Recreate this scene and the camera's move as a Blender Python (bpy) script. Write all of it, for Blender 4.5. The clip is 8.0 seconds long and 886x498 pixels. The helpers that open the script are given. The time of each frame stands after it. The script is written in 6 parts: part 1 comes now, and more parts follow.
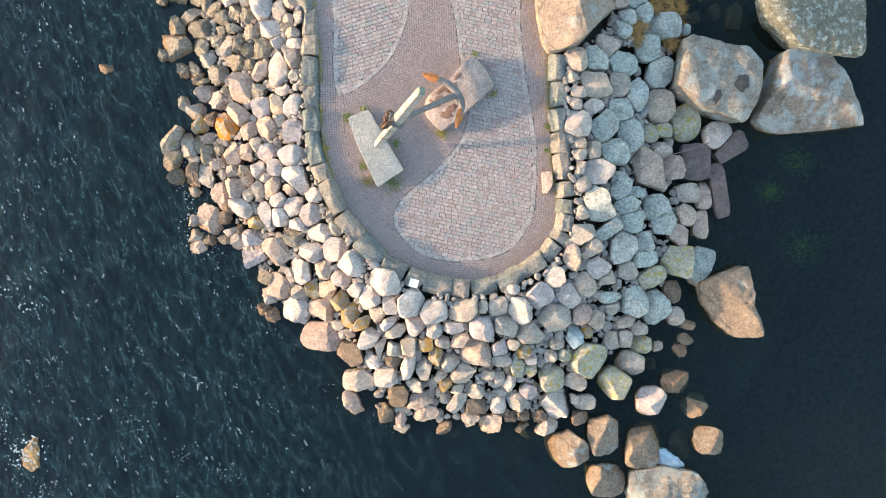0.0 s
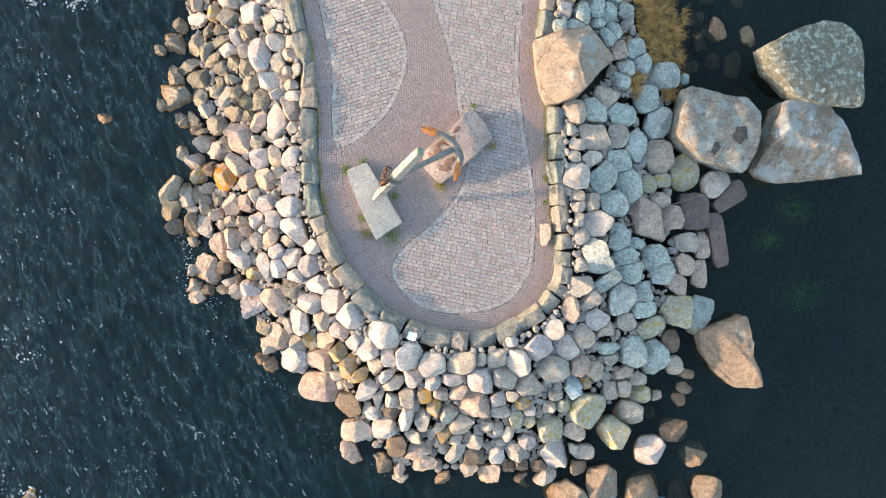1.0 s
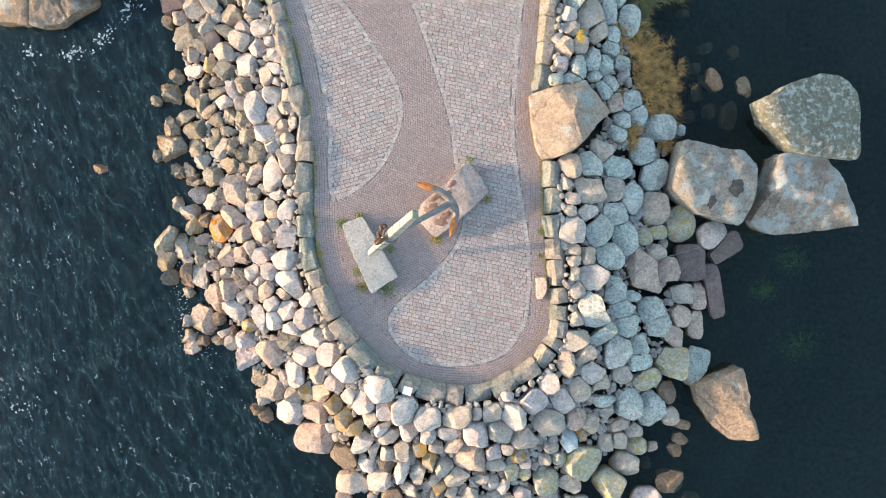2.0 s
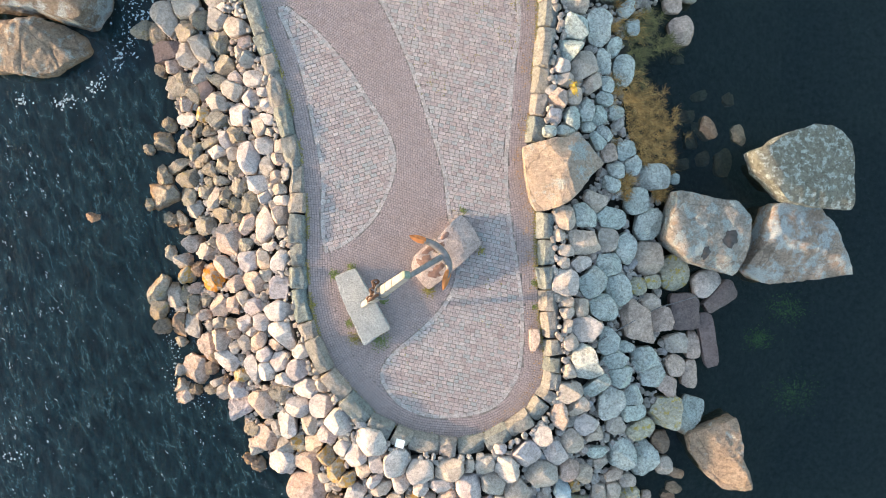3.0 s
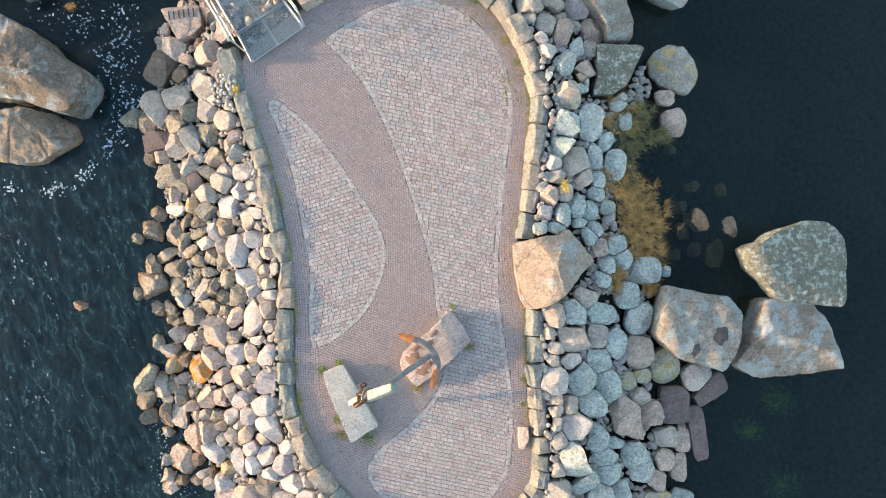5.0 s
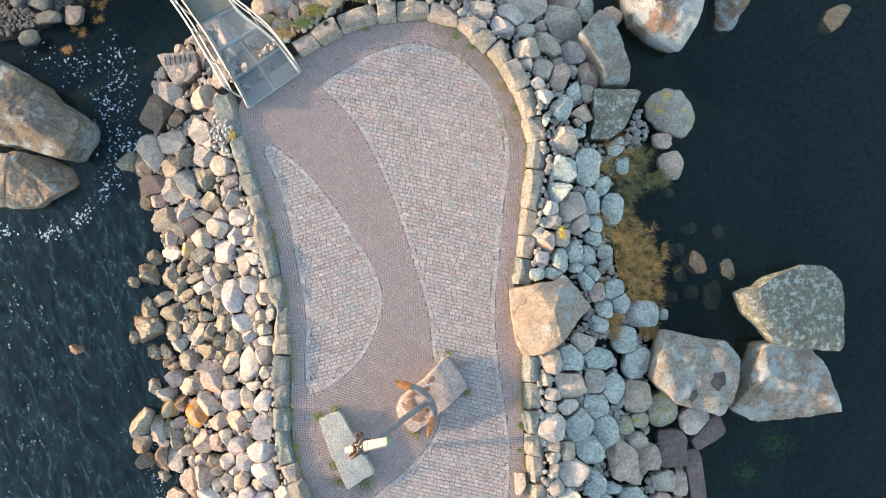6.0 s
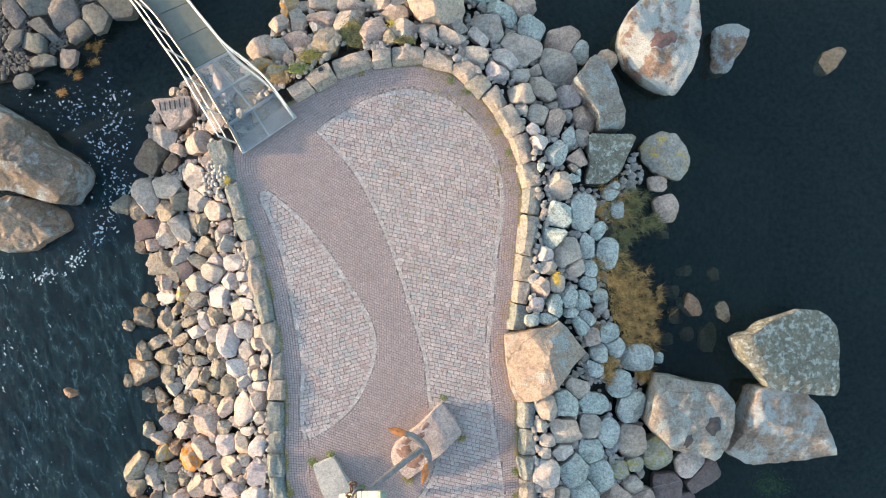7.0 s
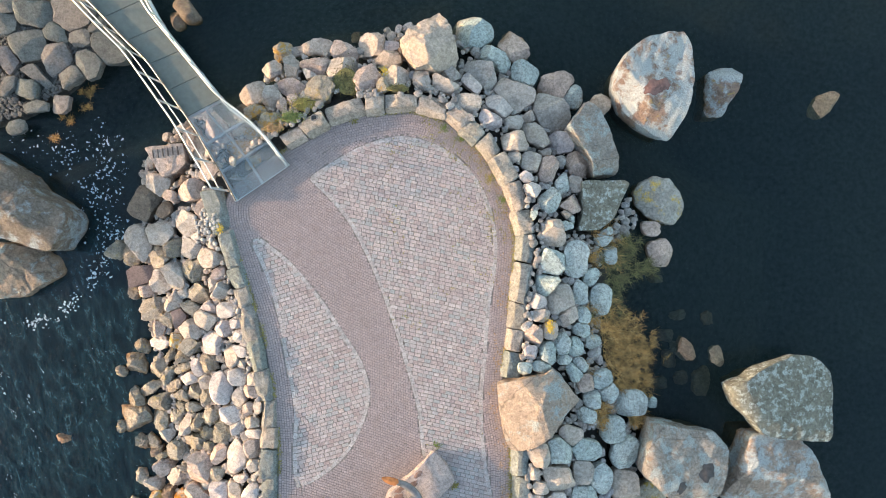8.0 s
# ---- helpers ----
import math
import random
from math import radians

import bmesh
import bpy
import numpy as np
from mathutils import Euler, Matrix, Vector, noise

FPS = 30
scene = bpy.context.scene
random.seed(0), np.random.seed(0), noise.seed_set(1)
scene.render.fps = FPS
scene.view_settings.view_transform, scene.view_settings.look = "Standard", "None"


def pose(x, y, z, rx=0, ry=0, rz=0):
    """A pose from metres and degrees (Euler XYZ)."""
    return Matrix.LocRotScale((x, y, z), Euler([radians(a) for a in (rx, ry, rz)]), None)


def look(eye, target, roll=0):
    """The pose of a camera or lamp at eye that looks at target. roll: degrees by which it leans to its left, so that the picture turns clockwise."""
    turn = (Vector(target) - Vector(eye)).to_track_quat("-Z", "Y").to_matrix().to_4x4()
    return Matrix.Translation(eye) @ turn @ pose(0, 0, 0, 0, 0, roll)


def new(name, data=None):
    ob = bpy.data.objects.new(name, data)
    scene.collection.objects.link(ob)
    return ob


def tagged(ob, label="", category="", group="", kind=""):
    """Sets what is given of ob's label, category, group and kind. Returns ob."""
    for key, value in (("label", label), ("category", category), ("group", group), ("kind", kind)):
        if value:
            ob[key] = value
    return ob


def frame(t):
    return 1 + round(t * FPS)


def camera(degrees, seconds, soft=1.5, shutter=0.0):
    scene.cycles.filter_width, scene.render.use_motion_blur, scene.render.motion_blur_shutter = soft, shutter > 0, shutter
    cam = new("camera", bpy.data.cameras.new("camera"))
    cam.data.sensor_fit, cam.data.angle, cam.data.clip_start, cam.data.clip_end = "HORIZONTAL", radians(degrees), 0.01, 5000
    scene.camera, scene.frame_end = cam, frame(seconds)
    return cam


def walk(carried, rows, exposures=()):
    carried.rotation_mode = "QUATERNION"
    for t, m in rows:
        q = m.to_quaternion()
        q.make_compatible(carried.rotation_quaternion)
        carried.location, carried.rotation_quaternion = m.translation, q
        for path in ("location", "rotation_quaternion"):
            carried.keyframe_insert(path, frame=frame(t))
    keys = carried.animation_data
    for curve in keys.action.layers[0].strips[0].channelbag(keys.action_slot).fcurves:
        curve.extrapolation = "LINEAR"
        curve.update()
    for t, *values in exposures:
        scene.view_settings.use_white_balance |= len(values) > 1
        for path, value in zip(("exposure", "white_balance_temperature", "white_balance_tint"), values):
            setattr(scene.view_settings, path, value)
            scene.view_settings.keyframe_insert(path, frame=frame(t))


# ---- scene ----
cam = camera(70.0, 8.0, soft=1.0)
PATH = [
    (0, -0.498, -4.908, 15.675, -0.76, -1.47, -0.59),
    (0.5, -0.480, -4.314, 15.671, -0.64, -1.45, -0.54),
    (1, -0.458, -3.698, 15.654, -0.48, -1.51, -0.56),
    (1.5, -0.410, -3.081, 15.645, -0.26, -1.49, -0.50),
    (3, -0.158, -1.151, 15.589, -0.34, -1.51, -0.34),
    (3.5, -0.082, -0.578, 15.565, -0.28, -1.53, -0.24),
    (4, 0.000, 0.000, 15.534, -0.21, -1.54, 0.00),
    (4.5, 0.051, 0.586, 15.515, -0.20, -1.58, 0.16),
    (6, 0.167, 2.181, 15.472, 0.13, -1.58, 0.20),
    (6.5, 0.220, 2.723, 15.457, 0.16, -1.57, 0.23),
    (7, 0.279, 3.267, 15.461, 0.21, -1.62, 0.27),
    (7.5, 0.350, 3.833, 15.458, 0.22, -1.68, 0.26),
    (8, 0.423, 4.407, 15.463, 0.27, -1.68, 0.27),
]
walk(cam, [(t, pose(x, y, z, rx, ry, rz)) for t, x, y, z, rx, ry, rz in PATH])

# ---- light: a low, warm evening sun from the west and a clear sky ----
SUN_UP = 9.0
world = bpy.data.worlds.new("sky")
scene.world = world
world.use_nodes = True
sky = world.node_tree.nodes.new("ShaderNodeTexSky")
sky.sky_type = "NISHITA"
sky.sun_disc = False
sky.sun_elevation = radians(SUN_UP)
sky.sun_rotation = radians(-90)
sky.ozone_density = 0.85
back = world.node_tree.nodes["Background"]
back.inputs["Strength"].default_value = 0.15
world.node_tree.links.new(sky.outputs["Color"], back.inputs["Color"])
sun = new("sun", bpy.data.lights.new("sun", "SUN"))
sun.data.energy = 2.1
sun.data.angle = radians(1.5)
sun.data.color = (1.0, 0.70, 0.455)
sun.matrix_world = look((-20 * math.cos(radians(SUN_UP)), 0.0, 20 * math.sin(radians(SUN_UP))), (0, 0, 0))
scene.view_settings.exposure = 2.27
WATER = -0.95
rng = np.random.default_rng(7)


# ---- materials ----
def shader(name):
    m = bpy.data.materials.new(name)
    m.use_nodes = True
    nt = m.node_tree
    return m, nt, nt.nodes["Principled BSDF"]


def node(nt, kind, **inputs):
    n = nt.nodes.new(kind)
    for key, value in inputs.items():
        n.inputs[key.replace("_", " ")].default_value = value
    return n


def ramp(nt, source, stops):
    n = nt.nodes.new("ShaderNodeValToRGB")
    e = n.color_ramp.elements
    while len(e) < len(stops):
        e.new(0.5)
    for slot, (at, colour) in zip(e, stops):
        slot.position = at
        slot.color = (*colour, 1) if len(colour) == 3 else colour
    nt.links.new(source, n.inputs[0])
    return n.outputs[0]


def mix(nt, fac, a, b, blend="MIX"):
    n = nt.nodes.new("ShaderNodeMix")
    n.data_type, n.blend_type = "RGBA", blend
    for slot, value in ((0, fac), (6, a), (7, b)):
        if isinstance(value, (int, float)):
            n.inputs[slot].default_value = value
        elif isinstance(value, tuple):
            n.inputs[slot].default_value = (*value, 1)
        else:
            nt.links.new(value, n.inputs[slot])
    return n.outputs[2]


def noise_at(nt, scale, detail=4.0, rough=0.6, stretch=None, turn=0.0):
    where = nt.nodes.new("ShaderNodeNewGeometry").outputs["Position"]
    if stretch:
        mp = nt.nodes.new("ShaderNodeMapping")
        mp.vector_type = "TEXTURE"
        mp.inputs["Scale"].default_value = stretch
        mp.inputs["Rotation"].default_value = (0, 0, turn)
        nt.links.new(where, mp.inputs["Vector"])
        where = mp.outputs[0]
    n = node(nt, "ShaderNodeTexNoise", Scale=scale, Detail=detail, Roughness=rough)
    nt.links.new(where, n.inputs["Vector"])
    return n.outputs["Fac"]


def bump(nt, bsdf, height, strength, distance):
    n = node(nt, "ShaderNodeBump", Strength=strength, Distance=distance)
    nt.links.new(height, n.inputs["Height"])
    nt.links.new(n.outputs[0], bsdf.inputs["Normal"])


def stone_material(name, tones, rough=0.85, lichen=None, amount=0.0, speck=0.5, island=False, relief=0.02, crust=None, crust_amount=0.0, cracks=False, tide=True, crust_scale=1.7, mottled=1.0):
    """Granite: a tone for each stone, stains in decimetres, mineral grain, lichen, and the brown algae of the tide line."""
    m, nt, bsdf = shader(name)
    if island:
        chance = nt.nodes.new("ShaderNodeNewGeometry").outputs["Random Per Island"]
    else:
        chance = nt.nodes.new("ShaderNodeObjectInfo").outputs["Random"]
    steps = [(i / max(len(tones) - 1, 1), c) for i, c in enumerate(tones)]
    colour = ramp(nt, chance, steps)
    stain = ramp(nt, noise_at(nt, 3.5, 6, 0.68), [(0.3, (0.58, 0.56, 0.53)), (0.7, (1.18, 1.15, 1.1))])
    colour = mix(nt, 0.8 * mottled, colour, stain, "MULTIPLY")
    mottle = ramp(nt, noise_at(nt, 15, 7, 0.72), [(0.37, (0.58, 0.565, 0.54)), (0.5, (0.98, 0.98, 0.98)), (0.63, (1.28, 1.27, 1.25))])
    colour = mix(nt, min(speck + 0.35, 1.0) * mottled, colour, mottle, "MULTIPLY")
    grain = ramp(nt, noise_at(nt, 38, 5, 0.8), [(0.36, (0.34, 0.325, 0.31)), (0.5, (1, 1, 1)), (0.64, (1.55, 1.53, 1.5))])
    colour = mix(nt, speck * 0.75, colour, grain, "MULTIPLY")
    if lichen:
        spot = ramp(nt, noise_at(nt, 6.5, 8, 0.72), [(0.62 - amount, (0, 0, 0)), (0.68 - amount, (1, 1, 1))])
        colour = mix(nt, spot, colour, lichen)
    if cracks:
        warp = nt.nodes.new("ShaderNodeVectorMath")
        warp.operation = "MULTIPLY_ADD"
        wn = node(nt, "ShaderNodeTexNoise", Scale=1.6, Detail=6.0)
        nt.links.new(nt.nodes.new("ShaderNodeNewGeometry").outputs["Position"], warp.inputs[2])
        nt.links.new(wn.outputs["Color"], warp.inputs[0])
        warp.inputs[1].default_value = (0.9, 0.9, 0.9)
        cell = node(nt, "ShaderNodeTexVoronoi", Scale=0.55)
        cell.feature = "DISTANCE_TO_EDGE"
        nt.links.new(warp.outputs[0], cell.inputs["Vector"])
        colour = mix(nt, ramp(nt, cell.outputs["Distance"], [(0.0, (0.6, 0.6, 0.6)), (0.012, (0, 0, 0))]), colour, (0.12, 0.10, 0.08))
    if crust:
        patch = ramp(nt, noise_at(nt, crust_scale, 9, 0.7), [(0.56 - crust_amount, (0, 0, 0)), (0.64 - crust_amount, (1, 1, 1))])
        colour = mix(nt, patch, colour, mix(nt, 0.8, crust, grain, "MULTIPLY"))
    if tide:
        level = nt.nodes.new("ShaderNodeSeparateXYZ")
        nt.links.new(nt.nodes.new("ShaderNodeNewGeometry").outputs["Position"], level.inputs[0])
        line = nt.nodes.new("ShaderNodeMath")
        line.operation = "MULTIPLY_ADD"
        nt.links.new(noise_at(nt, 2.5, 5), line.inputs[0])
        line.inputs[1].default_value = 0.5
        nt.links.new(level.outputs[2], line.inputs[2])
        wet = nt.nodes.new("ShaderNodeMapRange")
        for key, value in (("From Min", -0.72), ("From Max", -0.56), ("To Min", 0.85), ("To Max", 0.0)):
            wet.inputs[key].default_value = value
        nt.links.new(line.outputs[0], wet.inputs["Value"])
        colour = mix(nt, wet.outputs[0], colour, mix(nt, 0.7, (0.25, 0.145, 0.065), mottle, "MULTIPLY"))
    nt.links.new(colour, bsdf.inputs["Base Color"])
    bsdf.inputs["Roughness"].default_value = rough
    bsdf.inputs["Specular IOR Level"].default_value = 0.3
    bump(nt, bsdf, mix(nt, 0.4, noise_at(nt, 9, 10, 0.75), noise_at(nt, 40, 6, 0.75)), 1.0, relief * 3.4)
    return m


def plain_material(name, colour, rough=0.6, metal=0.0, scale=12.0, vary=0.35, relief=0.004):
    m, nt, bsdf = shader(name)
    low = tuple(c * (1 - vary) for c in colour)
    high = tuple(min(c * (1 + vary), 1) for c in colour)
    base = ramp(nt, noise_at(nt, scale, 6, 0.65), [(0.3, low), (0.7, high)])
    nt.links.new(base, bsdf.inputs["Base Color"])
    bsdf.inputs["Roughness"].default_value = rough
    bsdf.inputs["Metallic"].default_value = metal
    bump(nt, bsdf, noise_at(nt, scale * 4, 6, 0.7), 0.4, relief)
    return m


OCHRE = (0.42, 0.24, 0.06)
MUSTARD = (0.40, 0.30, 0.07)
MINT = (0.36, 0.39, 0.35)
STONE = {
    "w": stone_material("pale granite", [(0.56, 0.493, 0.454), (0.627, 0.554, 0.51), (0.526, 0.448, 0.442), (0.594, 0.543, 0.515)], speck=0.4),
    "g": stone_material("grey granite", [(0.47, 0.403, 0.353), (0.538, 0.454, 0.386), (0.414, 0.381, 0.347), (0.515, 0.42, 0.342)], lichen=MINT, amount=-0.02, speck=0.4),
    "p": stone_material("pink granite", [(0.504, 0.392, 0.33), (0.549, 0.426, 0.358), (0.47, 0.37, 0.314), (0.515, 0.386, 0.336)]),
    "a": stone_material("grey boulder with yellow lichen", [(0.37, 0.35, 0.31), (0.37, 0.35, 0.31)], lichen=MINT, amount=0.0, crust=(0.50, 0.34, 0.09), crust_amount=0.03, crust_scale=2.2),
    # blue-grey stone; the shaded bank's teal skylight is put into its tone
    "b": stone_material("blue grey granite tinted by shade", [(0.381, 0.437, 0.42), (0.482, 0.515, 0.493), (0.459, 0.487, 0.459), (0.414, 0.482, 0.459), (0.515, 0.51, 0.482)], lichen=(0.39, 0.46, 0.42), amount=0.03, speck=0.7),
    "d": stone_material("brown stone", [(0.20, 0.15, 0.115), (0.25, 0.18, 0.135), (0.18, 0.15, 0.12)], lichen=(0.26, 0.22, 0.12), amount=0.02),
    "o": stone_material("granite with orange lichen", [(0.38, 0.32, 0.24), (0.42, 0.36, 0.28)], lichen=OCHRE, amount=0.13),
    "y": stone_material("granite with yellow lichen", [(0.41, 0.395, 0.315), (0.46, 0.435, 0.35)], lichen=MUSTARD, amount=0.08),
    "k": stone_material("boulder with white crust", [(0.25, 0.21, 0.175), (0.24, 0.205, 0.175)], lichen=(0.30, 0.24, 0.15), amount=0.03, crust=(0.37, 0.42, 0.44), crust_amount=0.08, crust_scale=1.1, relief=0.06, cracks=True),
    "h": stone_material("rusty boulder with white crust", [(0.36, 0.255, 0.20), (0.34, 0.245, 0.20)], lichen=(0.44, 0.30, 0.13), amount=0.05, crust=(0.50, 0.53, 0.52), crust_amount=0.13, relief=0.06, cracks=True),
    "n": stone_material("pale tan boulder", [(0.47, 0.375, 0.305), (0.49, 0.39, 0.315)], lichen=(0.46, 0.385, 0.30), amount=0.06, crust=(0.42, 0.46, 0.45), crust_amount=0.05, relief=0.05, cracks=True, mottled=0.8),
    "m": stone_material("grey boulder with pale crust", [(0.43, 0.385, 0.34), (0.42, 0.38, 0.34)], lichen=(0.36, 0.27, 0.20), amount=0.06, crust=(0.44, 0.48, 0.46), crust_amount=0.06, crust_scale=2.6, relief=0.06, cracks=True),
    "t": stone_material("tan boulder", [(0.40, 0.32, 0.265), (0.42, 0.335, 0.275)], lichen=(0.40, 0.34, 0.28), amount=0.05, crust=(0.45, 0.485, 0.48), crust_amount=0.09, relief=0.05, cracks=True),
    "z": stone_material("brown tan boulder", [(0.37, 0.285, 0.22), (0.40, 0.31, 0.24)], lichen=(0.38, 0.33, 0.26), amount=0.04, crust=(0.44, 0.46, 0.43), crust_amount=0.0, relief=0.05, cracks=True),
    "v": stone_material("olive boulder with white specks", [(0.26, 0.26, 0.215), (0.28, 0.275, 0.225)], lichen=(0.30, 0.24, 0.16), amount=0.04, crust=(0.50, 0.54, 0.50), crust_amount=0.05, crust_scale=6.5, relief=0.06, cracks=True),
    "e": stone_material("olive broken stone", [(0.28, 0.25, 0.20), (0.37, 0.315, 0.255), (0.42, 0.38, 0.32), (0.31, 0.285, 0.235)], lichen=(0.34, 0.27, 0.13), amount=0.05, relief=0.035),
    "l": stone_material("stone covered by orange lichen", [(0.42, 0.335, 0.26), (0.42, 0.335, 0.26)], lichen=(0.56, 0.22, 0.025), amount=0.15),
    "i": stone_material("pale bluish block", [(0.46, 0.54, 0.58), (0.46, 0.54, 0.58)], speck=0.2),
    "s": stone_material("dark split slab", [(0.16, 0.13, 0.125), (0.20, 0.15, 0.145)], speck=0.35, tide=False),
    "f": stone_material("dark far stone", [(0.125, 0.145, 0.135), (0.225, 0.19, 0.18), (0.145, 0.16, 0.15), (0.19, 0.178, 0.16), (0.26, 0.225, 0.218), (0.15, 0.152, 0.14)], lichen=(0.20, 0.215, 0.20), amount=0.0, speck=0.4, tide=False),
    "u": stone_material("wet drowned stone", [(0.27, 0.165, 0.105), (0.31, 0.21, 0.14), (0.23, 0.185, 0.13)], rough=0.6, tide=False),
}
SAY = {"w": "pale", "g": "grey", "p": "pinkish", "b": "blue-grey", "d": "brown", "o": "orange-lichened", "y": "yellow-lichened", "s": "dark flat", "u": "brown drowned", "t": "tan", "l": "orange-lichened", "e": "olive-brown", "x": "wet brown", "i": "pale bluish"}
rubble_stone = stone_material("rubble stone", [(0.35, 0.325, 0.30), (0.46, 0.43, 0.40), (0.29, 0.265, 0.24), (0.41, 0.345, 0.31), (0.36, 0.36, 0.37)], island=True)
far_gravel = stone_material("far gravel", [(0.10, 0.105, 0.10), (0.16, 0.15, 0.14), (0.12, 0.12, 0.115)], island=True, tide=False)
kerb_stone = stone_material("kerb granite", [(0.23, 0.253, 0.239), (0.359, 0.313, 0.276), (0.212, 0.253, 0.253), (0.313, 0.285, 0.262), (0.23, 0.262, 0.258), (0.386, 0.336, 0.304)], lichen=(0.36, 0.335, 0.275), amount=-0.01, relief=0.03, speck=0.5, mottled=1.0)
kerb_warm = stone_material("tan kerb granite", [(0.43, 0.365, 0.315), (0.37, 0.335, 0.295), (0.30, 0.305, 0.28), (0.46, 0.39, 0.34), (0.40, 0.35, 0.30)], lichen=(0.34, 0.33, 0.28), amount=-0.01, relief=0.03)
LARGE = [tuple(v * 0.76 for v in c) for c in ((0.46, 0.385, 0.365), (0.54, 0.44, 0.415), (0.48, 0.445, 0.43), (0.58, 0.48, 0.45), (0.42, 0.43, 0.42), (0.56, 0.47, 0.455), (0.45, 0.355, 0.335), (0.61, 0.535, 0.515))]
SMALL = [(c[0] * 0.79, c[1] * 0.775, c[2] * 0.785) for c in ((0.42, 0.335, 0.31), (0.455, 0.365, 0.34), (0.40, 0.33, 0.315), (0.48, 0.39, 0.37), (0.44, 0.35, 0.325), (0.49, 0.405, 0.385))]
RIM = [(0.40, 0.365, 0.355), (0.45, 0.405, 0.395), (0.37, 0.355, 0.35), (0.43, 0.40, 0.39)]
large_sett = {k: stone_material("large sett" + k, LARGE, tide=False, island=bool(k), speck=0.3, relief=0.01, mottled=0.5) for k in ("", " joined")}
small_sett = {k: stone_material("small sett" + k, SMALL, tide=False, island=bool(k), speck=0.25, relief=0.006, mottled=0.35) for k in ("", " joined")}
rim_sett = stone_material("rim sett", RIM, tide=False, speck=0.3, relief=0.01)
joint_sand = plain_material("joint sand", (0.20, 0.17, 0.15), 0.95, scale=9, vary=0.4)
gravel_bed = plain_material("dark rubble bed", (0.05, 0.047, 0.04), 0.95, scale=7, vary=0.6, relief=0.05)


# ---- small helpers for geometry ----
def mesh_from(name, verts, faces, material, smooth=False, sharp=None):
    me = bpy.data.meshes.new(name)
    me.from_pydata(verts, [], faces)
    me.materials.append(material)
    if smooth:
        me.shade_smooth()
        if sharp:
            me.set_sharp_from_angle(angle=radians(sharp))
    return me


def part(name, bm, material, parent=None, label=""):
    me = bpy.data.meshes.new(name)
    bm.to_mesh(me)
    bm.free()
    me.materials.append(material)
    ob = new(name, me)
    ob.parent = parent
    return tagged(ob, label)


def spline(points, each=10, closed=True):
    p = np.array(points, float)
    if closed:
        a, b, c, d = np.roll(p, 1, 0), p, np.roll(p, -1, 0), np.roll(p, -2, 0)
    else:
        q = np.vstack([2 * p[0] - p[1], p, 2 * p[-1] - p[-2]])
        a, b, c, d = q[:-3], q[1:-2], q[2:-1], q[3:]
    u = (np.arange(each) / each)[None, :, None]
    a, b, c, d = (v[:, None, :] for v in (a, b, c, d))
    out = 0.5 * (2 * b + (c - a) * u + (2 * a - 5 * b + 4 * c - d) * u ** 2 + (3 * b - a - 3 * c + d) * u ** 3)
    out = out.reshape(-1, p.shape[1])
    return out if closed else np.vstack([out, p[-1:]])


def edge_distance(poly, x, y):
    """Distance from points to a closed line, negative inside it."""
    x, y = np.asarray(x, float), np.asarray(y, float)
    best = np.full(x.shape, 1e9)
    inside = np.zeros(x.shape, bool)
    for (ax, ay), (bx, by) in zip(poly, np.roll(poly, -1, 0)):
        dx, dy = bx - ax, by - ay
        t = np.clip(((x - ax) * dx + (y - ay) * dy) / (dx * dx + dy * dy + 1e-12), 0, 1)
        best = np.minimum(best, np.hypot(x - ax - t * dx, y - ay - t * dy))
        if ay != by:
            inside ^= ((ay > y) != (by > y)) & (x < ax + (y - ay) / (by - ay) * dx)
    return np.where(inside, -best, best)


PLAZA = np.array([(-3.1, -0.45), (-3.23, 0.92), (-3.41, 2.01), (-3.62, 2.83), (-3.9, 3.65), (-4.17, 4.47), (-4.4, 5.2), (-4.3, 5.85), (-3.65, 6.45),
                  (-2.97, 6.92), (-2.63, 7.12), (-2.01, 7.48), (-1.12, 7.72), (-0.3, 7.84), (0.18, 7.85), (0.81, 7.65), (1.5, 7.13), (2.06, 6.58),
                  (2.45, 5.89), (2.59, 5.2), (2.65, 4.37), (2.56, 3.4), (2.49, 2.29), (2.36, 1.46), (2.38, 0.6), (2.56, -0.37), (2.58, -1.49),
                  (2.61, -2.61), (2.7, -3.45), (2.81, -4.01), (2.74, -4.57), (2.49, -5.06), (1.95, -5.55), (1.24, -5.87), (0.54, -5.93),
                  (-0.51, -5.8), (-1.28, -5.44), (-1.9, -4.88), (-2.45, -4.18), (-2.81, -3.41), (-3.02, -2.57), (-3.09, -1.74)])


def bank(x, y):
    """Height of the rubble slope that falls from the kerb into the sea."""
    d = edge_distance(PLAZA, x, y)
    north = np.clip((np.asarray(y) - 5.8) / 1.2, 0, 1)
    west = np.clip((-np.asarray(x) - 2.2) / 0.8, 0, 1) * np.clip((6.4 - np.asarray(y)) / 0.8, 0, 1)
    return np.maximum(0.3 - 0.24 * west - (0.3 + 0.2 * north) * np.maximum(d - 0.3, 0), -0.82)


def far_shore(x, y):
    return np.hypot(np.asarray(x) + 11.5, np.asarray(y) - 12.0) - 4.55


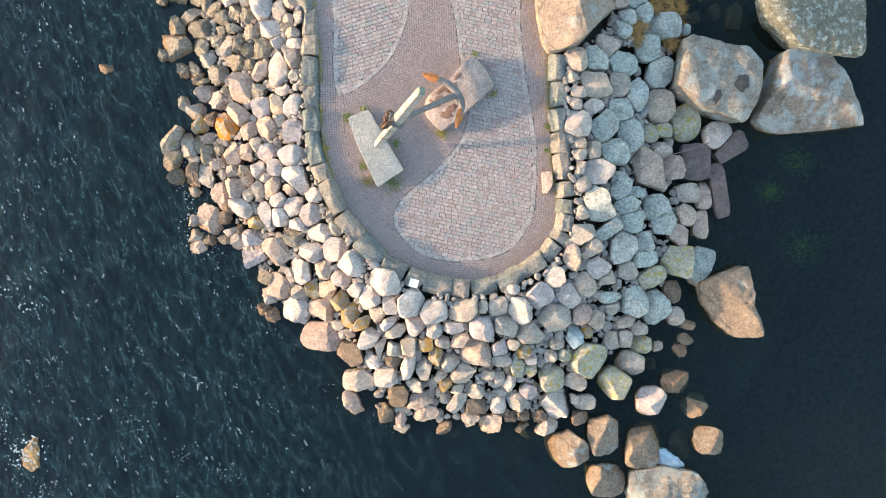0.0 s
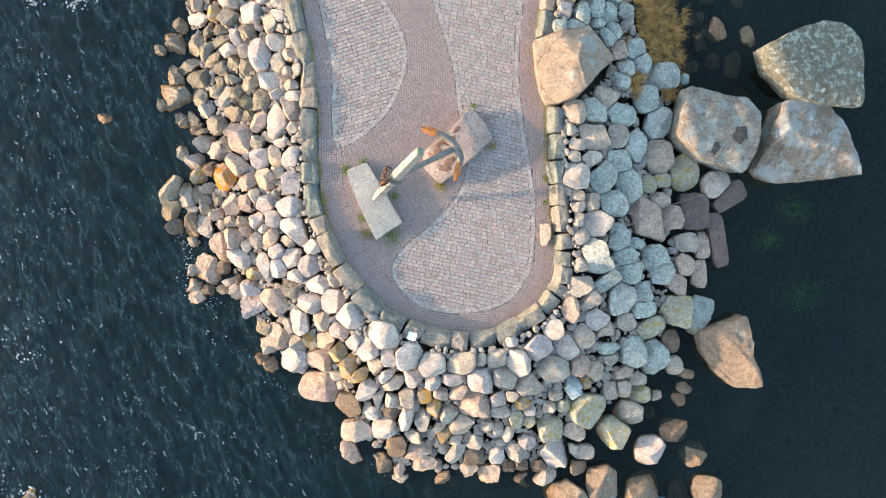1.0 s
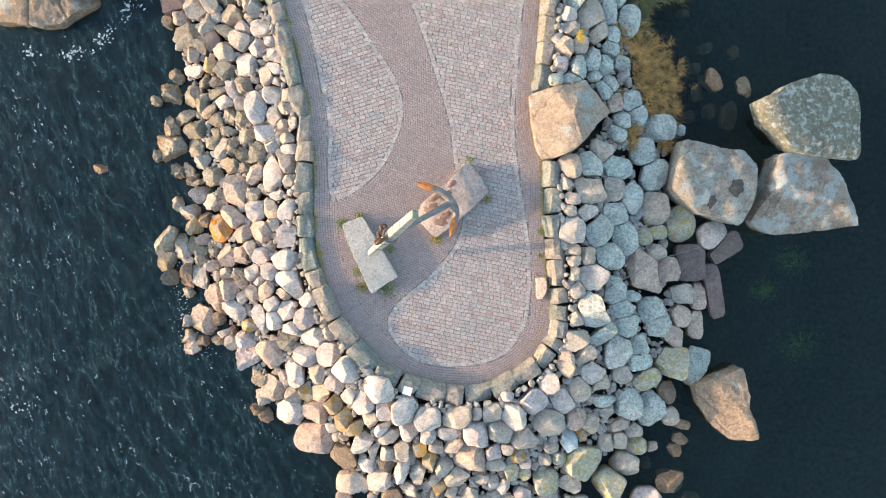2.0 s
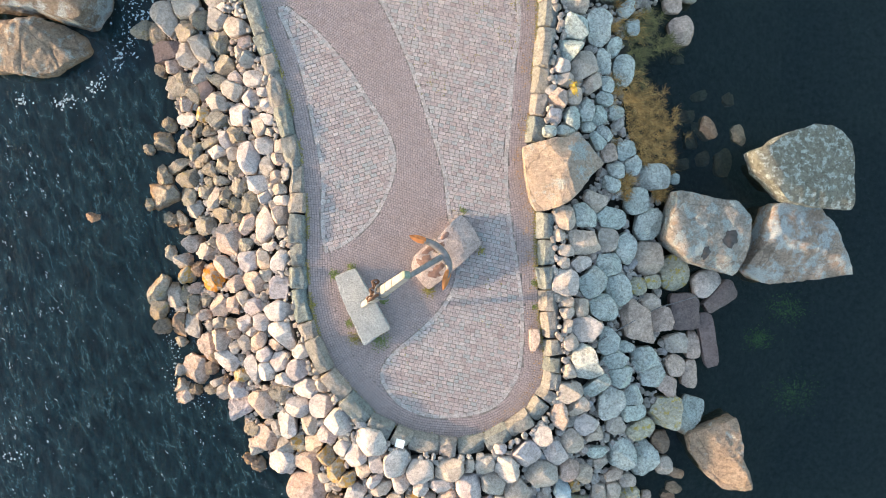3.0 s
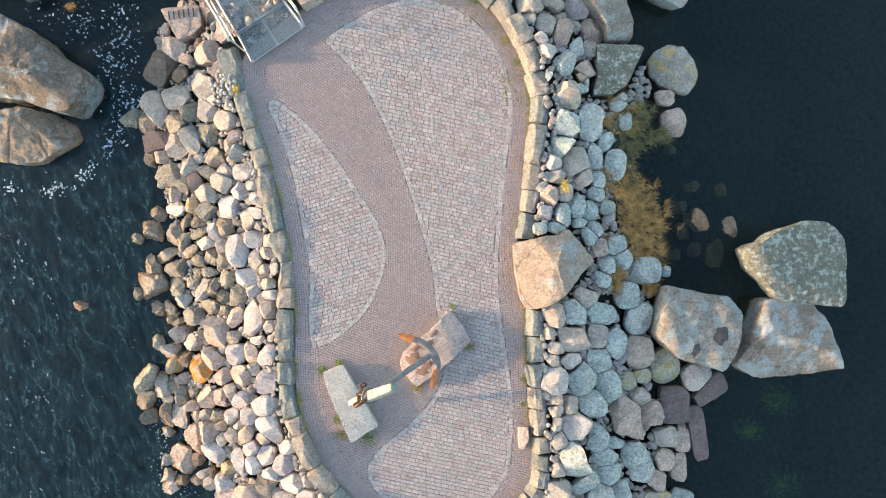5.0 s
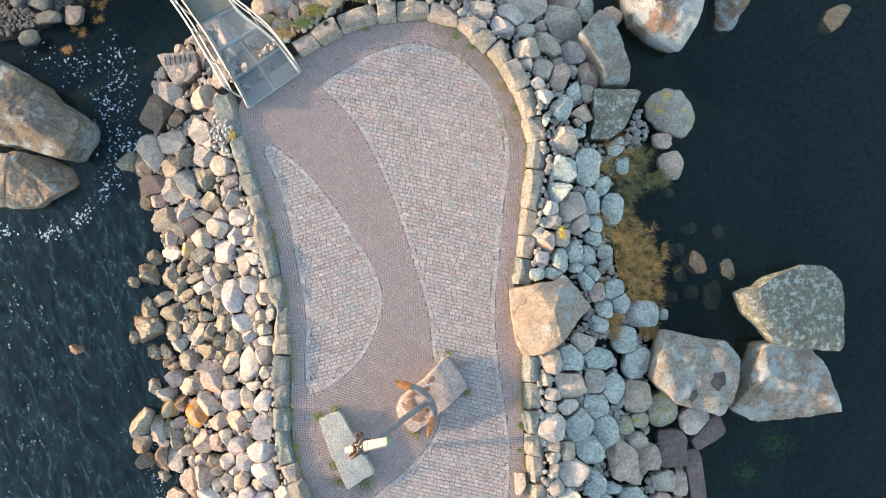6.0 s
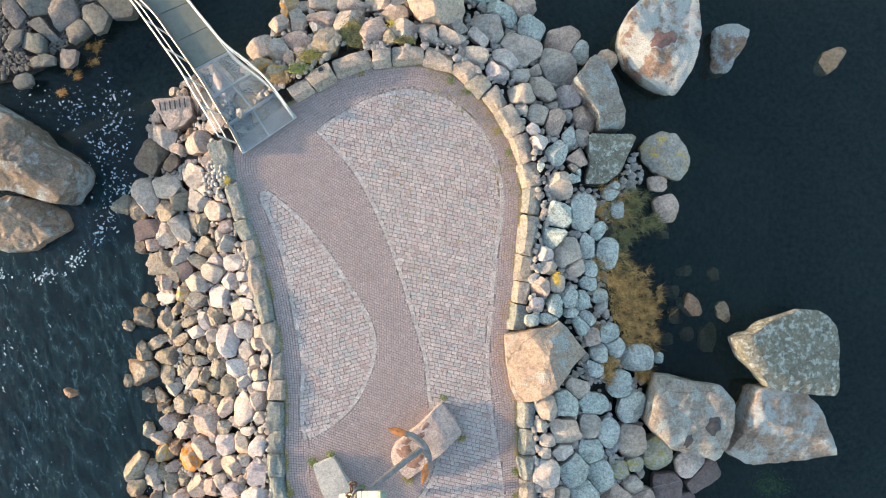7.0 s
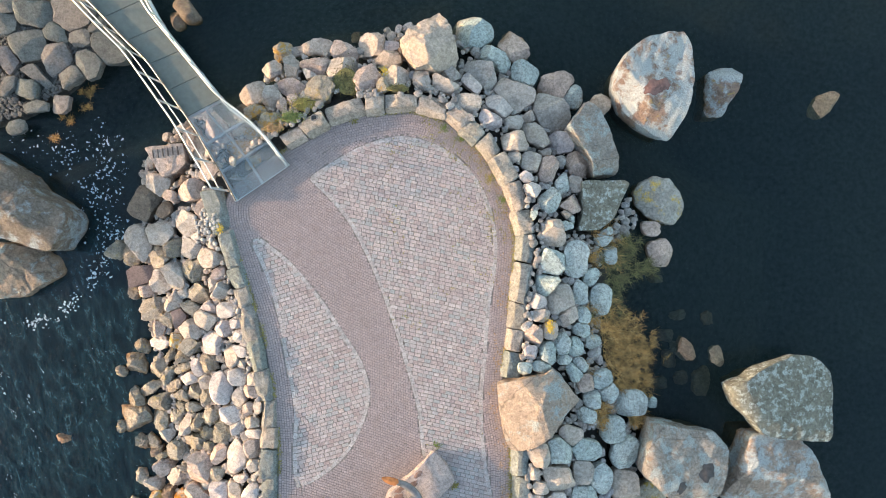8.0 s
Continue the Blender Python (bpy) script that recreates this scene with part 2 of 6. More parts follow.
# ---- ground: the stony bed under the mole and the sea ----
def build_bed():
    n = 190
    xs = np.concatenate([[-900, -120, -40], np.linspace(-17, 17, n), [40, 120, 900]])
    ys = np.concatenate([[-900, -120, -40], np.linspace(-18, 18, n), [40, 120, 900]])
    gx, gy = np.meshgrid(xs, ys, indexing="ij")
    d = edge_distance(PLAZA, gx, gy)
    north = np.clip((gy - 5.8) / 1.2, 0, 1)
    z = 0.3 - (0.3 + 0.2 * north) * np.maximum(d - 0.3, 0) - 0.42 - 0.12 * np.maximum(d - 1.2, 0)
    z = np.where(z < -1.15, -1.15 - (-1.15 - z) * 0.9, z)
    z = z - 0.14 * (gx < -2.8) * (gy < 5.2)
    z = np.where(d < 0.1, -0.1, z)
    z = np.maximum(z, -0.78 - 2.5 * np.maximum(far_shore(gx, gy), 0))
    z = np.maximum(z, -3.0) + 0.05 * np.sin(gx * 3.1 + 1) * np.sin(gy * 2.7) * (d > 0.4)
    m = len(ys)
    verts = np.stack([gx, gy, z], -1).reshape(-1, 3)
    faces = [(i * m + j, (i + 1) * m + j, (i + 1) * m + j + 1, i * m + j + 1) for i in range(len(xs) - 1) for j in range(m - 1)]
    ob = new("ground", mesh_from("ground", verts.tolist(), faces, gravel_bed, True))
    tagged(ob, "dark stony sea bed and rubble core under the mole", "ground", kind="structure")


build_bed()


# ---- the sea ----
def build_water():
    m, nt, bsdf = shader("sea water")
    bsdf.inputs["Roughness"].default_value = 0.06
    bsdf.inputs["IOR"].default_value = 1.33
    clear = nt.nodes.new("ShaderNodeBsdfTransparent")
    clear.inputs[0].default_value = (0.60, 0.74, 0.74, 1)
    both = nt.nodes.new("ShaderNodeMixShader")
    nt.links.new(clear.outputs[0], both.inputs[1])
    nt.links.new(bsdf.outputs[0], both.inputs[2])
    nt.links.new(both.outputs[0], nt.nodes["Material Output"].inputs["Surface"])
    # wind chop on the open side to the west, a lee to the east
    sep = nt.nodes.new("ShaderNodeSeparateXYZ")
    nt.links.new(nt.nodes.new("ShaderNodeNewGeometry").outputs["Position"], sep.inputs[0])
    chop = nt.nodes.new("ShaderNodeMapRange")
    for key, value in (("From Min", -5.0), ("From Max", 5.0), ("To Min", 1.0), ("To Max", 0.12)):
        chop.inputs[key].default_value = value
    nt.links.new(sep.outputs[0], chop.inputs["Value"])
    lee = nt.nodes.new("ShaderNodeMapRange")
    for key, value in (("From Min", 4.5), ("From Max", 8.5), ("To Min", 1.0), ("To Max", 0.15)):
        lee.inputs[key].default_value = value
    nt.links.new(sep.outputs[1], lee.inputs["Value"])
    windy = nt.nodes.new("ShaderNodeMath")
    windy.operation = "MULTIPLY"
    nt.links.new(chop.outputs[0], windy.inputs[0])
    nt.links.new(lee.outputs[0], windy.inputs[1])
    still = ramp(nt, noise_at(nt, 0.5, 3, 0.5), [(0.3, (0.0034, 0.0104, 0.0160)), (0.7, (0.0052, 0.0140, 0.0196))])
    swell = noise_at(nt, 2.1, 6, 0.6, (1.0, 1.7, 1), radians(28))
    ripple = noise_at(nt, 6.5, 5, 0.68, (1.0, 1.6, 1), radians(8))
    waves = mix(nt, 0.4, swell, ripple)
    # pale crest lines: light on the waves painted into the base colour
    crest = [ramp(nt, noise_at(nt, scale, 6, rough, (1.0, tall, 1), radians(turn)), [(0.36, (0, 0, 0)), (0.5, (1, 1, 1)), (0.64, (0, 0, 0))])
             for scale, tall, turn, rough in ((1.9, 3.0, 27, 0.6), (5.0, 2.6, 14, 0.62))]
    crest_light = ramp(nt, mix(nt, 0.55, crest[0], crest[1]), [(0.25, (0.0020, 0.0072, 0.0098)), (0.60, (0.0046, 0.0150, 0.0190)), (0.85, (0.0100, 0.0270, 0.0325)), (0.985, (0.04, 0.074, 0.082))])
    nt.links.new(mix(nt, windy.outputs[0], still, crest_light), bsdf.inputs["Base Color"])
    veil = nt.nodes.new("ShaderNodeMapRange")
    for key, value in (("From Min", 0.12), ("From Max", 1.0), ("To Min", 0.42), ("To Max", 0.86)):
        veil.inputs[key].default_value = value
    nt.links.new(windy.outputs[0], veil.inputs["Value"])
    nt.links.new(veil.outputs[0], both.inputs[0])
    bw = node(nt, "ShaderNodeBump", Distance=0.055)
    nt.links.new(windy.outputs[0], bw.inputs["Strength"])
    nt.links.new(waves, bw.inputs["Height"])
    nt.links.new(bw.outputs[0], bsdf.inputs["Normal"])
    nx, ny = 230, 260
    xs = np.concatenate([[-2000, -200, -40], np.linspace(-16, 15, nx), [40, 200, 2000]])
    ys = np.concatenate([[-2000, -200, -40], np.linspace(-17, 17, ny), [40, 200, 2000]])
    gx, gy = np.meshgrid(xs, ys, indexing="ij")
    calm = np.clip((5 - gx) / 10, 0.08, 1) * (np.abs(gx) < 30) * (np.abs(gy) < 30)
    z = np.zeros_like(gx)
    for _ in range(16):
        ang, size = rng.normal(radians(-28), 0.5), rng.uniform(0.5, 2.2)
        k = 2 * math.pi / size
        z += 0.0012 * size * np.sin(k * (gx * math.cos(ang) + gy * math.sin(ang)) + rng.uniform(0, 6.28))
    verts = np.stack([gx, gy, WATER + z * calm], -1).reshape(-1, 3)
    mm = len(ys)
    faces = [(i * mm + j, (i + 1) * mm + j, (i + 1) * mm + j + 1, i * mm + j + 1) for i in range(len(xs) - 1) for j in range(mm - 1)]
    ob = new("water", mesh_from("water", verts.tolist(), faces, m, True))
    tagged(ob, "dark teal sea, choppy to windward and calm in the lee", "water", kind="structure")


build_water()


# ---- stones ----
def cube_sphere(n):
    index, verts, faces = {}, [], []

    def vertex(p):
        key = tuple(np.round(p, 6))
        if key not in index:
            index[key] = len(verts)
            verts.append(p)
        return index[key]
    line = np.tan(np.linspace(-1, 1, n + 1) * math.pi / 4)
    for axis in range(3):
        for side in (-1, 1):
            grid = [[None] * (n + 1) for _ in range(n + 1)]
            for i, a in enumerate(line):
                for j, b in enumerate(line):
                    p = [0.0, 0.0, 0.0]
                    p[axis], p[(axis + 1) % 3], p[(axis + 2) % 3] = side, a, b
                    grid[i][j] = vertex(p)
            for i in range(n):
                for j in range(n):
                    q = (grid[i][j], grid[i + 1][j], grid[i + 1][j + 1], grid[i][j + 1])
                    faces.append(q if side > 0 else q[::-1])
    v = np.array(verts)
    return v / np.linalg.norm(v, axis=1, keepdims=True), faces


BALL = {n: cube_sphere(n) for n in (3, 10, 12, 14, 16, 32, 48)}


def wobble(p, r, waves, lo, hi):
    out = np.zeros(len(p))
    for _ in range(waves):
        k = r.normal(size=3)
        k *= r.uniform(lo, hi) / np.linalg.norm(k)
        out += np.sin(p @ k + r.uniform(0, 6.28))
    return out / math.sqrt(waves)


def stone_points(n, size, power, cuts, lump, r, plan=None, deep=(0.62, 0.92), grit=0.0):
    """Points of a stone: a rounded block, broken along flat planes and made uneven. plan: its radius by direction."""
    d = BALL[n][0]
    p = d * (np.abs(d) ** power).sum(1, keepdims=True) ** (-1 / power)
    wide = np.ones(3)
    if plan is not None:
        ang = np.arctan2(d[:, 1], d[:, 0])
        rad = np.interp(ang, np.linspace(-math.pi, math.pi, len(plan)), plan) * np.minimum(np.hypot(p[:, 0], p[:, 1]), 1.0)
        p[:, 0], p[:, 1] = np.cos(ang) * rad, np.sin(ang) * rad
        wide[:2] = max(plan)
    for _ in range(cuts):
        c = r.normal(size=3)
        c[2] = abs(c[2]) * 0.8 if plan is None else abs(c[2]) + 0.9
        c /= np.linalg.norm(c)
        over = (p / wide) @ c - r.uniform(*deep)
        p -= np.outer(np.maximum(over, 0), c) * wide
    p *= 1 + lump * wobble(d, r, 5, 1.5, 3.5)[:, None] + 0.35 * lump * wobble(d, r, 6, 5, 9)[:, None]
    if grit:
        p += d * (grit * wobble(d, r, 8, 8, 20))[:, None]
    if plan is None:
        lo, hi = p[:, :2].min(0), p[:, :2].max(0)
        p[:, :2] = (p[:, :2] - 0.5 * (lo + hi)) / (0.5 * (hi - lo))
    return p * np.array(size)


def turned(p, degrees_ccw):
    a = radians(degrees_ccw)
    m = np.array([[math.cos(a), math.sin(a), 0], [-math.sin(a), math.cos(a), 0], [0, 0, 1]])
    return p @ m


PLACED = []
DECK = np.array([(-4.10, 5.62), (-2.89, 6.47), (-4.29, 7.86), (-5.3, 9.07), (-6.27, 8.99), (-5.09, 7.34)])


BANK = []


def rocks(rows):
    """Stones of the bank: x, y, length, width, turn and kind of stone; a capital letter is an angular one."""
    BANK.extend(rows)


def reach(row, ang, k=2.0):
    """How far a stone's oval reaches from its middle towards ang."""
    c, q = np.cos(ang - radians(row[4])), np.sin(ang - radians(row[4]))
    return (np.abs(c / (0.5 * row[2])) ** k + np.abs(q / (0.5 * row[3])) ** k) ** (-1 / k)


def packed(row, near, r, angular, grow, kind):
    """The plan of a stone: its oval, flattened where it bears on its neighbours. Radii by direction."""
    th = np.linspace(-math.pi, math.pi, 97)
    rad = reach(row, th, 7.0 if kind == "S" else r.uniform(3.2, 5.0) if angular else 2.6) * grow
    for o in near:
        dx, dy = o[0] - row[0], o[1] - row[1]
        d, to = math.hypot(dx, dy), math.atan2(dy, dx)
        mine, theirs = float(reach(row, to)), float(reach(o, to + math.pi))
        if 0.3 * (mine + theirs) < d < 1.35 * (mine + theirs):
            c = np.cos(th - to)
            rad = np.where(c > 0.12, np.minimum(rad, (d * mine / (mine + theirs) - 0.007) / np.maximum(c, 0.12)), rad)
    for _ in range(0 if kind == "S" else 4 if angular else 2):
        to = r.uniform(0, 6.28)
        c = np.cos(th - to)
        rad = np.where(c > 0.12, np.minimum(rad, float(np.interp(to, th + math.pi, rad)) * r.uniform(0.84, 1.0) / np.maximum(c, 0.12)), rad)
    blur = np.hanning(5 if angular else 9)[1:-1]
    pad = len(blur) // 2
    ring = rad[:-1]
    ring = np.convolve(np.concatenate([ring[-pad:], ring, ring[:pad]]), blur / blur.sum(), "valid")
    t = th[:-1]
    ring = ring * (1 + 0.016 * np.sin(3 * t + r.uniform(0, 6.28)) + 0.012 * np.sin(7 * t + r.uniform(0, 6.28)) + (0.012 if angular else 0.004) * np.sin(13 * t + r.uniform(0, 6.28)))
    ring = np.maximum(ring, 0.16 * min(row[2], row[3]))
    return np.append(ring, ring[0])


def lay_rocks(rows, others):
    for k, row in enumerate(rows):
        x, y, a, b, turn, kind = row
        r = np.random.default_rng(int(abs(x * 917 + y * 131) * 100) + 5)
        near = [o for o in others if o is not row and abs(o[0] - x) < 1.5 and abs(o[1] - y) < 1.5 and kind not in "U"]
        if any(math.hypot(o[0] - x, o[1] - y) < 0.16 for o in near if others.index(o) < k):
            continue
        out = float(edge_distance(PLAZA, x, y))
        if x < -3.8 and y < 4.6 and out > (1.1 if y > 0 else 1.35) and kind in "gGdDpP" and r.uniform() < (0.75 if y > -0.5 else 0.25):
            kind = "E"
        elif y > 7.6 and -4.5 < x < 1.0 and kind in "gwp":
            kind = "PGEGO"[int(r.integers(0, 5))]
        # on the shaded east bank some grey stones take the teal-tinted tone
        elif x > 3.3 and 1.2 < y < 6.2 and kind in "gw" and r.uniform() < 0.55:
            kind = "b" if r.uniform() < 0.35 else "B"
        angular = kind.isupper()
        far = x < -7 and y > 7.4
        low = min(a, b)
        c = low * (0.30 if kind == "S" else r.uniform(0.46, 0.6))
        laid = x > 3.1 and -6.0 < y < 0.4
        if laid:
            c *= 0.85
        n = 14 if angular or laid or low > 0.5 else 12
        plan = packed(row, near, r, angular or far, 1.06 if kind in "SUX" else 1.12 if laid or far else 1.1, kind)
        if far:
            p = stone_points(n, (1, 1, c * 0.4), r.uniform(4, 6), 3, 0.012, r, plan, deep=(0.78, 1.0), grit=0.006)
        elif kind == "S":
            p = stone_points(n, (1, 1, c), 9.0, 2, 0.008, r, plan, deep=(0.85, 0.98), grit=0.004)
        elif kind in "UX":
            p = stone_points(n, (1, 1, c), 3.0, 7, 0.03, r, plan, deep=(0.34, 0.85), grit=0.012)
        elif laid:
            p = stone_points(n, (1, 1, c), r.uniform(3.4, 5) if angular else r.uniform(2.8, 3.8), 5, 0.012, r, plan, deep=(0.62, 0.96), grit=0.007)
        elif kind == "E" or angular and bank(x, y) < -0.6 and x < 3.0:
            p = stone_points(n, (1, 1, c * 1.1), r.uniform(2.6, 4.0), int(r.integers(6, 10)), 0.03, r, plan, deep=(0.36, 0.85), grit=0.016)
        elif angular:
            p = stone_points(n, (1, 1, c), r.uniform(3.0, 4.6), int(r.integers(5, 9)), 0.014, r, plan, deep=(0.5, 0.92), grit=0.009)
        else:
            p = stone_points(n, (1, 1, c), r.uniform(2.4, 3.2), int(r.integers(4, 8)), 0.010, r, plan, deep=(0.58, 0.92), grit=0.005)
        if kind not in "S":
            p[:, 2] += p[:, 0] * r.normal(0, 0.11) + p[:, 1] * r.normal(0, 0.11)
        z = float(bank(x, y)) if not far else -0.6
        z = WATER - 0.035 - 0.9 * c if kind == "U" else WATER + 0.03 - 0.2 * c if kind == "X" else z - (0.55 if x < -2.6 and out < 1.3 else 0.25) * c
        if x < -2.6 and y < 6.2:
            z = min(z, 0.09 + 0.04 * max(out - 0.5, 0) - 0.92 * c)
        if edge_distance(DECK, x, y) < 0.15:
            z = min(z, -0.03 - 0.95 * c)
        name = "flat_slab" if kind == "S" else "boulder" if low > 0.62 else "angular_rock" if angular else "rounded_rock"
        ob = new(name, mesh_from(name, p.tolist(), BALL[n][1], STONE["f" if far else "u" if kind == "X" else "z" if kind == "T" else kind.lower()], True, 22 if angular else 30))
        ob.location = (x, y, z)
        look_of = "dark grey broken granite rock" if far else SAY[kind.lower()] + (" broken granite rock" if angular else " rounded granite cobble")
        if kind == "S":
            look_of = "dark flat split stone slab"
        where = " on the far shore rubble" if far else " under shallow water by the bank" if kind == "U" else " lying in the sea bank"
        tagged(ob, look_of + where, "rock", "far shore rocks" if far else "rocks of the sea bank")
        PLACED.append((x, y, 0.5 * a, 0.5 * b, turn, z))


rocks([(-10.08, 10.49, 0.43, 0.37, 0, "G"), (-10.04, 10.06, 0.51, 0.57, 0, "G"), (-10.00, 9.15, 0.49, 0.80, 0, "G"), (-9.48, 9.54, 0.86, 0.83, 0, "P"), (-9.32, 10.33, 1.03, 0.63, -10, "G"), (-9.27, 8.78, 1.14, 0.51, -35, "G"), (-8.83, 9.83, 0.60, 0.46, -10, "G"), (-8.76, 9.17, 0.92, 0.72, 20, "G"), (-8.45, 10.36, 1.14, 0.92, -30, "G"), (-8.45, 8.75, 0.66, 0.66, 20, "G"), (-8.21, 9.74, 0.54, 0.43, 0, "G"), (-8.00, 9.11, 0.66, 0.72, 30, "G"), (-7.73, 10.10, 0.57, 0.34, 30, "D"), (-7.51, 9.54, 0.83, 0.80, 0, "G"), (-5.95, 10.30, 0.44, 0.44, 0, "D")])
rocks([(-5.67, 10.52, 0.73, 0.58, 0, "d"), (-3.42, 8.98, 0.49, 0.43, 30, "g"), (-3.21, 9.48, 0.46, 0.46, 0, "g"), (-2.92, 9.06, 0.46, 0.63, -20, "G"), (-2.45, 8.78, 0.42, 0.42, 0, "W"), (-2.34, 9.02, 0.85, 0.71, 30, "P"), (-2.33, 9.57, 0.77, 0.40, 0, "g"), (-1.64, 8.93, 0.87, 0.56, 20, "G"), (-1.60, 9.43, 0.62, 0.45, 0, "g"), (-1.31, 9.99, 0.38, 0.26, 0, "U"), (-0.84, 9.59, 0.74, 0.57, 10, "G"), (-0.50, 9.20, 0.84, 0.42, 10, "G"), (-0.47, 9.57, 0.43, 0.26, 0, "W"), (-0.15, 9.35, 0.20, 0.34, 0, "D"), (1.03, 8.81, 0.61, 0.45, 20, "G")])
rocks([(1.66, 10.05, 0.99, 0.81, 0, "b"), (1.87, 8.89, 0.99, 0.85, 0, "G"), (2.19, 9.38, 0.89, 0.63, -35, "b"), (2.72, 9.74, 0.84, 0.70, -30, "P"), (2.96, 9.02, 0.69, 0.67, -20, "b"), (-10.00, 8.52, 0.43, 0.51, 0, "G"), (-9.78, 7.47, 0.43, 0.31, 20, "D"), (-9.51, 8.45, 0.72, 0.86, -20, "G"), (-9.32, 8.01, 0.80, 0.29, 5, "G"), (-8.68, 8.07, 0.51, 0.43, 0, "D"), (-5.15, 6.94, 0.50, 0.62, -30, "G"), (-4.75, 6.36, 0.36, 0.55, -30, "P"), (-4.67, 7.31, 0.64, 0.62, 0, "W"), (-4.15, 6.89, 0.63, 0.55, 20, "O"), (-3.82, 8.32, 0.65, 0.48, 40, "G")])
rocks([(-3.77, 7.82, 0.64, 0.42, 10, "O"), (-3.77, 6.55, 0.41, 0.33, 20, "O"), (-3.76, 7.27, 0.49, 0.36, -30, "O"), (-3.36, 8.17, 0.50, 0.62, 10, "g"), (-3.32, 7.56, 0.63, 0.41, 20, "O"), (-3.09, 7.99, 0.28, 0.33, 0, "g"), (-2.88, 8.47, 0.70, 0.42, 10, "P"), (-2.81, 8.08, 0.28, 0.28, 0, "w"), (-2.14, 8.33, 0.66, 0.63, -20, "w"), (-0.99, 8.65, 0.61, 0.55, 35, "w"), (-0.61, 8.44, 0.30, 0.36, 0, "w"), (-0.26, 8.65, 0.61, 0.58, -20, "w"), (0.33, 8.59, 0.44, 0.47, 0, "w"), (0.91, 8.50, 0.72, 0.36, -15, "w"), (1.48, 8.04, 0.60, 0.47, -10, "g")])
rocks([(1.56, 8.58, 0.50, 0.53, 0, "w"), (2.02, 7.64, 0.55, 0.38, -30, "w"), (2.24, 8.03, 0.81, 0.50, -10, "w"), (2.58, 7.13, 0.74, 0.55, -15, "g"), (2.60, 7.62, 0.47, 0.33, 0, "g"), (2.60, 6.74, 0.30, 0.27, 0, "g"), (2.62, 8.42, 1.13, 0.79, -35, "G"), (3.01, 7.79, 0.28, 0.31, 0, "g"), (3.05, 6.62, 0.55, 0.47, -10, "g"), (3.17, 7.34, 0.64, 0.81, 15, "G"), (3.42, 6.90, 0.28, 0.20, 0, "g"), (3.46, 6.46, 0.55, 0.75, 20, "p"), (3.62, 7.98, 0.92, 1.00, 10, "G"), (3.82, 6.71, 0.25, 0.28, 0, "g"), (3.84, 8.72, 0.87, 0.73, -20, "P")])
rocks([(3.89, 7.20, 0.66, 0.54, -5, "w"), (4.23, 8.44, 0.52, 0.58, 0, "b"), (4.30, 6.63, 0.60, 0.63, -10, "p"), (4.96, 8.26, 0.47, 0.52, -30, "g"), (10.95, 8.35, 0.5, 0.72, -25, "X"), (-6.97, 4.29, 0.43, 0.52, 0, "P"), (-6.69, 4.54, 0.66, 1.00, 15, "g"), (-6.64, 3.78, 0.66, 0.52, 10, "S"), (-6.49, 5.62, 0.84, 0.87, -20, "D"), (-6.16, 6.06, 0.56, 0.65, -20, "G"), (-6.15, 4.27, 0.54, 0.54, 0, "g"), (-6.11, 4.83, 0.65, 0.65, 20, "g"), (-5.99, 5.40, 0.36, 0.42, 0, "d"), (-5.81, 5.76, 0.42, 0.28, -20, "P"), (-5.75, 3.83, 0.65, 0.71, 0, "g")])
rocks([(-5.72, 4.49, 0.45, 0.56, 0, "g"), (-5.48, 6.13, 0.36, 0.22, 0, "D"), (-5.40, 5.10, 0.53, 0.70, 20, "G"), (-5.30, 4.48, 0.56, 0.47, -20, "g"), (-5.27, 5.89, 0.88, 0.55, -10, "P"), (-5.26, 3.90, 0.73, 0.53, 0, "G"), (-5.12, 4.74, 0.28, 0.25, 0, "w"), (-4.92, 5.46, 0.41, 0.57, -10, "P"), (-4.81, 4.24, 0.72, 0.47, 0, "g"), (-4.72, 4.55, 0.22, 0.19, 0, "g"), (-4.57, 3.85, 0.30, 0.41, 0, "p"), (-4.23, 6.21, 0.54, 0.41, 0, "G"), (2.86, 6.24, 0.38, 0.25, -30, "w"), (3.04, 5.94, 0.38, 0.33, -40, "w"), (3.08, 5.26, 0.16, 0.46, 0, "b")])
rocks([(3.13, 5.23, 0.14, 0.41, 0, "b"), (3.49, 5.67, 0.52, 0.80, 10, "g"), (3.55, 4.18, 0.58, 0.72, -5, "w"), (3.59, 4.88, 0.64, 0.64, 0, "g"), (3.82, 6.12, 0.33, 0.47, 0, "g"), (3.91, 5.36, 0.56, 0.33, 10, "g"), (3.97, 5.03, 0.36, 0.41, 0, "b"), (4.00, 5.54, 0.55, 0.64, 20, "P"), (4.01, 4.91, 0.31, 0.36, 0, "b"), (4.06, 5.24, 0.28, 0.30, 0, "b"), (4.17, 5.24, 0.28, 0.31, 0, "g"), (4.17, 4.22, 0.61, 0.89, 0, "b"), (4.18, 6.13, 0.34, 0.42, 0, "g"), (4.58, 3.81, 0.34, 0.45, -20, "b"), (4.94, 4.76, 0.43, 0.37, 0, "b")])
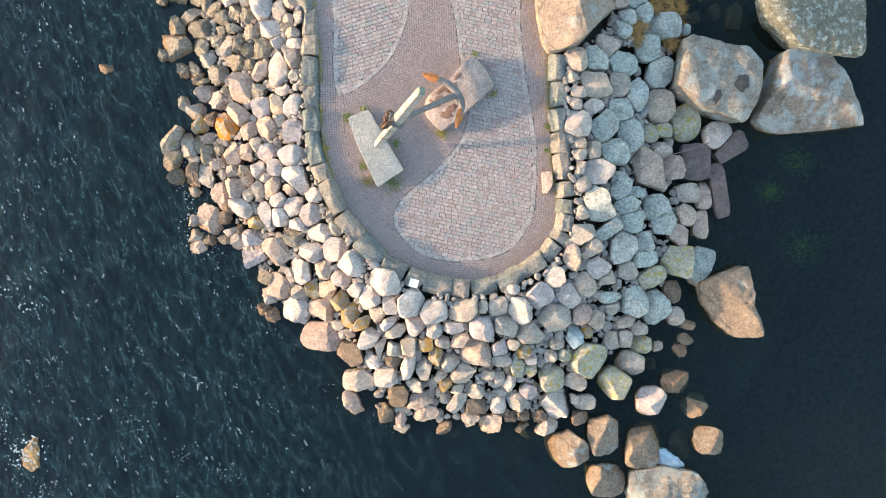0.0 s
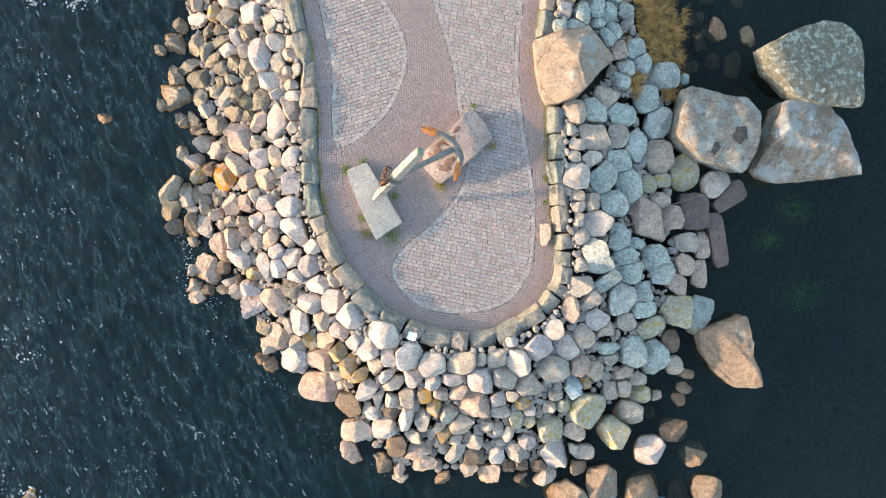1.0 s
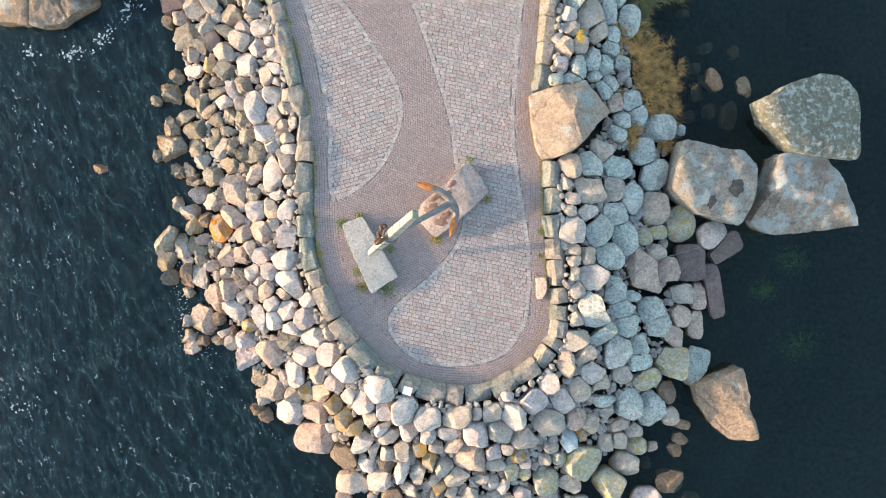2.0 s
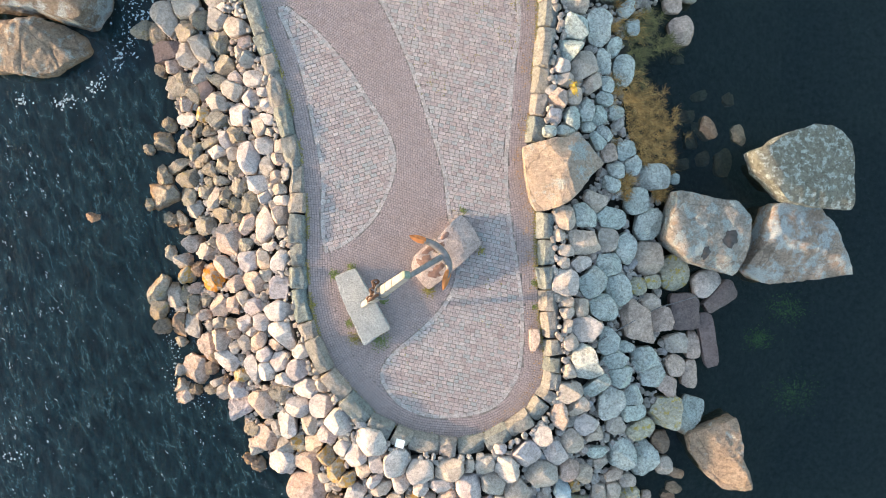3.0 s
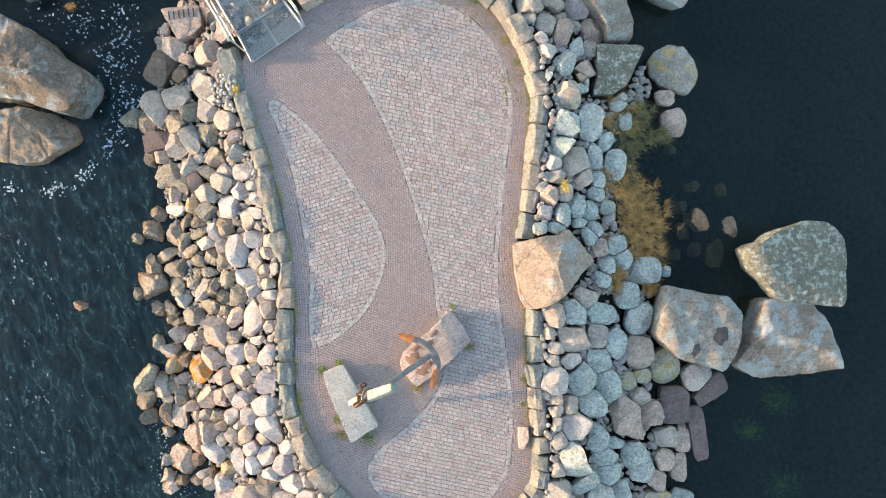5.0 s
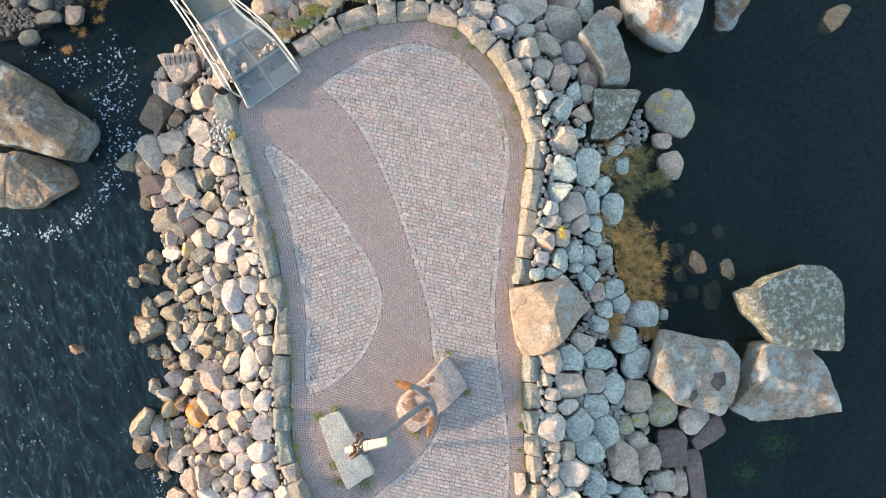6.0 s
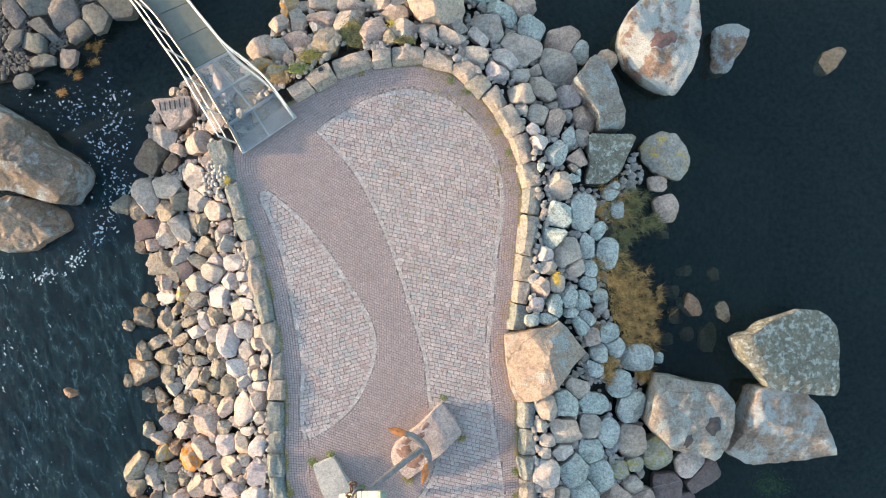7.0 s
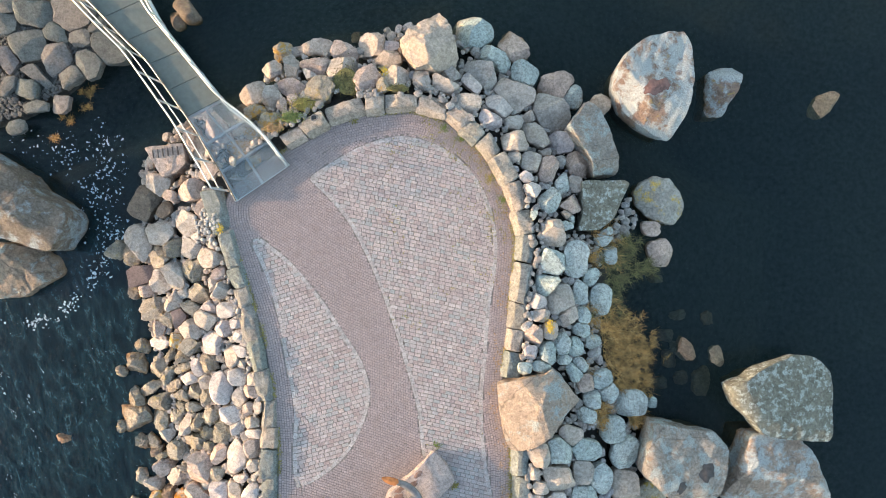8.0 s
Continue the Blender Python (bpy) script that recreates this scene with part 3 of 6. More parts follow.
rocks([(4.98, 4.92, 0.39, 0.28, 0, "b"), (5.10, 4.37, 0.31, 0.48, 0, "b"), (6.26, 5.04, 0.44, 0.35, 0, "P"), (6.56, 4.4, 0.58, 0.68, 20, "P"), (-6.89, 1.54, 0.50, 0.67, 30, "D"), (-6.54, 3.42, 0.43, 0.34, 0, "p"), (-6.34, 2.96, 0.63, 0.52, 10, "D"), (-6.31, 1.46, 0.55, 0.49, 0, "G"), (-6.23, 2.48, 0.29, 0.37, 0, "P"), (-6.19, 2.09, 0.52, 0.35, 10, "W"), (-6.12, 3.63, 0.57, 0.66, -20, "G"), (-6.01, 1.26, 0.40, 0.43, 0, "G"), (-5.96, 2.70, 0.37, 0.49, 30, "G"), (-5.93, 1.79, 0.32, 0.63, 20, "D")])
rocks([(-5.80, 3.11, 0.43, 0.57, 0, "G"), (-5.78, 2.18, 0.37, 0.37, 0, "O"), (-5.66, 2.77, 0.37, 0.77, 0, "S"), (-5.64, 1.75, 0.40, 0.34, 0, "P"), (-5.57, 1.50, 0.46, 0.34, 0, "G"), (-5.38, 2.49, 0.54, 0.54, 0, "G"), (-5.36, 3.01, 0.51, 0.37, 0, "G"), (-5.36, 2.02, 0.60, 0.45, 0, "p"), (-5.18, 1.51, 0.34, 0.43, 10, "w"), (-5.14, 3.35, 0.70, 0.62, 0, "G"), (-4.97, 2.71, 0.59, 0.51, -20, "g"), (-4.86, 1.64, 0.56, 0.42, -20, "g"), (-4.84, 3.03, 0.39, 0.31, -20, "w"), (-4.78, 2.13, 0.50, 0.59, 0, "w"), (-4.74, 3.59, 0.25, 0.33, 0, "g")])
rocks([(-4.53, 3.48, 0.36, 0.47, 0, "g"), (-4.49, 2.51, 0.47, 0.39, 0, "w"), (-4.38, 2.98, 0.50, 0.36, 10, "w"), (-4.28, 1.81, 0.50, 0.50, -20, "g"), (-4.14, 2.64, 0.33, 0.25, -20, "w"), (-4.10, 1.35, 0.50, 0.44, 0, "w"), (-4.06, 2.35, 0.30, 0.33, 0, "w"), (-4.06, 1.96, 0.39, 0.25, -15, "w"), (-3.99, 1.66, 0.28, 0.22, -10, "g"), (-3.73, 1.29, 0.28, 0.44, 0, "g"), (2.86, 1.61, 0.33, 0.27, 0, "b"), (3.01, 1.99, 0.33, 0.36, 0, "w"), (3.08, 2.42, 0.41, 0.49, 0, "p"), (3.18, 3.23, 0.41, 0.36, 0, "w"), (3.26, 2.87, 0.41, 0.33, 0, "g")])
rocks([(3.28, 1.62, 0.47, 0.33, 10, "b"), (3.38, 3.62, 0.58, 0.61, -10, "g"), (3.45, 1.95, 0.44, 0.55, 10, "g"), (3.50, 2.50, 0.36, 0.41, 0, "g"), (3.75, 3.30, 0.61, 0.97, 10, "g"), (3.86, 2.15, 0.47, 0.53, 0, "g"), (3.89, 1.77, 0.36, 0.25, 0, "b"), (4.00, 2.85, 0.47, 0.56, 0, "g"), (4.13, 1.44, 0.48, 0.45, 0, "b"), (4.17, 2.09, 0.39, 0.56, 0, "b"), (4.29, 3.40, 0.34, 0.70, 0, "b"), (4.32, 2.49, 0.42, 0.37, 0, "b"), (4.34, 1.65, 0.39, 0.42, 0, "b"), (4.40, 2.87, 0.34, 0.48, 0, "b"), (4.66, 2.18, 0.34, 0.34, 0, "g")])
rocks([(4.84, 3.23, 0.51, 0.76, -10, "b"), (6.51, 3.73, 0.44, 0.21, 0, "U"), (6.81, 2.22, 0.38, 0.30, 0, "U"), (6.96, 1.60, 0.38, 0.44, 0, "U"), (7.01, 1.94, 0.18, 0.30, 0, "U"), (7.12, 2.76, 0.38, 0.24, 20, "U"), (7.26, 1.88, 0.58, 0.56, -20, "X"), (7.95, 2.69, 0.30, 0.36, 0, "U"), (8.09, 1.73, 0.30, 0.62, 10, "X"), (-8.75, -0.37, 0.39, 0.27, 0, "X"), (-6.85, 0.15, 0.74, 0.88, 15, "E"), (-6.70, -0.47, 0.47, 0.53, 20, "D"), (-6.50, 0.94, 0.73, 0.26, 40, "D"), (-6.43, -0.45, 0.29, 0.56, 5, "G"), (-6.23, 0.13, 0.44, 0.61, 20, "D")])
rocks([(-6.19, 0.58, 0.61, 0.52, 10, "G"), (-6.15, -0.76, 0.38, 0.23, 0, "G"), (-6.12, -1.02, 0.53, 0.44, 20, "P"), (-6.04, -0.24, 0.38, 0.41, 0, "G"), (-5.83, 1.02, 0.57, 0.34, 0, "G"), (-5.80, 0.23, 0.43, 0.43, -40, "G"), (-5.78, -0.62, 0.49, 0.55, 15, "P"), (-5.67, 0.50, 0.29, 0.32, -30, "G"), (-5.63, 0.78, 0.37, 0.29, -30, "D"), (-5.55, -1.06, 0.26, 0.29, 0, "G"), (-5.50, 0.07, 0.32, 0.58, 0, "G"), (-5.40, 1.21, 0.46, 0.37, -10, "w"), (-5.33, 0.51, 0.55, 0.23, -10, "P"), (-5.30, -0.35, 0.52, 0.37, 0, "G"), (-5.29, 0.91, 0.40, 0.57, 10, "G")])
rocks([(-5.19, 0.06, 0.43, 0.52, 0, "G"), (-5.10, -1.02, 0.66, 0.77, 0, "P"), (-4.97, 0.82, 0.43, 0.43, 0, "g"), (-4.97, 1.14, 0.28, 0.40, 0, "g"), (-4.94, -0.10, 0.31, 0.43, 25, "g"), (-4.89, -0.44, 0.29, 0.26, 0, "g"), (-4.84, 0.32, 0.48, 0.40, -20, "p"), (-4.68, -1.10, 0.45, 0.37, 0, "g"), (-4.61, -0.61, 0.43, 0.54, -20, "P"), (-4.58, 1.02, 0.56, 0.81, 10, "w"), (-4.55, -0.06, 0.45, 0.59, 10, "G"), (-4.30, 0.39, 0.53, 0.51, 0, "W"), (-4.14, 0.05, 0.31, 0.37, 0, "w"), (-4.14, -0.61, 0.51, 0.96, 5, "w"), (-4.07, 0.83, 0.34, 0.45, -20, "g")])
rocks([(-4.03, -1.15, 0.36, 0.22, 15, "w"), (-3.85, 0.55, 0.31, 0.33, 0, "p"), (-3.77, 0.97, 0.41, 0.44, -20, "P"), (-3.76, 0.23, 0.33, 0.31, -30, "g"), (-3.71, -0.37, 0.47, 0.47, 0, "p"), (-3.69, -0.02, 0.42, 0.28, -15, "w"), (-3.69, -0.79, 0.35, 0.28, 10, "g"), (-3.60, 0.61, 0.21, 0.31, 0, "g"), (3.09, -0.92, 0.28, 0.30, 0, "g"), (3.22, -0.50, 0.53, 0.55, 0, "g"), (3.73, -1.10, 0.75, 0.73, 0, "G"), (3.76, -0.41, 0.56, 0.64, 0, "B"), (4.06, -0.08, 0.56, 0.51, 0, "g"), (4.38, -1.05, 0.48, 0.62, -5, "g"), (4.45, -0.48, 0.76, 0.57, 5, "B")])
rocks([(4.47, 1.14, 0.42, 0.42, 20, "p"), (4.50, 0.37, 0.45, 0.37, -20, "b"), (4.64, 0.71, 0.42, 0.48, 0, "b"), (4.88, -1.22, 0.51, 0.86, 0, "b"), (4.93, 1.21, 0.51, 0.48, 20, "b"), (5.13, 0.86, 0.43, 0.49, 20, "b"), (5.21, -0.06, 0.57, 0.63, 0, "b"), (5.54, -0.67, 0.61, 0.81, -15, "b"), (5.70, 0.57, 0.81, 0.63, 0, "b"), (6.34, 0.54, 0.23, 0.26, 0, "b"), (6.66, 0.97, 0.36, 0.30, 10, "U"), (7.23, 1.09, 0.30, 0.38, 20, "U"), (7.79, 1.04, 0.44, 0.74, 0, "U"), (-7.05, -2.28, 0.65, 0.74, -20, "D"), (-6.62, -2.37, 0.41, 0.59, 20, "G")])
rocks([(-6.51, -3.16, 0.50, 0.59, 10, "D"), (-6.40, -1.50, 0.44, 0.44, 30, "G"), (-6.30, -1.90, 0.38, 0.53, 10, "O"), (-6.15, -3.14, 0.64, 0.47, -30, "G"), (-6.09, -2.63, 0.41, 0.50, 0, "G"), (-6.08, -2.23, 0.32, 0.26, 20, "P"), (-6.00, -1.71, 0.32, 0.38, 0, "D"), (-5.78, -2.88, 0.46, 0.29, 10, "P"), (-5.78, -3.70, 0.52, 0.58, -40, "P"), (-5.76, -2.50, 0.29, 0.29, 0, "D"), (-5.74, -1.30, 0.49, 0.52, 20, "G"), (-5.71, -3.16, 0.20, 0.29, 0, "G"), (-5.58, -1.98, 0.66, 0.72, 30, "L"), (-5.44, -3.08, 0.38, 0.32, 0, "G"), (-5.38, -2.66, 0.49, 0.55, 0, "P")])
rocks([(-5.38, -3.47, 0.58, 0.52, -10, "P"), (-5.22, -1.65, 0.55, 0.55, 20, "p"), (-5.09, -3.11, 0.43, 0.43, 0, "g"), (-5.02, -3.71, 0.37, 0.29, 20, "G"), (-5.01, -2.62, 0.40, 0.52, 15, "P"), (-5.00, -3.33, 0.34, 0.32, -20, "P"), (-4.95, -2.09, 0.51, 0.40, 10, "p"), (-4.75, -2.44, 0.31, 0.46, 10, "g"), (-4.74, -3.59, 0.34, 0.40, -30, "G"), (-4.72, -3.07, 0.46, 0.40, 0, "w"), (-4.61, -1.52, 0.43, 0.54, 10, "w"), (-4.53, -3.29, 0.28, 0.23, 0, "w"), (-4.46, -2.65, 0.51, 0.37, 10, "W"), (-4.44, -2.05, 0.57, 0.57, -30, "p"), (-4.36, -3.52, 0.43, 0.54, -15, "p")])
rocks([(-4.26, -3.03, 0.37, 0.48, 10, "w"), (-4.20, -1.48, 0.34, 0.51, 15, "g"), (-4.15, -1.87, 0.31, 0.31, 0, "g"), (-3.93, -3.61, 0.37, 0.37, -20, "P"), (-3.80, -2.74, 0.73, 0.50, 0, "w"), (-3.79, -1.52, 0.45, 0.64, 0, "w"), (-3.77, -2.13, 0.47, 0.56, 0, "W"), (-3.70, -3.37, 0.92, 0.67, -20, "w"), (-3.27, -3.74, 0.39, 0.36, 0, "w"), (3.20, -1.59, 0.28, 0.30, 0, "g"), (3.26, -2.06, 0.58, 0.61, -20, "W"), (3.27, -2.57, 0.33, 0.30, 0, "g"), (3.28, -1.30, 0.39, 0.33, -30, "g"), (3.29, -3.16, 0.22, 0.36, -20, "g"), (3.31, -2.82, 0.33, 0.28, 0, "g")])
rocks([(3.37, -3.54, 0.33, 0.41, 0, "g"), (3.64, -1.61, 0.53, 0.39, 10, "w"), (3.65, -2.70, 0.36, 0.47, 0, "g"), (3.79, -3.23, 0.78, 0.64, -5, "w"), (3.93, -2.10, 0.67, 0.78, -10, "B"), (4.23, -2.70, 0.73, 0.62, -10, "B"), (4.37, -3.58, 0.54, 0.65, 0, "B"), (4.43, -1.65, 0.59, 0.57, 10, "b"), (4.67, -2.32, 0.57, 0.82, 15, "b"), (4.81, -3.73, 0.43, 0.28, 0, "b"), (5.17, -3.15, 0.72, 1.37, 15, "P"), (5.23, -2.24, 0.43, 0.43, 0, "y"), (5.53, -1.53, 0.64, 0.90, 0, "g"), (5.59, -2.63, 0.46, 0.40, 0, "G"), (5.63, -2.12, 0.46, 0.35, 0, "y")])
rocks([(5.89, -3.06, 0.52, 0.64, 0, "P"), (6.28, -1.89, 0.70, 0.88, 10, "y"), (6.28, -3.73, 0.58, 0.53, 0, "G"), (6.56, -2.93, 0.71, 0.91, 0, "S"), (7.20, -2.22, 0.74, 0.68, 10, "w"), (7.21, -3.68, 0.38, 1.36, 8, "S"), (7.51, -2.52, 0.91, 0.53, 30, "S"), (-6.41, -5.01, 0.41, 0.29, 30, "P"), (-6.15, -4.83, 0.35, 0.27, 0, "D"), (-6.09, -4.31, 0.59, 0.82, 0, "P"), (-5.73, -4.82, 0.32, 0.21, 0, "D"), (-5.68, -4.26, 0.29, 0.32, 0, "d"), (-5.51, -4.62, 0.44, 0.23, 5, "g"), (-5.38, -4.84, 0.32, 0.44, 20, "G"), (-5.23, -4.01, 0.75, 0.43, -20, "W")])
rocks([(-4.96, -4.77, 0.52, 0.52, 30, "W"), (-4.94, -5.24, 0.58, 0.58, 30, "W"), (-4.86, -4.42, 0.52, 0.32, 20, "O"), (-4.55, -4.21, 0.37, 0.63, 0, "w"), (-4.29, -5.14, 0.69, 0.66, 10, "P"), (-4.28, -6.06, 0.67, 0.58, -25, "P"), (-4.20, -3.84, 0.40, 0.40, 0, "w"), (-4.19, -4.28, 0.45, 0.45, 0, "w"), (-3.98, -5.76, 0.29, 0.43, 10, "G"), (-3.87, -4.82, 0.45, 0.51, 0, "p"), (-3.85, -4.02, 0.45, 0.51, 0, "w"), (-3.78, -6.19, 0.37, 0.37, 0, "G"), (-3.75, -4.47, 0.45, 0.31, 0, "w"), (-3.66, -5.67, 0.57, 0.71, -10, "W"), (-3.40, -6.12, 0.34, 0.49, 20, "O")])
rocks([(-3.37, -5.16, 0.57, 0.48, -25, "w"), (-3.36, -4.22, 0.62, 0.50, 35, "w"), (-3.17, -4.67, 0.70, 0.42, -15, "w"), (-3.10, -5.61, 0.40, 0.48, 0, "G"), (-3.02, -6.11, 0.51, 0.43, 0, "G"), (-2.77, -5.09, 0.61, 0.59, 0, "w"), (-2.72, -4.59, 0.33, 0.36, 10, "g"), (-2.65, -5.84, 0.51, 0.42, 0, "w"), (-2.33, -5.44, 0.69, 0.61, 0, "w"), (-2.27, -6.10, 0.36, 0.36, -30, "w"), (-1.50, -5.92, 0.83, 0.61, -15, "w"), (1.61, -6.12, 0.30, 0.22, 0, "w"), (2.65, -5.83, 0.44, 0.50, 10, "w"), (3.07, -5.35, 0.39, 0.66, -5, "P"), (3.35, -4.77, 0.55, 0.55, 0, "g")])
rocks([(3.35, -4.24, 0.30, 0.33, 0, "g"), (3.44, -6.05, 0.53, 0.62, 0, "g"), (3.56, -5.16, 0.50, 0.50, 20, "g"), (3.76, -4.08, 0.83, 1.00, 10, "B"), (3.82, -5.66, 0.62, 0.65, 0, "W"), (4.01, -5.92, 0.42, 0.48, 0, "g"), (4.04, -4.67, 0.70, 0.50, 20, "b"), (4.45, -5.14, 0.79, 0.71, 15, "B"), (4.58, -4.06, 0.65, 0.42, 0, "b"), (4.60, -5.71, 0.48, 0.43, -10, "g"), (4.70, -4.50, 0.62, 0.51, 0, "B"), (5.05, -5.45, 0.66, 0.57, 20, "b"), (5.06, -5.02, 0.51, 0.51, 0, "b"), (5.33, -5.90, 0.75, 0.55, 0, "y"), (5.39, -4.06, 0.63, 0.63, 0, "b")])
rocks([(5.64, -4.55, 0.87, 0.63, 20, "B"), (5.99, -5.52, 0.76, 0.82, 0, "Y"), (6.03, -4.81, 0.49, 0.58, 0, "P"), (6.26, -4.31, 0.50, 0.67, -10, "P"), (6.69, -4.55, 0.38, 0.71, 0, "P"), (6.70, -5.65, 0.59, 0.97, -20, "B"), (6.79, -3.78, 0.35, 0.71, 0, "P"), (-4.53, -6.80, 0.32, 0.38, 10, "D"), (-3.88, -6.68, 0.64, 0.64, -10, "W"), (-3.19, -7.34, 1.01, 0.64, -10, "P"), (-3.18, -6.62, 0.75, 0.49, -10, "P"), (-2.68, -6.40, 0.57, 0.51, 40, "O"), (-2.49, -7.75, 0.58, 0.72, 10, "D"), (-2.44, -6.74, 0.54, 0.59, 20, "O"), (-2.28, -8.46, 0.75, 0.55, -5, "G")])
rocks([(-2.13, -6.95, 0.51, 0.45, 20, "O"), (-2.00, -7.36, 0.65, 0.74, 20, "W"), (-1.92, -6.30, 0.47, 0.59, 10, "w"), (-1.88, -7.96, 0.43, 0.37, 0, "W"), (-1.74, -6.74, 0.45, 0.48, 0, "G"), (-1.71, -7.55, 0.37, 0.65, -15, "G"), (-1.58, -8.35, 0.58, 0.58, 0, "W"), (-1.44, -6.51, 0.39, 0.50, 0, "w"), (-1.43, -6.92, 0.48, 0.42, 20, "w"), (-1.38, -7.95, 0.43, 0.31, 0, "D"), (-1.35, -7.62, 0.37, 0.40, 0, "g"), (-1.24, -7.12, 0.62, 0.56, -20, "G"), (-1.01, -8.11, 0.51, 0.57, 0, "W"), (-1.00, -7.55, 0.37, 0.51, 0, "g"), (-0.91, -6.44, 0.64, 0.69, 0, "w")])
rocks([(-0.83, -7.02, 0.50, 0.50, 0, "w"), (-0.83, -8.61, 0.43, 0.32, 0, "G"), (-0.61, -8.14, 0.49, 0.77, -10, "G"), (-0.54, -7.51, 0.39, 0.34, 0, "O"), (-0.35, -6.67, 0.67, 0.56, 0, "w"), (-0.33, -7.84, 0.40, 0.45, 0, "O"), (-0.32, -7.15, 0.42, 0.36, 0, "w"), (-0.19, -8.34, 0.37, 0.31, 0, "G"), (-0.13, -7.45, 0.39, 0.31, -10, "p"), (-0.04, -8.57, 0.32, 0.43, 20, "O"), (0.04, -7.96, 0.51, 0.51, 10, "G"), (0.22, -7.07, 0.59, 0.31, -5, "w"), (0.25, -8.73, 0.35, 0.26, 10, "g"), (0.29, -7.41, 0.51, 0.37, 5, "P"), (0.37, -6.61, 0.69, 0.58, 10, "g")])
rocks([(0.39, -8.27, 0.71, 0.51, 0, "G"), (0.69, -7.74, 0.85, 0.79, -20, "P"), (0.83, -7.08, 0.61, 0.70, 5, "w"), (0.87, -6.56, 0.25, 0.33, 0, "g"), (1.03, -8.33, 0.31, 0.31, 0, "G"), (1.24, -6.54, 0.50, 0.44, 5, "g"), (1.30, -7.64, 0.37, 0.45, 0, "w"), (1.33, -8.44, 0.26, 0.34, 0, "g"), (1.36, -7.94, 0.51, 0.31, 0, "g"), (1.47, -7.05, 0.59, 0.61, 0, "g"), (1.60, -8.57, 0.29, 0.43, 0, "w"), (1.68, -7.54, 0.34, 0.28, 0, "g"), (1.79, -8.19, 0.37, 0.46, 0, "y"), (1.81, -6.69, 0.70, 0.70, 0, "W"), (1.91, -7.74, 0.37, 0.43, 30, "O")])
rocks([(2.05, -7.25, 0.62, 0.59, 0, "g"), (2.10, -8.24, 0.32, 0.37, 0, "y"), (2.12, -7.96, 0.29, 0.37, 20, "w"), (2.27, -6.30, 0.67, 0.64, 10, "w"), (2.63, -7.88, 0.29, 0.29, 0, "g"), (2.66, -6.86, 0.76, 0.65, 0, "g"), (2.68, -8.49, 0.61, 0.61, 0, "y"), (2.78, -7.55, 0.34, 0.31, 0, "g"), (3.02, -6.31, 0.48, 0.64, 35, "w"), (3.02, -7.86, 0.37, 0.32, 0, "y"), (3.25, -7.42, 0.40, 0.66, -10, "I"), (3.30, -8.61, 0.52, 0.49, 20, "g"), (3.40, -6.79, 0.48, 0.59, 0, "p"), (3.58, -7.27, 0.26, 0.37, 0, "O"), (3.62, -7.99, 0.92, 1.01, 0, "Y")])
rocks([(3.79, -6.98, 0.46, 0.49, 0, "g"), (4.09, -6.40, 0.57, 0.28, 0, "b"), (4.22, -7.52, 0.43, 0.46, 0, "g"), (4.23, -6.70, 0.37, 0.29, 0, "g"), (4.42, -8.71, 0.85, 0.82, -10, "y"), (4.60, -7.51, 0.38, 0.44, 0, "g"), (4.65, -7.04, 0.52, 0.29, 20, "P"), (4.80, -8.18, 0.68, 0.62, -10, "g"), (4.81, -6.54, 0.78, 0.75, 10, "B"), (5.01, -7.27, 0.41, 0.32, 0, "g"), (5.07, -7.65, 0.50, 0.50, 0, "y"), (5.48, -6.66, 0.64, 0.90, 5, "B"), (5.49, -8.27, 0.30, 0.30, 0, "U"), (5.57, -7.77, 0.24, 0.27, 0, "P"), (5.91, -6.29, 0.44, 0.58, 0, "D")])
rocks([(6.04, -6.97, 0.41, 0.47, 0, "g"), (6.08, -8.71, 0.74, 0.60, -10, "X"), (6.2, -7.89, 0.33, 0.42, 20, "X"), (6.37, -7.21, 0.42, 0.27, 0, "X"), (6.35, -7.6, 0.42, 0.30, 0, "X"), (-2.50, -9.10, 0.38, 0.65, 30, "P"), (-1.61, -9.40, 0.35, 0.62, 10, "D"), (-1.27, -8.89, 0.49, 0.61, 10, "D"), (-1.21, -9.53, 0.26, 0.44, 0, "P"), (-0.76, -9.05, 0.73, 0.41, 15, "P"), (-0.59, -9.41, 0.56, 0.47, -20, "P"), (0.15, -10.00, 0.36, 0.33, 20, "U"), (0.27, -9.05, 0.67, 0.32, 55, "G"), (0.72, -8.79, 0.40, 0.37, 0, "g"), (0.72, -9.21, 0.49, 0.41, 0, "D")])
rocks([(1.09, -9.72, 0.59, 0.44, 10, "P"), (1.31, -9.15, 0.41, 0.46, 0, "w"), (1.61, -9.52, 0.35, 0.26, 0, "D"), (1.78, -9.11, 0.64, 0.44, -20, "G"), (1.96, -9.52, 0.41, 0.29, -20, "D"), (2.08, -8.82, 0.41, 0.38, 0, "w"), (2.10, -10.02, 0.33, 0.42, 30, "U"), (2.41, -9.55, 0.56, 0.32, 5, "D"), (2.88, -9.24, 0.79, 0.82, -30, "W"), (3.16, -10.43, 0.94, 0.85, 20, "T"), (3.49, -9.62, 0.41, 0.32, 0, "D"), (3.61, -9.20, 0.53, 0.38, 0, "g"), (4.09, -10.08, 0.74, 1.03, 0, "T"), (5.18, -10.43, 0.82, 1.18, -10, "T"), (5.39, -9.22, 0.74, 0.74, 0, "w")])
rocks([(6.24, -10.48, 0.51, 0.74, 10, "U"), (6.58, -9.34, 0.66, 0.54, 30, "X"), (6.92, -10.28, 0.74, 0.65, -10, "T"), (4.16, -11.28, 0.94, 0.74, -10, "T")])


lay_rocks(BANK, BANK)


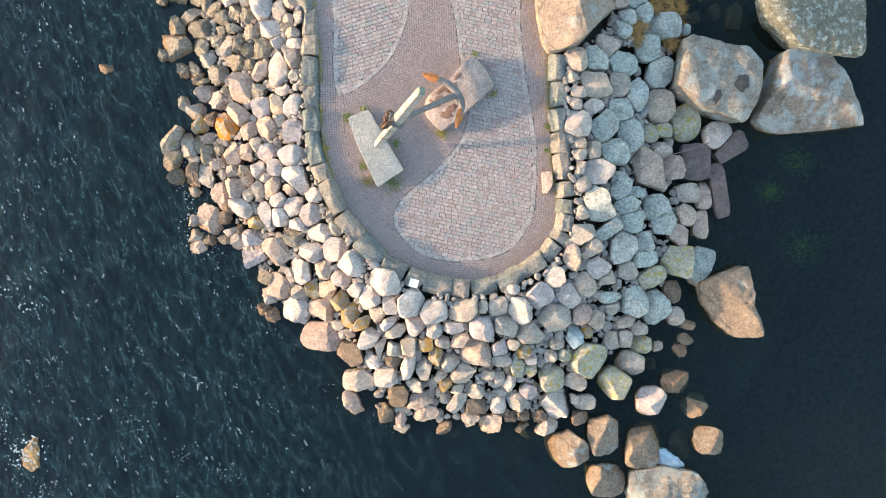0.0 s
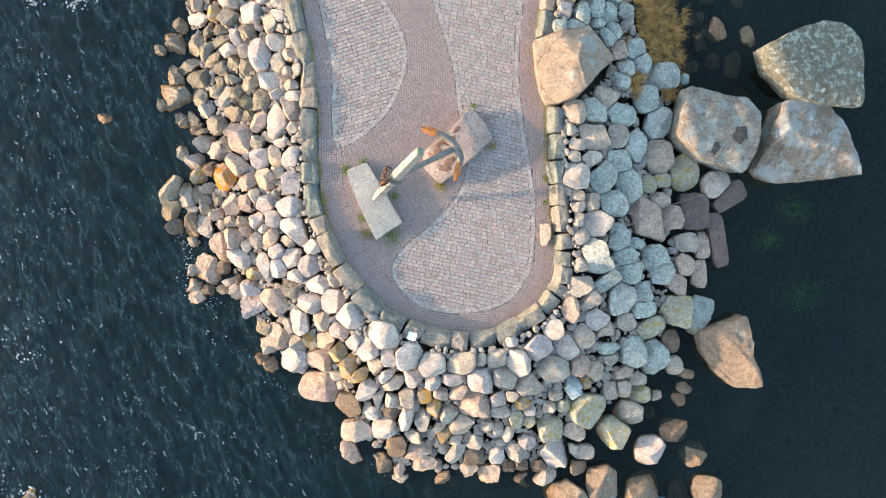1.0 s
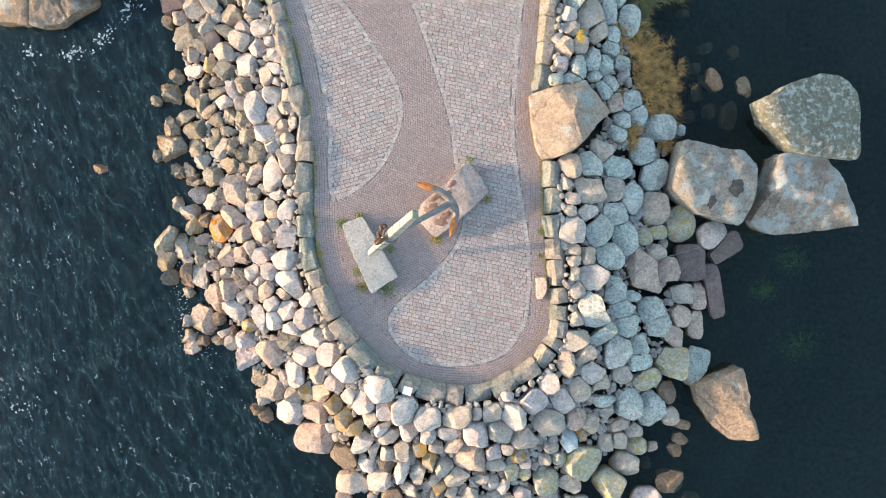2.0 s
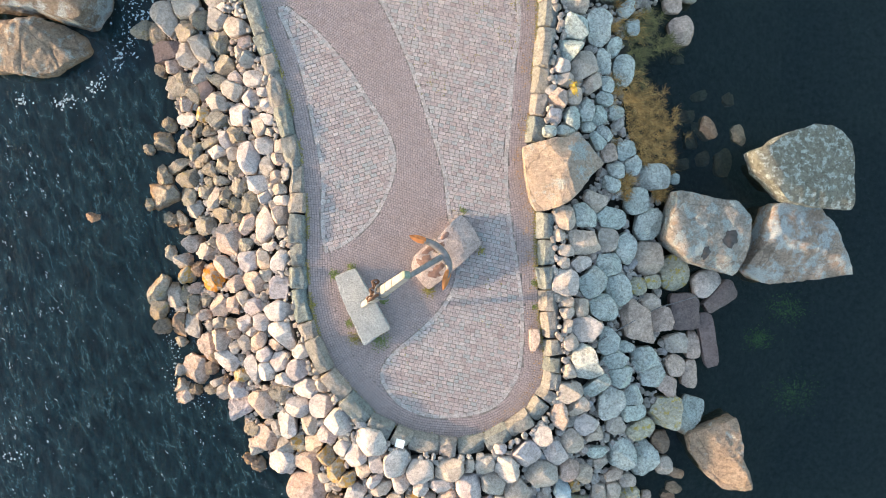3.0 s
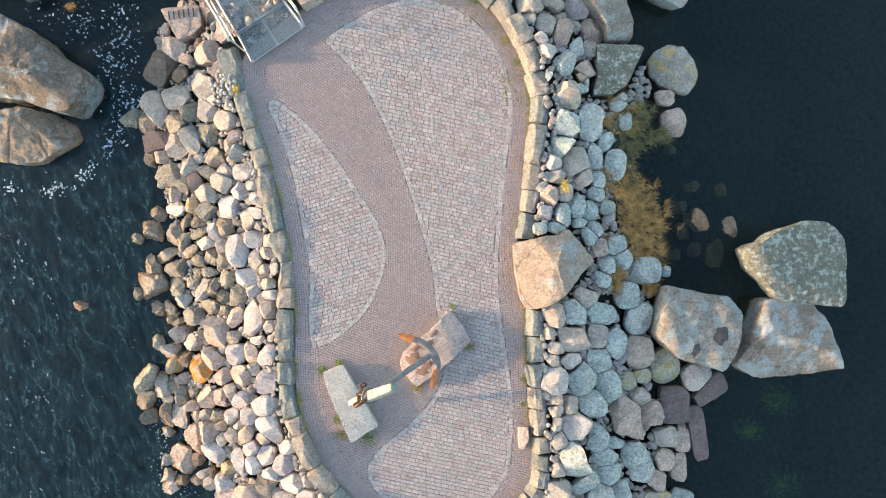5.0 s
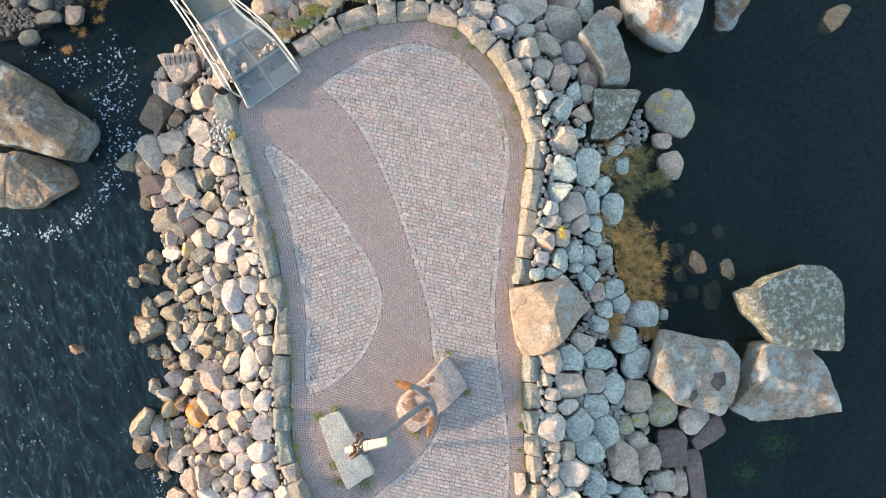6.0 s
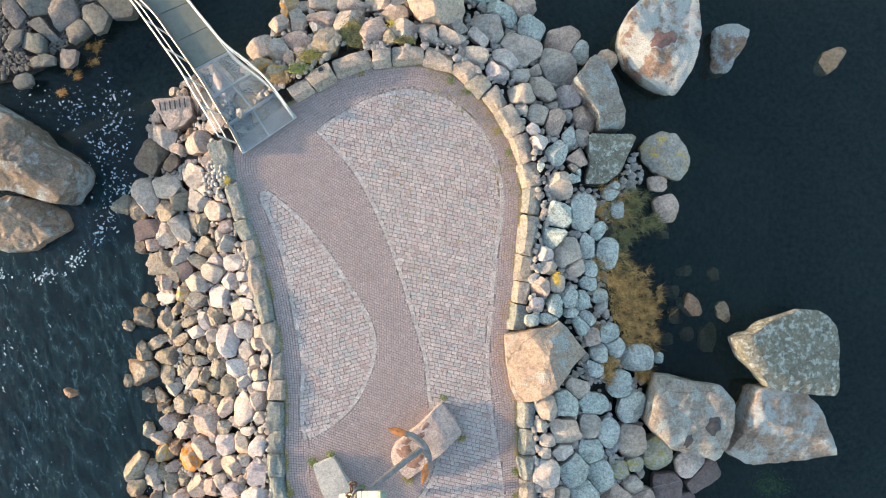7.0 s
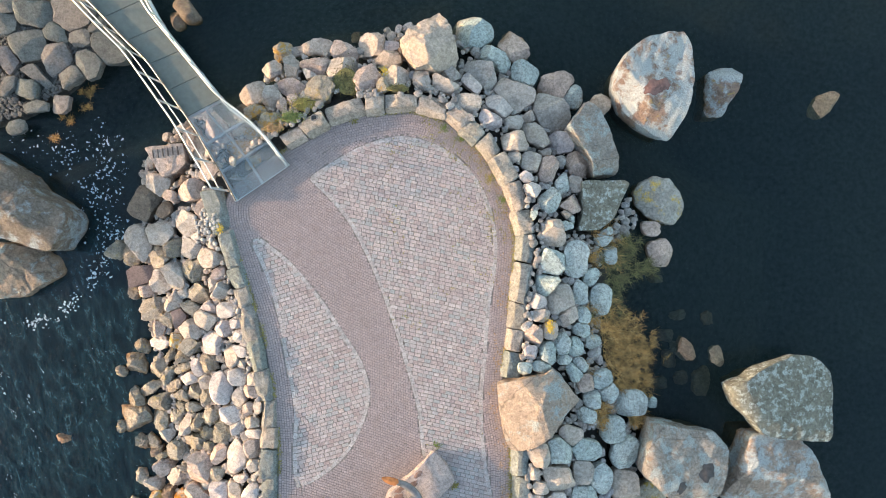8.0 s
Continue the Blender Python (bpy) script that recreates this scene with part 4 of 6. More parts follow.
def boulder(outline, top, foot, kind, label, n=48, power=4.5, cuts=5, lump=0.014, seed=1, deep=(0.62, 0.9), rugged=1.0, facets=(), undercut=0.0):
    """A great stone with its outline in plan, its top and its foot. facets: broken faces by azimuth, tilt and a point on each."""
    r = np.random.default_rng(seed)
    o = np.array(outline)
    mid = 0.5 * (o.min(0) + o.max(0))
    q = (o - mid)[:, None] + (np.roll(o, -1, 0) - o)[:, None] * (np.arange(8) / 8)[None, :, None]
    q = q.reshape(-1, 2)
    ang = np.arctan2(q[:, 1], q[:, 0])
    order = np.argsort(ang)
    grid = np.linspace(-math.pi, math.pi, 73)
    rad = np.interp(grid, ang[order], np.hypot(q[:, 0], q[:, 1])[order], period=2 * math.pi)
    half = 0.5 * (top - foot)
    p = stone_points(n, (1, 1, half), power, cuts, lump, r, rad, deep=deep, grit=0.008)
    for az, tilt, fx, fy, fz in facets:
        c = np.array([math.cos(radians(az)) * math.sin(radians(tilt)), math.sin(radians(az)) * math.sin(radians(tilt)), math.cos(radians(tilt))])
        over = np.maximum((p - np.array([fx - mid[0], fy - mid[1], fz - 0.5 * (top + foot)])) @ c, 0)
        p[:, 2] -= over / c[2]
    p[:, :2] *= 1 - undercut * np.clip((0.4 * half - p[:, 2]) / half, 0, 1)[:, None]
    for v, d in zip(p, BALL[n][0]):
        at = Vector(v) + Vector((seed * 7.3, seed * 3.1, 0))
        rough = 0.055 * noise.noise(at * 2.1) + 0.03 * noise.noise(at * 5.3) + 0.014 * noise.noise(at * 12.0)
        ledge = abs(noise.noise(at * 0.9 + Vector((9, 4, 2))))
        v += d * rugged * (rough - 0.03 * max(0.0, 1 - ledge / 0.05))
    ob = new("boulder", mesh_from("boulder", p.tolist(), BALL[n][1], STONE[kind], True, 26))
    ob.location = (*mid, 0.5 * (top + foot))
    tagged(ob, label, "boulder", "great boulders")
    for x, y in q[::3]:
        PLACED.append((mid[0] + x * 0.8, mid[1] + y * 0.8, 0.25, 0.25, 0, foot))
    PLACED.append((mid[0], mid[1], np.abs(q[:, 0]).max() * 0.85, np.abs(q[:, 1]).max() * 0.85, 0, foot))
    return ob


boulder([(2.2, 1.25), (2.47, 1.32), (3.3, 1.46), (3.53, 1.63), (3.78, 1.39), (4.22, 0.81), (3.85, 0.51), (3.5, 0.09), (3.23, -0.18), (2.75, -0.32), (2.54, -0.34), (2.4, -0.11), (2.27, 0.5)], 0.66, -0.7, "n", "huge sunlit granite boulder set into the kerb line", seed=3, rugged=0.6, power=7, cuts=2, deep=(0.85, 1.0), facets=((185, 19, 3.05, 0.6, 0.55), (15, 24, 3.3, 0.7, 0.56), (75, 16, 3.3, 1.0, 0.52)))
boulder([(7.94, 1.12), (8.14, 1.25), (8.41, 1.29), (8.74, 1.53), (9.1, 1.65), (9.65, 1.84), (10.2, 1.82), (10.5, 1.62), (10.74, 1.39), (10.77, 1.02), (10.73, -0.06), (10.69, -0.34), (9.67, -0.27), (9.1, -0.18), (8.83, -0.11), (8.64, 0.1), (8.41, 0.34), (8.1, 0.63)], 0.2, -1.8, "v", "huge grey-green flat-topped boulder standing in the water", power=12, cuts=0, seed=4, rugged=0.45, facets=((25, 12, 9.0, 0.7, 0.1), (-60, 14, 9.9, 0.1, -0.02)), undercut=0.45)
boulder([(8.11, -1.87), (8.67, -0.16), (9.88, -0.12), (10.55, -0.91), (11.05, -2), (8.59, -2.19)], -0.12, -1.7, "t", "wedge-shaped pinkish boulder half under water", power=5, cuts=2, deep=(0.8, 1.0), seed=5, facets=((-85, 24, 9.4, -1.15, -0.25), (15, 12, 9.2, -0.8, -0.22)))
mid_boulder = boulder([(5.81, -1.03), (6.11, 0.23), (7.73, -0.09), (8.14, -0.53), (7.87, -1.55), (7.65, -1.99), (6.4, -1.62), (6.03, -1.25)], 0.12, -1.6, "m", "huge mottled granite block at the water's edge", power=10, cuts=1, deep=(0.9, 1.0), seed=6, rugged=0.8, facets=((25, 8, 6.7, -0.8, 0.03), (-80, 26, 6.9, -1.5, 0.0)), undercut=0.12)
boulder([(6.61, -6.08), (6.98, -5.91), (7.82, -5.66), (7.94, -6.24), (8.01, -6.83), (8.17, -7.5), (7.49, -7.53), (7.04, -7.11), (6.68, -6.52)], -0.25, -1.6, "z", "large tan wedge boulder rising out of calm water", power=5, cuts=2, deep=(0.8, 1.0), seed=7, facets=((205, 22, 7.5, -6.5, -0.36), (60, 18, 7.6, -6.1, -0.36)))
pale_boulder = boulder([(5.11, 8.59), (5.16, 8.94), (5.3, 9.18), (5.51, 9.46), (6.0, 9.81), (6.5, 9.92), (6.86, 9.91), (7.03, 9.6), (7.07, 9.03), (7.06, 8.4), (6.89, 7.83), (6.79, 7.59), (6.59, 7.27), (6.15, 7.4), (5.73, 7.68), (5.39, 7.96), (5.23, 8.31)], 0.2, -1.6, "h", "large pale boulder with ochre lichen standing in the water", power=9, cuts=1, deep=(0.9, 1.0), seed=8, rugged=0.8, facets=((20, 7, 6.2, 8.9, 0.05), (225, 34, 5.75, 8.2, 0.0), (-90, 30, 6.3, 7.9, -0.05)), undercut=0.1)
boulder([(7.76, 9.09), (8.07, 9.25), (8.45, 9.24), (8.56, 9.01), (8.5, 8.65), (8.28, 8.28), (8.17, 7.97), (7.72, 7.97), (7.76, 8.45)], -0.35, -1.6, "h", "narrow pale boulder standing alone in the water", power=4, seed=9, facets=((215, 40, 8.05, 8.8, -0.42),))
boulder([(5.83, 5.97), (5.99, 6.21), (6.37, 6.38), (6.68, 6.33), (6.94, 6.02), (7.12, 5.72), (7.08, 5.43), (6.86, 5.14), (6.34, 5.25), (5.9, 5.65)], -0.4, -1.5, "a", "rounded grey boulder with yellow lichen in the water", power=3.6, cuts=3, seed=10, facets=((30, 14, 6.4, 5.8, -0.45),))
boulder([(-11.6, 6.9), (-10.6, 6.95), (-9.83, 6.56), (-9.29, 6.22), (-9.02, 5.88), (-8.48, 5.54), (-8.11, 5.27), (-8.23, 4.86), (-8.54, 4.34), (-9.01, 4.45), (-9.41, 4.58), (-9.81, 4.72), (-11.85, 4.9)], 0.45, -1.8, "k", "huge granite boulder crusted white, foam drifting round it", power=6, cuts=2, deep=(0.8, 1.0), seed=11, facets=((60, 14, -9.6, 5.6, 0.32), (-110, 26, -9.2, 5.0, 0.22), (-10, 10, -9.2, 5.3, 0.28)))
boulder([(-10.14, 4.6), (-9.31, 4.5), (-8.59, 4.12), (-8.75, 3.75), (-9.3, 3.46), (-9.58, 3.25), (-10.13, 3.2), (-11.3, 3.3), (-12, 4.3)], -0.2, -1.8, "z", "lower pinkish half of a split boulder in the sea", power=4, cuts=3, seed=18, facets=((-80, 22, -9.6, 4.2, -0.3),))
boulder([(-0.22, 9.53), (0.04, 9.78), (0.76, 10.27), (1.06, 9.76), (1.23, 9.21), (1.14, 8.94), (0.66, 8.83), (0.18, 8.88), (-0.02, 9.19)], 0.5, -1.0, "g", "tall grey boulder on the outer edge of the bank", power=5, cuts=2, deep=(0.8, 1.0), seed=12, facets=((-20, 18, 0.5, 9.4, 0.42), (215, 26, 0.35, 9.3, 0.4)))
boulder([(4.33, 6.18), (5.38, 6.23), (5.54, 6.14), (5.34, 5.72), (5.13, 5.29), (4.77, 4.97), (4.23, 4.96), (4.34, 5.5)], -0.02, -0.95, "v", "dark greenish flat slab at the edge of the bank", power=12, cuts=0, seed=19, rugged=0.5, facets=((10, 7, 4.8, 5.6, -0.08),))
boulder([(4.45, 8.17), (4.79, 7.97), (5.05, 7.38), (5.25, 6.81), (5.28, 6.37), (4.58, 6.32), (4.54, 6.71), (4.15, 7.22), (3.95, 7.54)], 0.1, -0.9, "m", "great blue-grey slab leaning on the bank", power=9, cuts=1, deep=(0.9, 1.0), seed=13, rugged=0.7, facets=((20, 12, 4.5, 7.2, 0.0),))
split_boulder = boulder([(-6.36, 6.9), (-5.45, 7.03), (-5.4, 6.55), (-5.66, 6.3), (-5.98, 6.2)], -0.02, -1.0, "p", "split pinkish block with drill marks beside the footbridge", power=14, cuts=0, seed=14, rugged=0.45, facets=((-60, 8, -5.8, 6.6, -0.08),))
boulder([(-5.31, 7.6), (-5.16, 6.94), (-5.35, 6.6), (-5.5, 6.9), (-5.46, 7.3)], 0.05, -1.0, "p", "upright thin pinkish rock beside the footbridge", power=4, seed=15)
boulder([(4.68, -11.65), (4.81, -11.06), (5.7, -10.9), (6.52, -11.09), (6.96, -11.69), (5.99, -12.42), (4.95, -12.32)], -0.35, -1.6, "m", "broad grey boulder at the tip of the bank in the water", power=3.4, seed=16)
boulder([(-11.11, -10.59), (-11.07, -10.08), (-10.71, -9.89), (-10.42, -10.16), (-10.47, -10.61), (-10.8, -10.82)], -0.74, -1.6, "o", "small rock washed over by breaking waves", power=3.4, seed=17)


def hollow(stone, at, size, turn, material, seed):
    """A patch of colour that follows the top of a great stone; a hollow's dark is colour only."""
    r = np.random.default_rng(seed)
    local = np.array([v.co for v in stone.data.vertices])
    top = local[local[:, 2] > 0]
    verts, rings = [], 6
    for k in range(rings + 1):
        for i in range(18):
            a = 2 * math.pi * i / 18
            rad = k / rings * (1 + (0.22 * math.sin(2 * a + seed) + 0.15 * math.sin(5 * a)) * (k / rings))
            u, v = size[0] * rad * math.cos(a), size[1] * rad * math.sin(a)
            x = at[0] - stone.location.x + u * math.cos(turn) - v * math.sin(turn)
            y = at[1] - stone.location.y + u * math.sin(turn) + v * math.cos(turn)
            d = np.hypot(top[:, 0] - x, top[:, 1] - y)
            near = np.argsort(d)[:5]
            w = 1 / (d[near] + 0.01)
            verts.append((x, y, float((top[near, 2] * w).sum() / w.sum()) + 0.012 * (1 - k / rings) + 0.004))
    faces = [(k * 18 + i, k * 18 + (i + 1) % 18, k * 18 + 18 + (i + 1) % 18, k * 18 + 18 + i) for k in range(rings) for i in range(18)]
    ob = new("hollow", mesh_from("hollow", verts, faces, material, True))
    ob.parent = stone
    return tagged(ob, "dark patch laid on the stone for a hollow")


dark_pit = plain_material("dark patch for a pit", (0.06, 0.05, 0.045), 0.8, scale=12, vary=0.5)
red_pit = plain_material("reddish hollow", (0.16, 0.085, 0.07), 0.85, scale=9, vary=0.5)
hollow(mid_boulder, (7.46, -1.03), (0.19, 0.23), 0.5, dark_pit, 1)
hollow(mid_boulder, (6.79, -1.38), (0.09, 0.2), -0.5, dark_pit, 2)
hollow(pale_boulder, (6.11, 8.5), (0.34, 0.2), 0.6, red_pit, 3)


drill_dark = plain_material("dark drill groove", (0.07, 0.055, 0.05), 0.9)


def drill_marks(stone):
    """Short dark bars along the split edge; the drill grooves' dark is colour only."""
    local = np.array([v.co for v in stone.data.vertices])
    top = local[local[:, 2] > 0]
    for k in range(6):
        x, y = -6.16 + 0.115 * k - stone.location.x, 6.78 + 0.022 * k - stone.location.y
        ends = []
        for dy in (0.06, -0.13 - 0.02 * (k % 2)):
            q = np.array([x - 0.25 * (dy - 0.06) * 0.3, y + dy])
            ends.append((*q, float(top[np.argmin(np.hypot(top[:, 0] - q[0], top[:, 1] - q[1])), 2]) + 0.004))
        part("drill_mark", beam(ends[0], ends[1], 0.026, 0.03, bevel=0.004), drill_dark, stone, "dark bar on the stone for a drill groove")


def shore_rocks():
    """Small broken rocks that the sea washes at the foot of the windward bank."""
    r = np.random.default_rng(44)
    rows, firm = [], list(PLACED)
    while len(rows) < 26:
        x, y = r.uniform((-7.6, -10.6), (3.5, 4.5))
        h, d = float(bank(x, y)), float(edge_distance(PLAZA, x, y))
        if h > -0.66 or d > 4.25:
            continue
        gap = min(math.hypot(x - q[0], y - q[1]) - 0.5 * (q[2] + q[3]) for q in firm)
        if 0.02 < gap < 0.2 and all(math.hypot(x - q[0], y - q[1]) > 0.4 for q in rows):
            a = r.uniform(0.2, 0.42)
            rows.append((x, y, a * r.uniform(1, 1.6), a, r.uniform(0, 180), "D" if r.uniform() < 0.5 else "G"))


    lay_rocks(rows, BANK + rows)


shore_rocks()


def fill_rubble():
    """The small stones that fill the gaps of the bank."""
    r = np.random.default_rng(21)
    rock = np.array([(x, y, 0.5 * (a + b), z) for x, y, a, b, _, z in PLACED])
    verts, faces, far_faces = [], [], []
    done = rock.copy()
    base, quads = BALL[3]
    tries = np.vstack([r.uniform((-11.5, -11.0), (8.0, 11.6), size=(42000, 2)), r.uniform((-12.0, 7.3), (-7.2, 11.6), size=(9000, 2))])
    d_edge = edge_distance(PLAZA, tries[:, 0], tries[:, 1])
    for (x, y), d in zip(tries, d_edge):
        shore = far_shore(x, y) < 0
        if not shore and not 0.36 < d < 4.4:
            continue
        gap = (np.hypot(done[:, 0] - x, done[:, 1] - y) - done[:, 2] * (0.8 if shore else 0.9)).min()
        if not 0.018 < gap < (0.4 if shore else 0.16) or (not shore and (np.hypot(rock[:, 0] - x, rock[:, 1] - y) < 0.72).sum() < (2 if d < 0.85 else 4)):
            continue
        if not shore and float(bank(x, y)) < (-0.6 if x > 3 else -0.72):
            continue
        size = min(gap * 1.2, r.uniform(0.04, 0.10) if d < 0.75 else r.uniform(0.05, 0.15)) if not shore else min(gap, r.uniform(0.03, 0.085))
        h = (-0.62 if shore else float(bank(x, y))) - (0.02 if d < 0.75 and not shore else 0.07) - size * 0.3
        p = stone_points(3, (size * r.uniform(0.9, 1.5), size, size * 0.6), r.uniform(2.6, 5.0), 3, 0.06, r, deep=(0.6, 0.95))
        p = turned(p, r.uniform(0, 360)) + (x, y, h)
        (far_faces if shore else faces).extend(tuple(i + len(verts) for i in q) for q in quads)
        verts += p.tolist()
        done = np.vstack([done, (x, y, size, h)])
    gravel = new("gravel", mesh_from("gravel", verts, far_faces, far_gravel, True, 32))
    tagged(gravel, "dark grey gravel between the rocks of the far shore", "gravel", kind="stuff")
    ob = new("rubble", mesh_from("rubble", verts, faces, rubble_stone, True, 32))
    tagged(ob, "small grey and pinkish stones filling the gaps of the bank", "rubble", kind="stuff")


fill_rubble()


# ---- kerb of rough granite blocks round the paved yard ----
def kerb_run(name, joints):
    run = new("kerb_" + name)
    tagged(run, "kerb of rough-hewn granite blocks edging the paved yard", "kerb", kind="structure")
    for i, (p, q) in enumerate(zip(joints[:-1], joints[1:])):
        p, q = Vector(p), Vector(q)
        if (q - p).length > 1.3:
            continue
        r = np.random.default_rng(i * 37 + len(joints) + ord(name[0]))
        half = np.array([(q - p).length * (0.506 if name == "west" else 0.488), r.uniform(0.205, 0.255), 0.29 + r.uniform(-0.03, 0.03)])
        v = stone_points(14, (1, 1, 1), r.uniform(9, 16), 0, 0.004, r)
        over = np.maximum(v[:, 1] + 0.8 * v[:, 2] - (r.uniform(1.0, 1.2) if name == "east" else r.uniform(1.2, 1.4)), 0)
        v[:, 1] -= over * 0.61
        v[:, 2] -= over * 0.49
        for _ in range(4):
            c = np.array([r.normal(0, 0.35), r.normal(0, 1), r.uniform(0.9, 1.7)])
            c /= np.linalg.norm(c)
            v -= np.outer(np.maximum(v @ c - r.uniform(0.98, 1.22), 0), c)
        u = 0.5 * (1 + np.clip(v[:, :2], -1, 1))
        pull = r.normal(0, 0.022, (2, 2, 2))
        shift = sum(pull[a, b] * (u[:, :1] if a else 1 - u[:, :1]) * (u[:, 1:] if b else 1 - u[:, 1:]) for a in (0, 1) for b in (0, 1))
        v *= half
        v[:, :2] += shift
        for w in v:
            at = Vector(w) + Vector((p.x * 3, p.y * 3, 0))
            w += np.array([0.014, 0.018, 0.022]) * np.array(noise.noise_vector(at * 4.5)) + 0.012 * np.array(noise.noise_vector(at * 11))
        ob = new("kerb_block", mesh_from("kerb_block", v.tolist(), BALL[14][1], kerb_warm if name == "north" or name == "south" and i % 3 == 1 else kerb_stone, True, 24))
        ob.parent = run
        mid, way = 0.5 * (p + q), q - p
        ob.location = (mid.x, mid.y, -0.18 if name == "west" and mid.y < 5.6 else -0.04 + r.normal(0, 0.015))
        ob.rotation_euler = (r.uniform(-0.05, 0.05), r.uniform(-0.04, 0.04), math.atan2(way.y, way.x) + r.normal(0, 0.025))


kerb_run("west", [(-4.76, 5.93), (-4.42, 4.87), (-4.13, 4.03), (-3.99, 3.52), (-3.87, 3.08), (-3.71, 2.25), (-3.51, 1.52), (-3.31, 0.77), (-3.28, 0.17), (-3.28, -0.37), (-3.3, -1.06), (-3.29, -1.64), (-3.29, -2.2), (-3.13, -2.98), (-2.98, -3.41)])
kerb_run("south", [(-2.96, -3.42), (-2.6, -4.2), (-2.16, -4.82), (-1.6, -5.42), (-1.02, -5.7), (-0.61, -5.92), (0.12, -6.08), (0.57, -6.1), (1.24, -6.03), (1.86, -5.72), (2.39, -5.38), (2.71, -4.97)])
kerb_run("east", [(2.71, -4.97), (2.88, -4.73), (2.93, -4.28), (2.96, -3.89), (2.92, -3.49), (2.84, -2.79), (2.8, -2.24), (2.77, -1.67), (2.76, -1.03), (2.75, -0.39), (2.54, 1.37), (2.59, 1.99), (2.65, 2.55), (2.74, 3.2), (2.82, 4.16), (2.89, 4.83)])
kerb_run("north", [(2.89, 4.83), (2.74, 5.43), (2.51, 6.11), (2.14, 6.73), (1.78, 7.15), (1.41, 7.52), (0.97, 7.85), (0.23, 8.01), (-0.56, 8), (-1.05, 7.97), (-1.97, 7.62), (-2.49, 7.29), (-2.97, 7.01)])

# ---- the paved yard ----
FIELD = spline([(0.36, -0.33), (0.25, 0.63), (-0.06, 1.73), (-0.41, 2.84), (-0.83, 3.94), (-1.38, 5.03), (-1.93, 5.72), (-2.35, 6.13), (-2.28, 6.29), (-1.8, 6.61),
                (-1.12, 6.99), (-0.43, 7.21), (0.12, 7.21), (0.95, 6.92), (1.64, 6.3), (2.06, 5.47), (2.21, 4.64), (2.18, 3.95), (2.05, 3.12), (1.97, 2.01),
                (1.87, 0.68), (1.96, -0.65), (2.1, -1.49), (2.23, -2.47), (2.25, -3.17), (2.22, -3.87), (2.1, -4.43), (1.74, -4.99), (1.25, -5.29),
                (0.54, -5.42), (-0.16, -5.39), (-0.85, -5.1), (-1.24, -4.61), (-1.31, -4.33), (-1.22, -4.05), (-0.91, -3.7), (-0.41, -3.29),
                (0.15, -2.73), (0.51, -2.11), (0.58, -1.48), (0.47, -0.9)], 8)
LENS = spline([(-3.77, 4.61), (-3.56, 4.71), (-3.29, 4.54), (-2.74, 4.07), (-2.06, 3.25), (-1.51, 2.42), (-1.09, 1.74), (-0.88, 1.05), (-0.95, 0.5), (-1.22, -0.19),
               (-1.63, -0.73), (-2.17, -1.14), (-2.58, -1.3), (-2.7, -1.14), (-2.75, -0.45), (-2.72, 0.37), (-2.8, 1.05), (-2.94, 1.74), (-3.08, 2.56),
               (-3.28, 3.38), (-3.53, 4.06)], 8)
EDGE = spline(PLAZA, 6)


def build_yard_base():
    bm = bmesh.new()
    loop = [bm.verts.new((x, y, -0.009)) for x, y in EDGE * 1.0]
    face = bm.faces.new(loop)
    bmesh.ops.triangulate(bm, faces=[face])
    geom = bmesh.ops.extrude_face_region(bm, geom=bm.faces[:])
    for v in geom["geom"]:
        if isinstance(v, bmesh.types.BMVert):
            v.co.z = -0.3
    bmesh.ops.recalc_face_normals(bm, faces=bm.faces[:])
    ob = part("pavement", bm, joint_sand)
    return tagged(ob, "paved yard of pinkish granite setts laid in curves", "pavement", kind="structure")


yard = build_yard_base()


def sett(length, width, r):
    """Corner points of one hewn sett, its top edges worn round."""
    rows = []
    for z, shrink in ((-0.05, 0.0), (-0.006, 0.0), (0.0, 0.09)):
        for sx, sy in ((-1, -1), (1, -1), (1, 1), (-1, 1)):
            s = 1 - shrink * width / np.array([length, width])
            rows.append((sx * length * 0.5 * s[0], sy * width * 0.5 * s[1], z))
    v = np.array(rows)
    v[:, :2] += r.normal(0, 0.035 * width, (4, 2))[[0, 1, 2, 3] * 3]
    return v


SETT_FACES = [(8, 9, 10, 11)] + [(i, (i + 1) % 4, 4 + (i + 1) % 4, 4 + i) for i in range(4)] + [(4 + i, 4 + (i + 1) % 4, 8 + (i + 1) % 4, 8 + i) for i in range(4)]


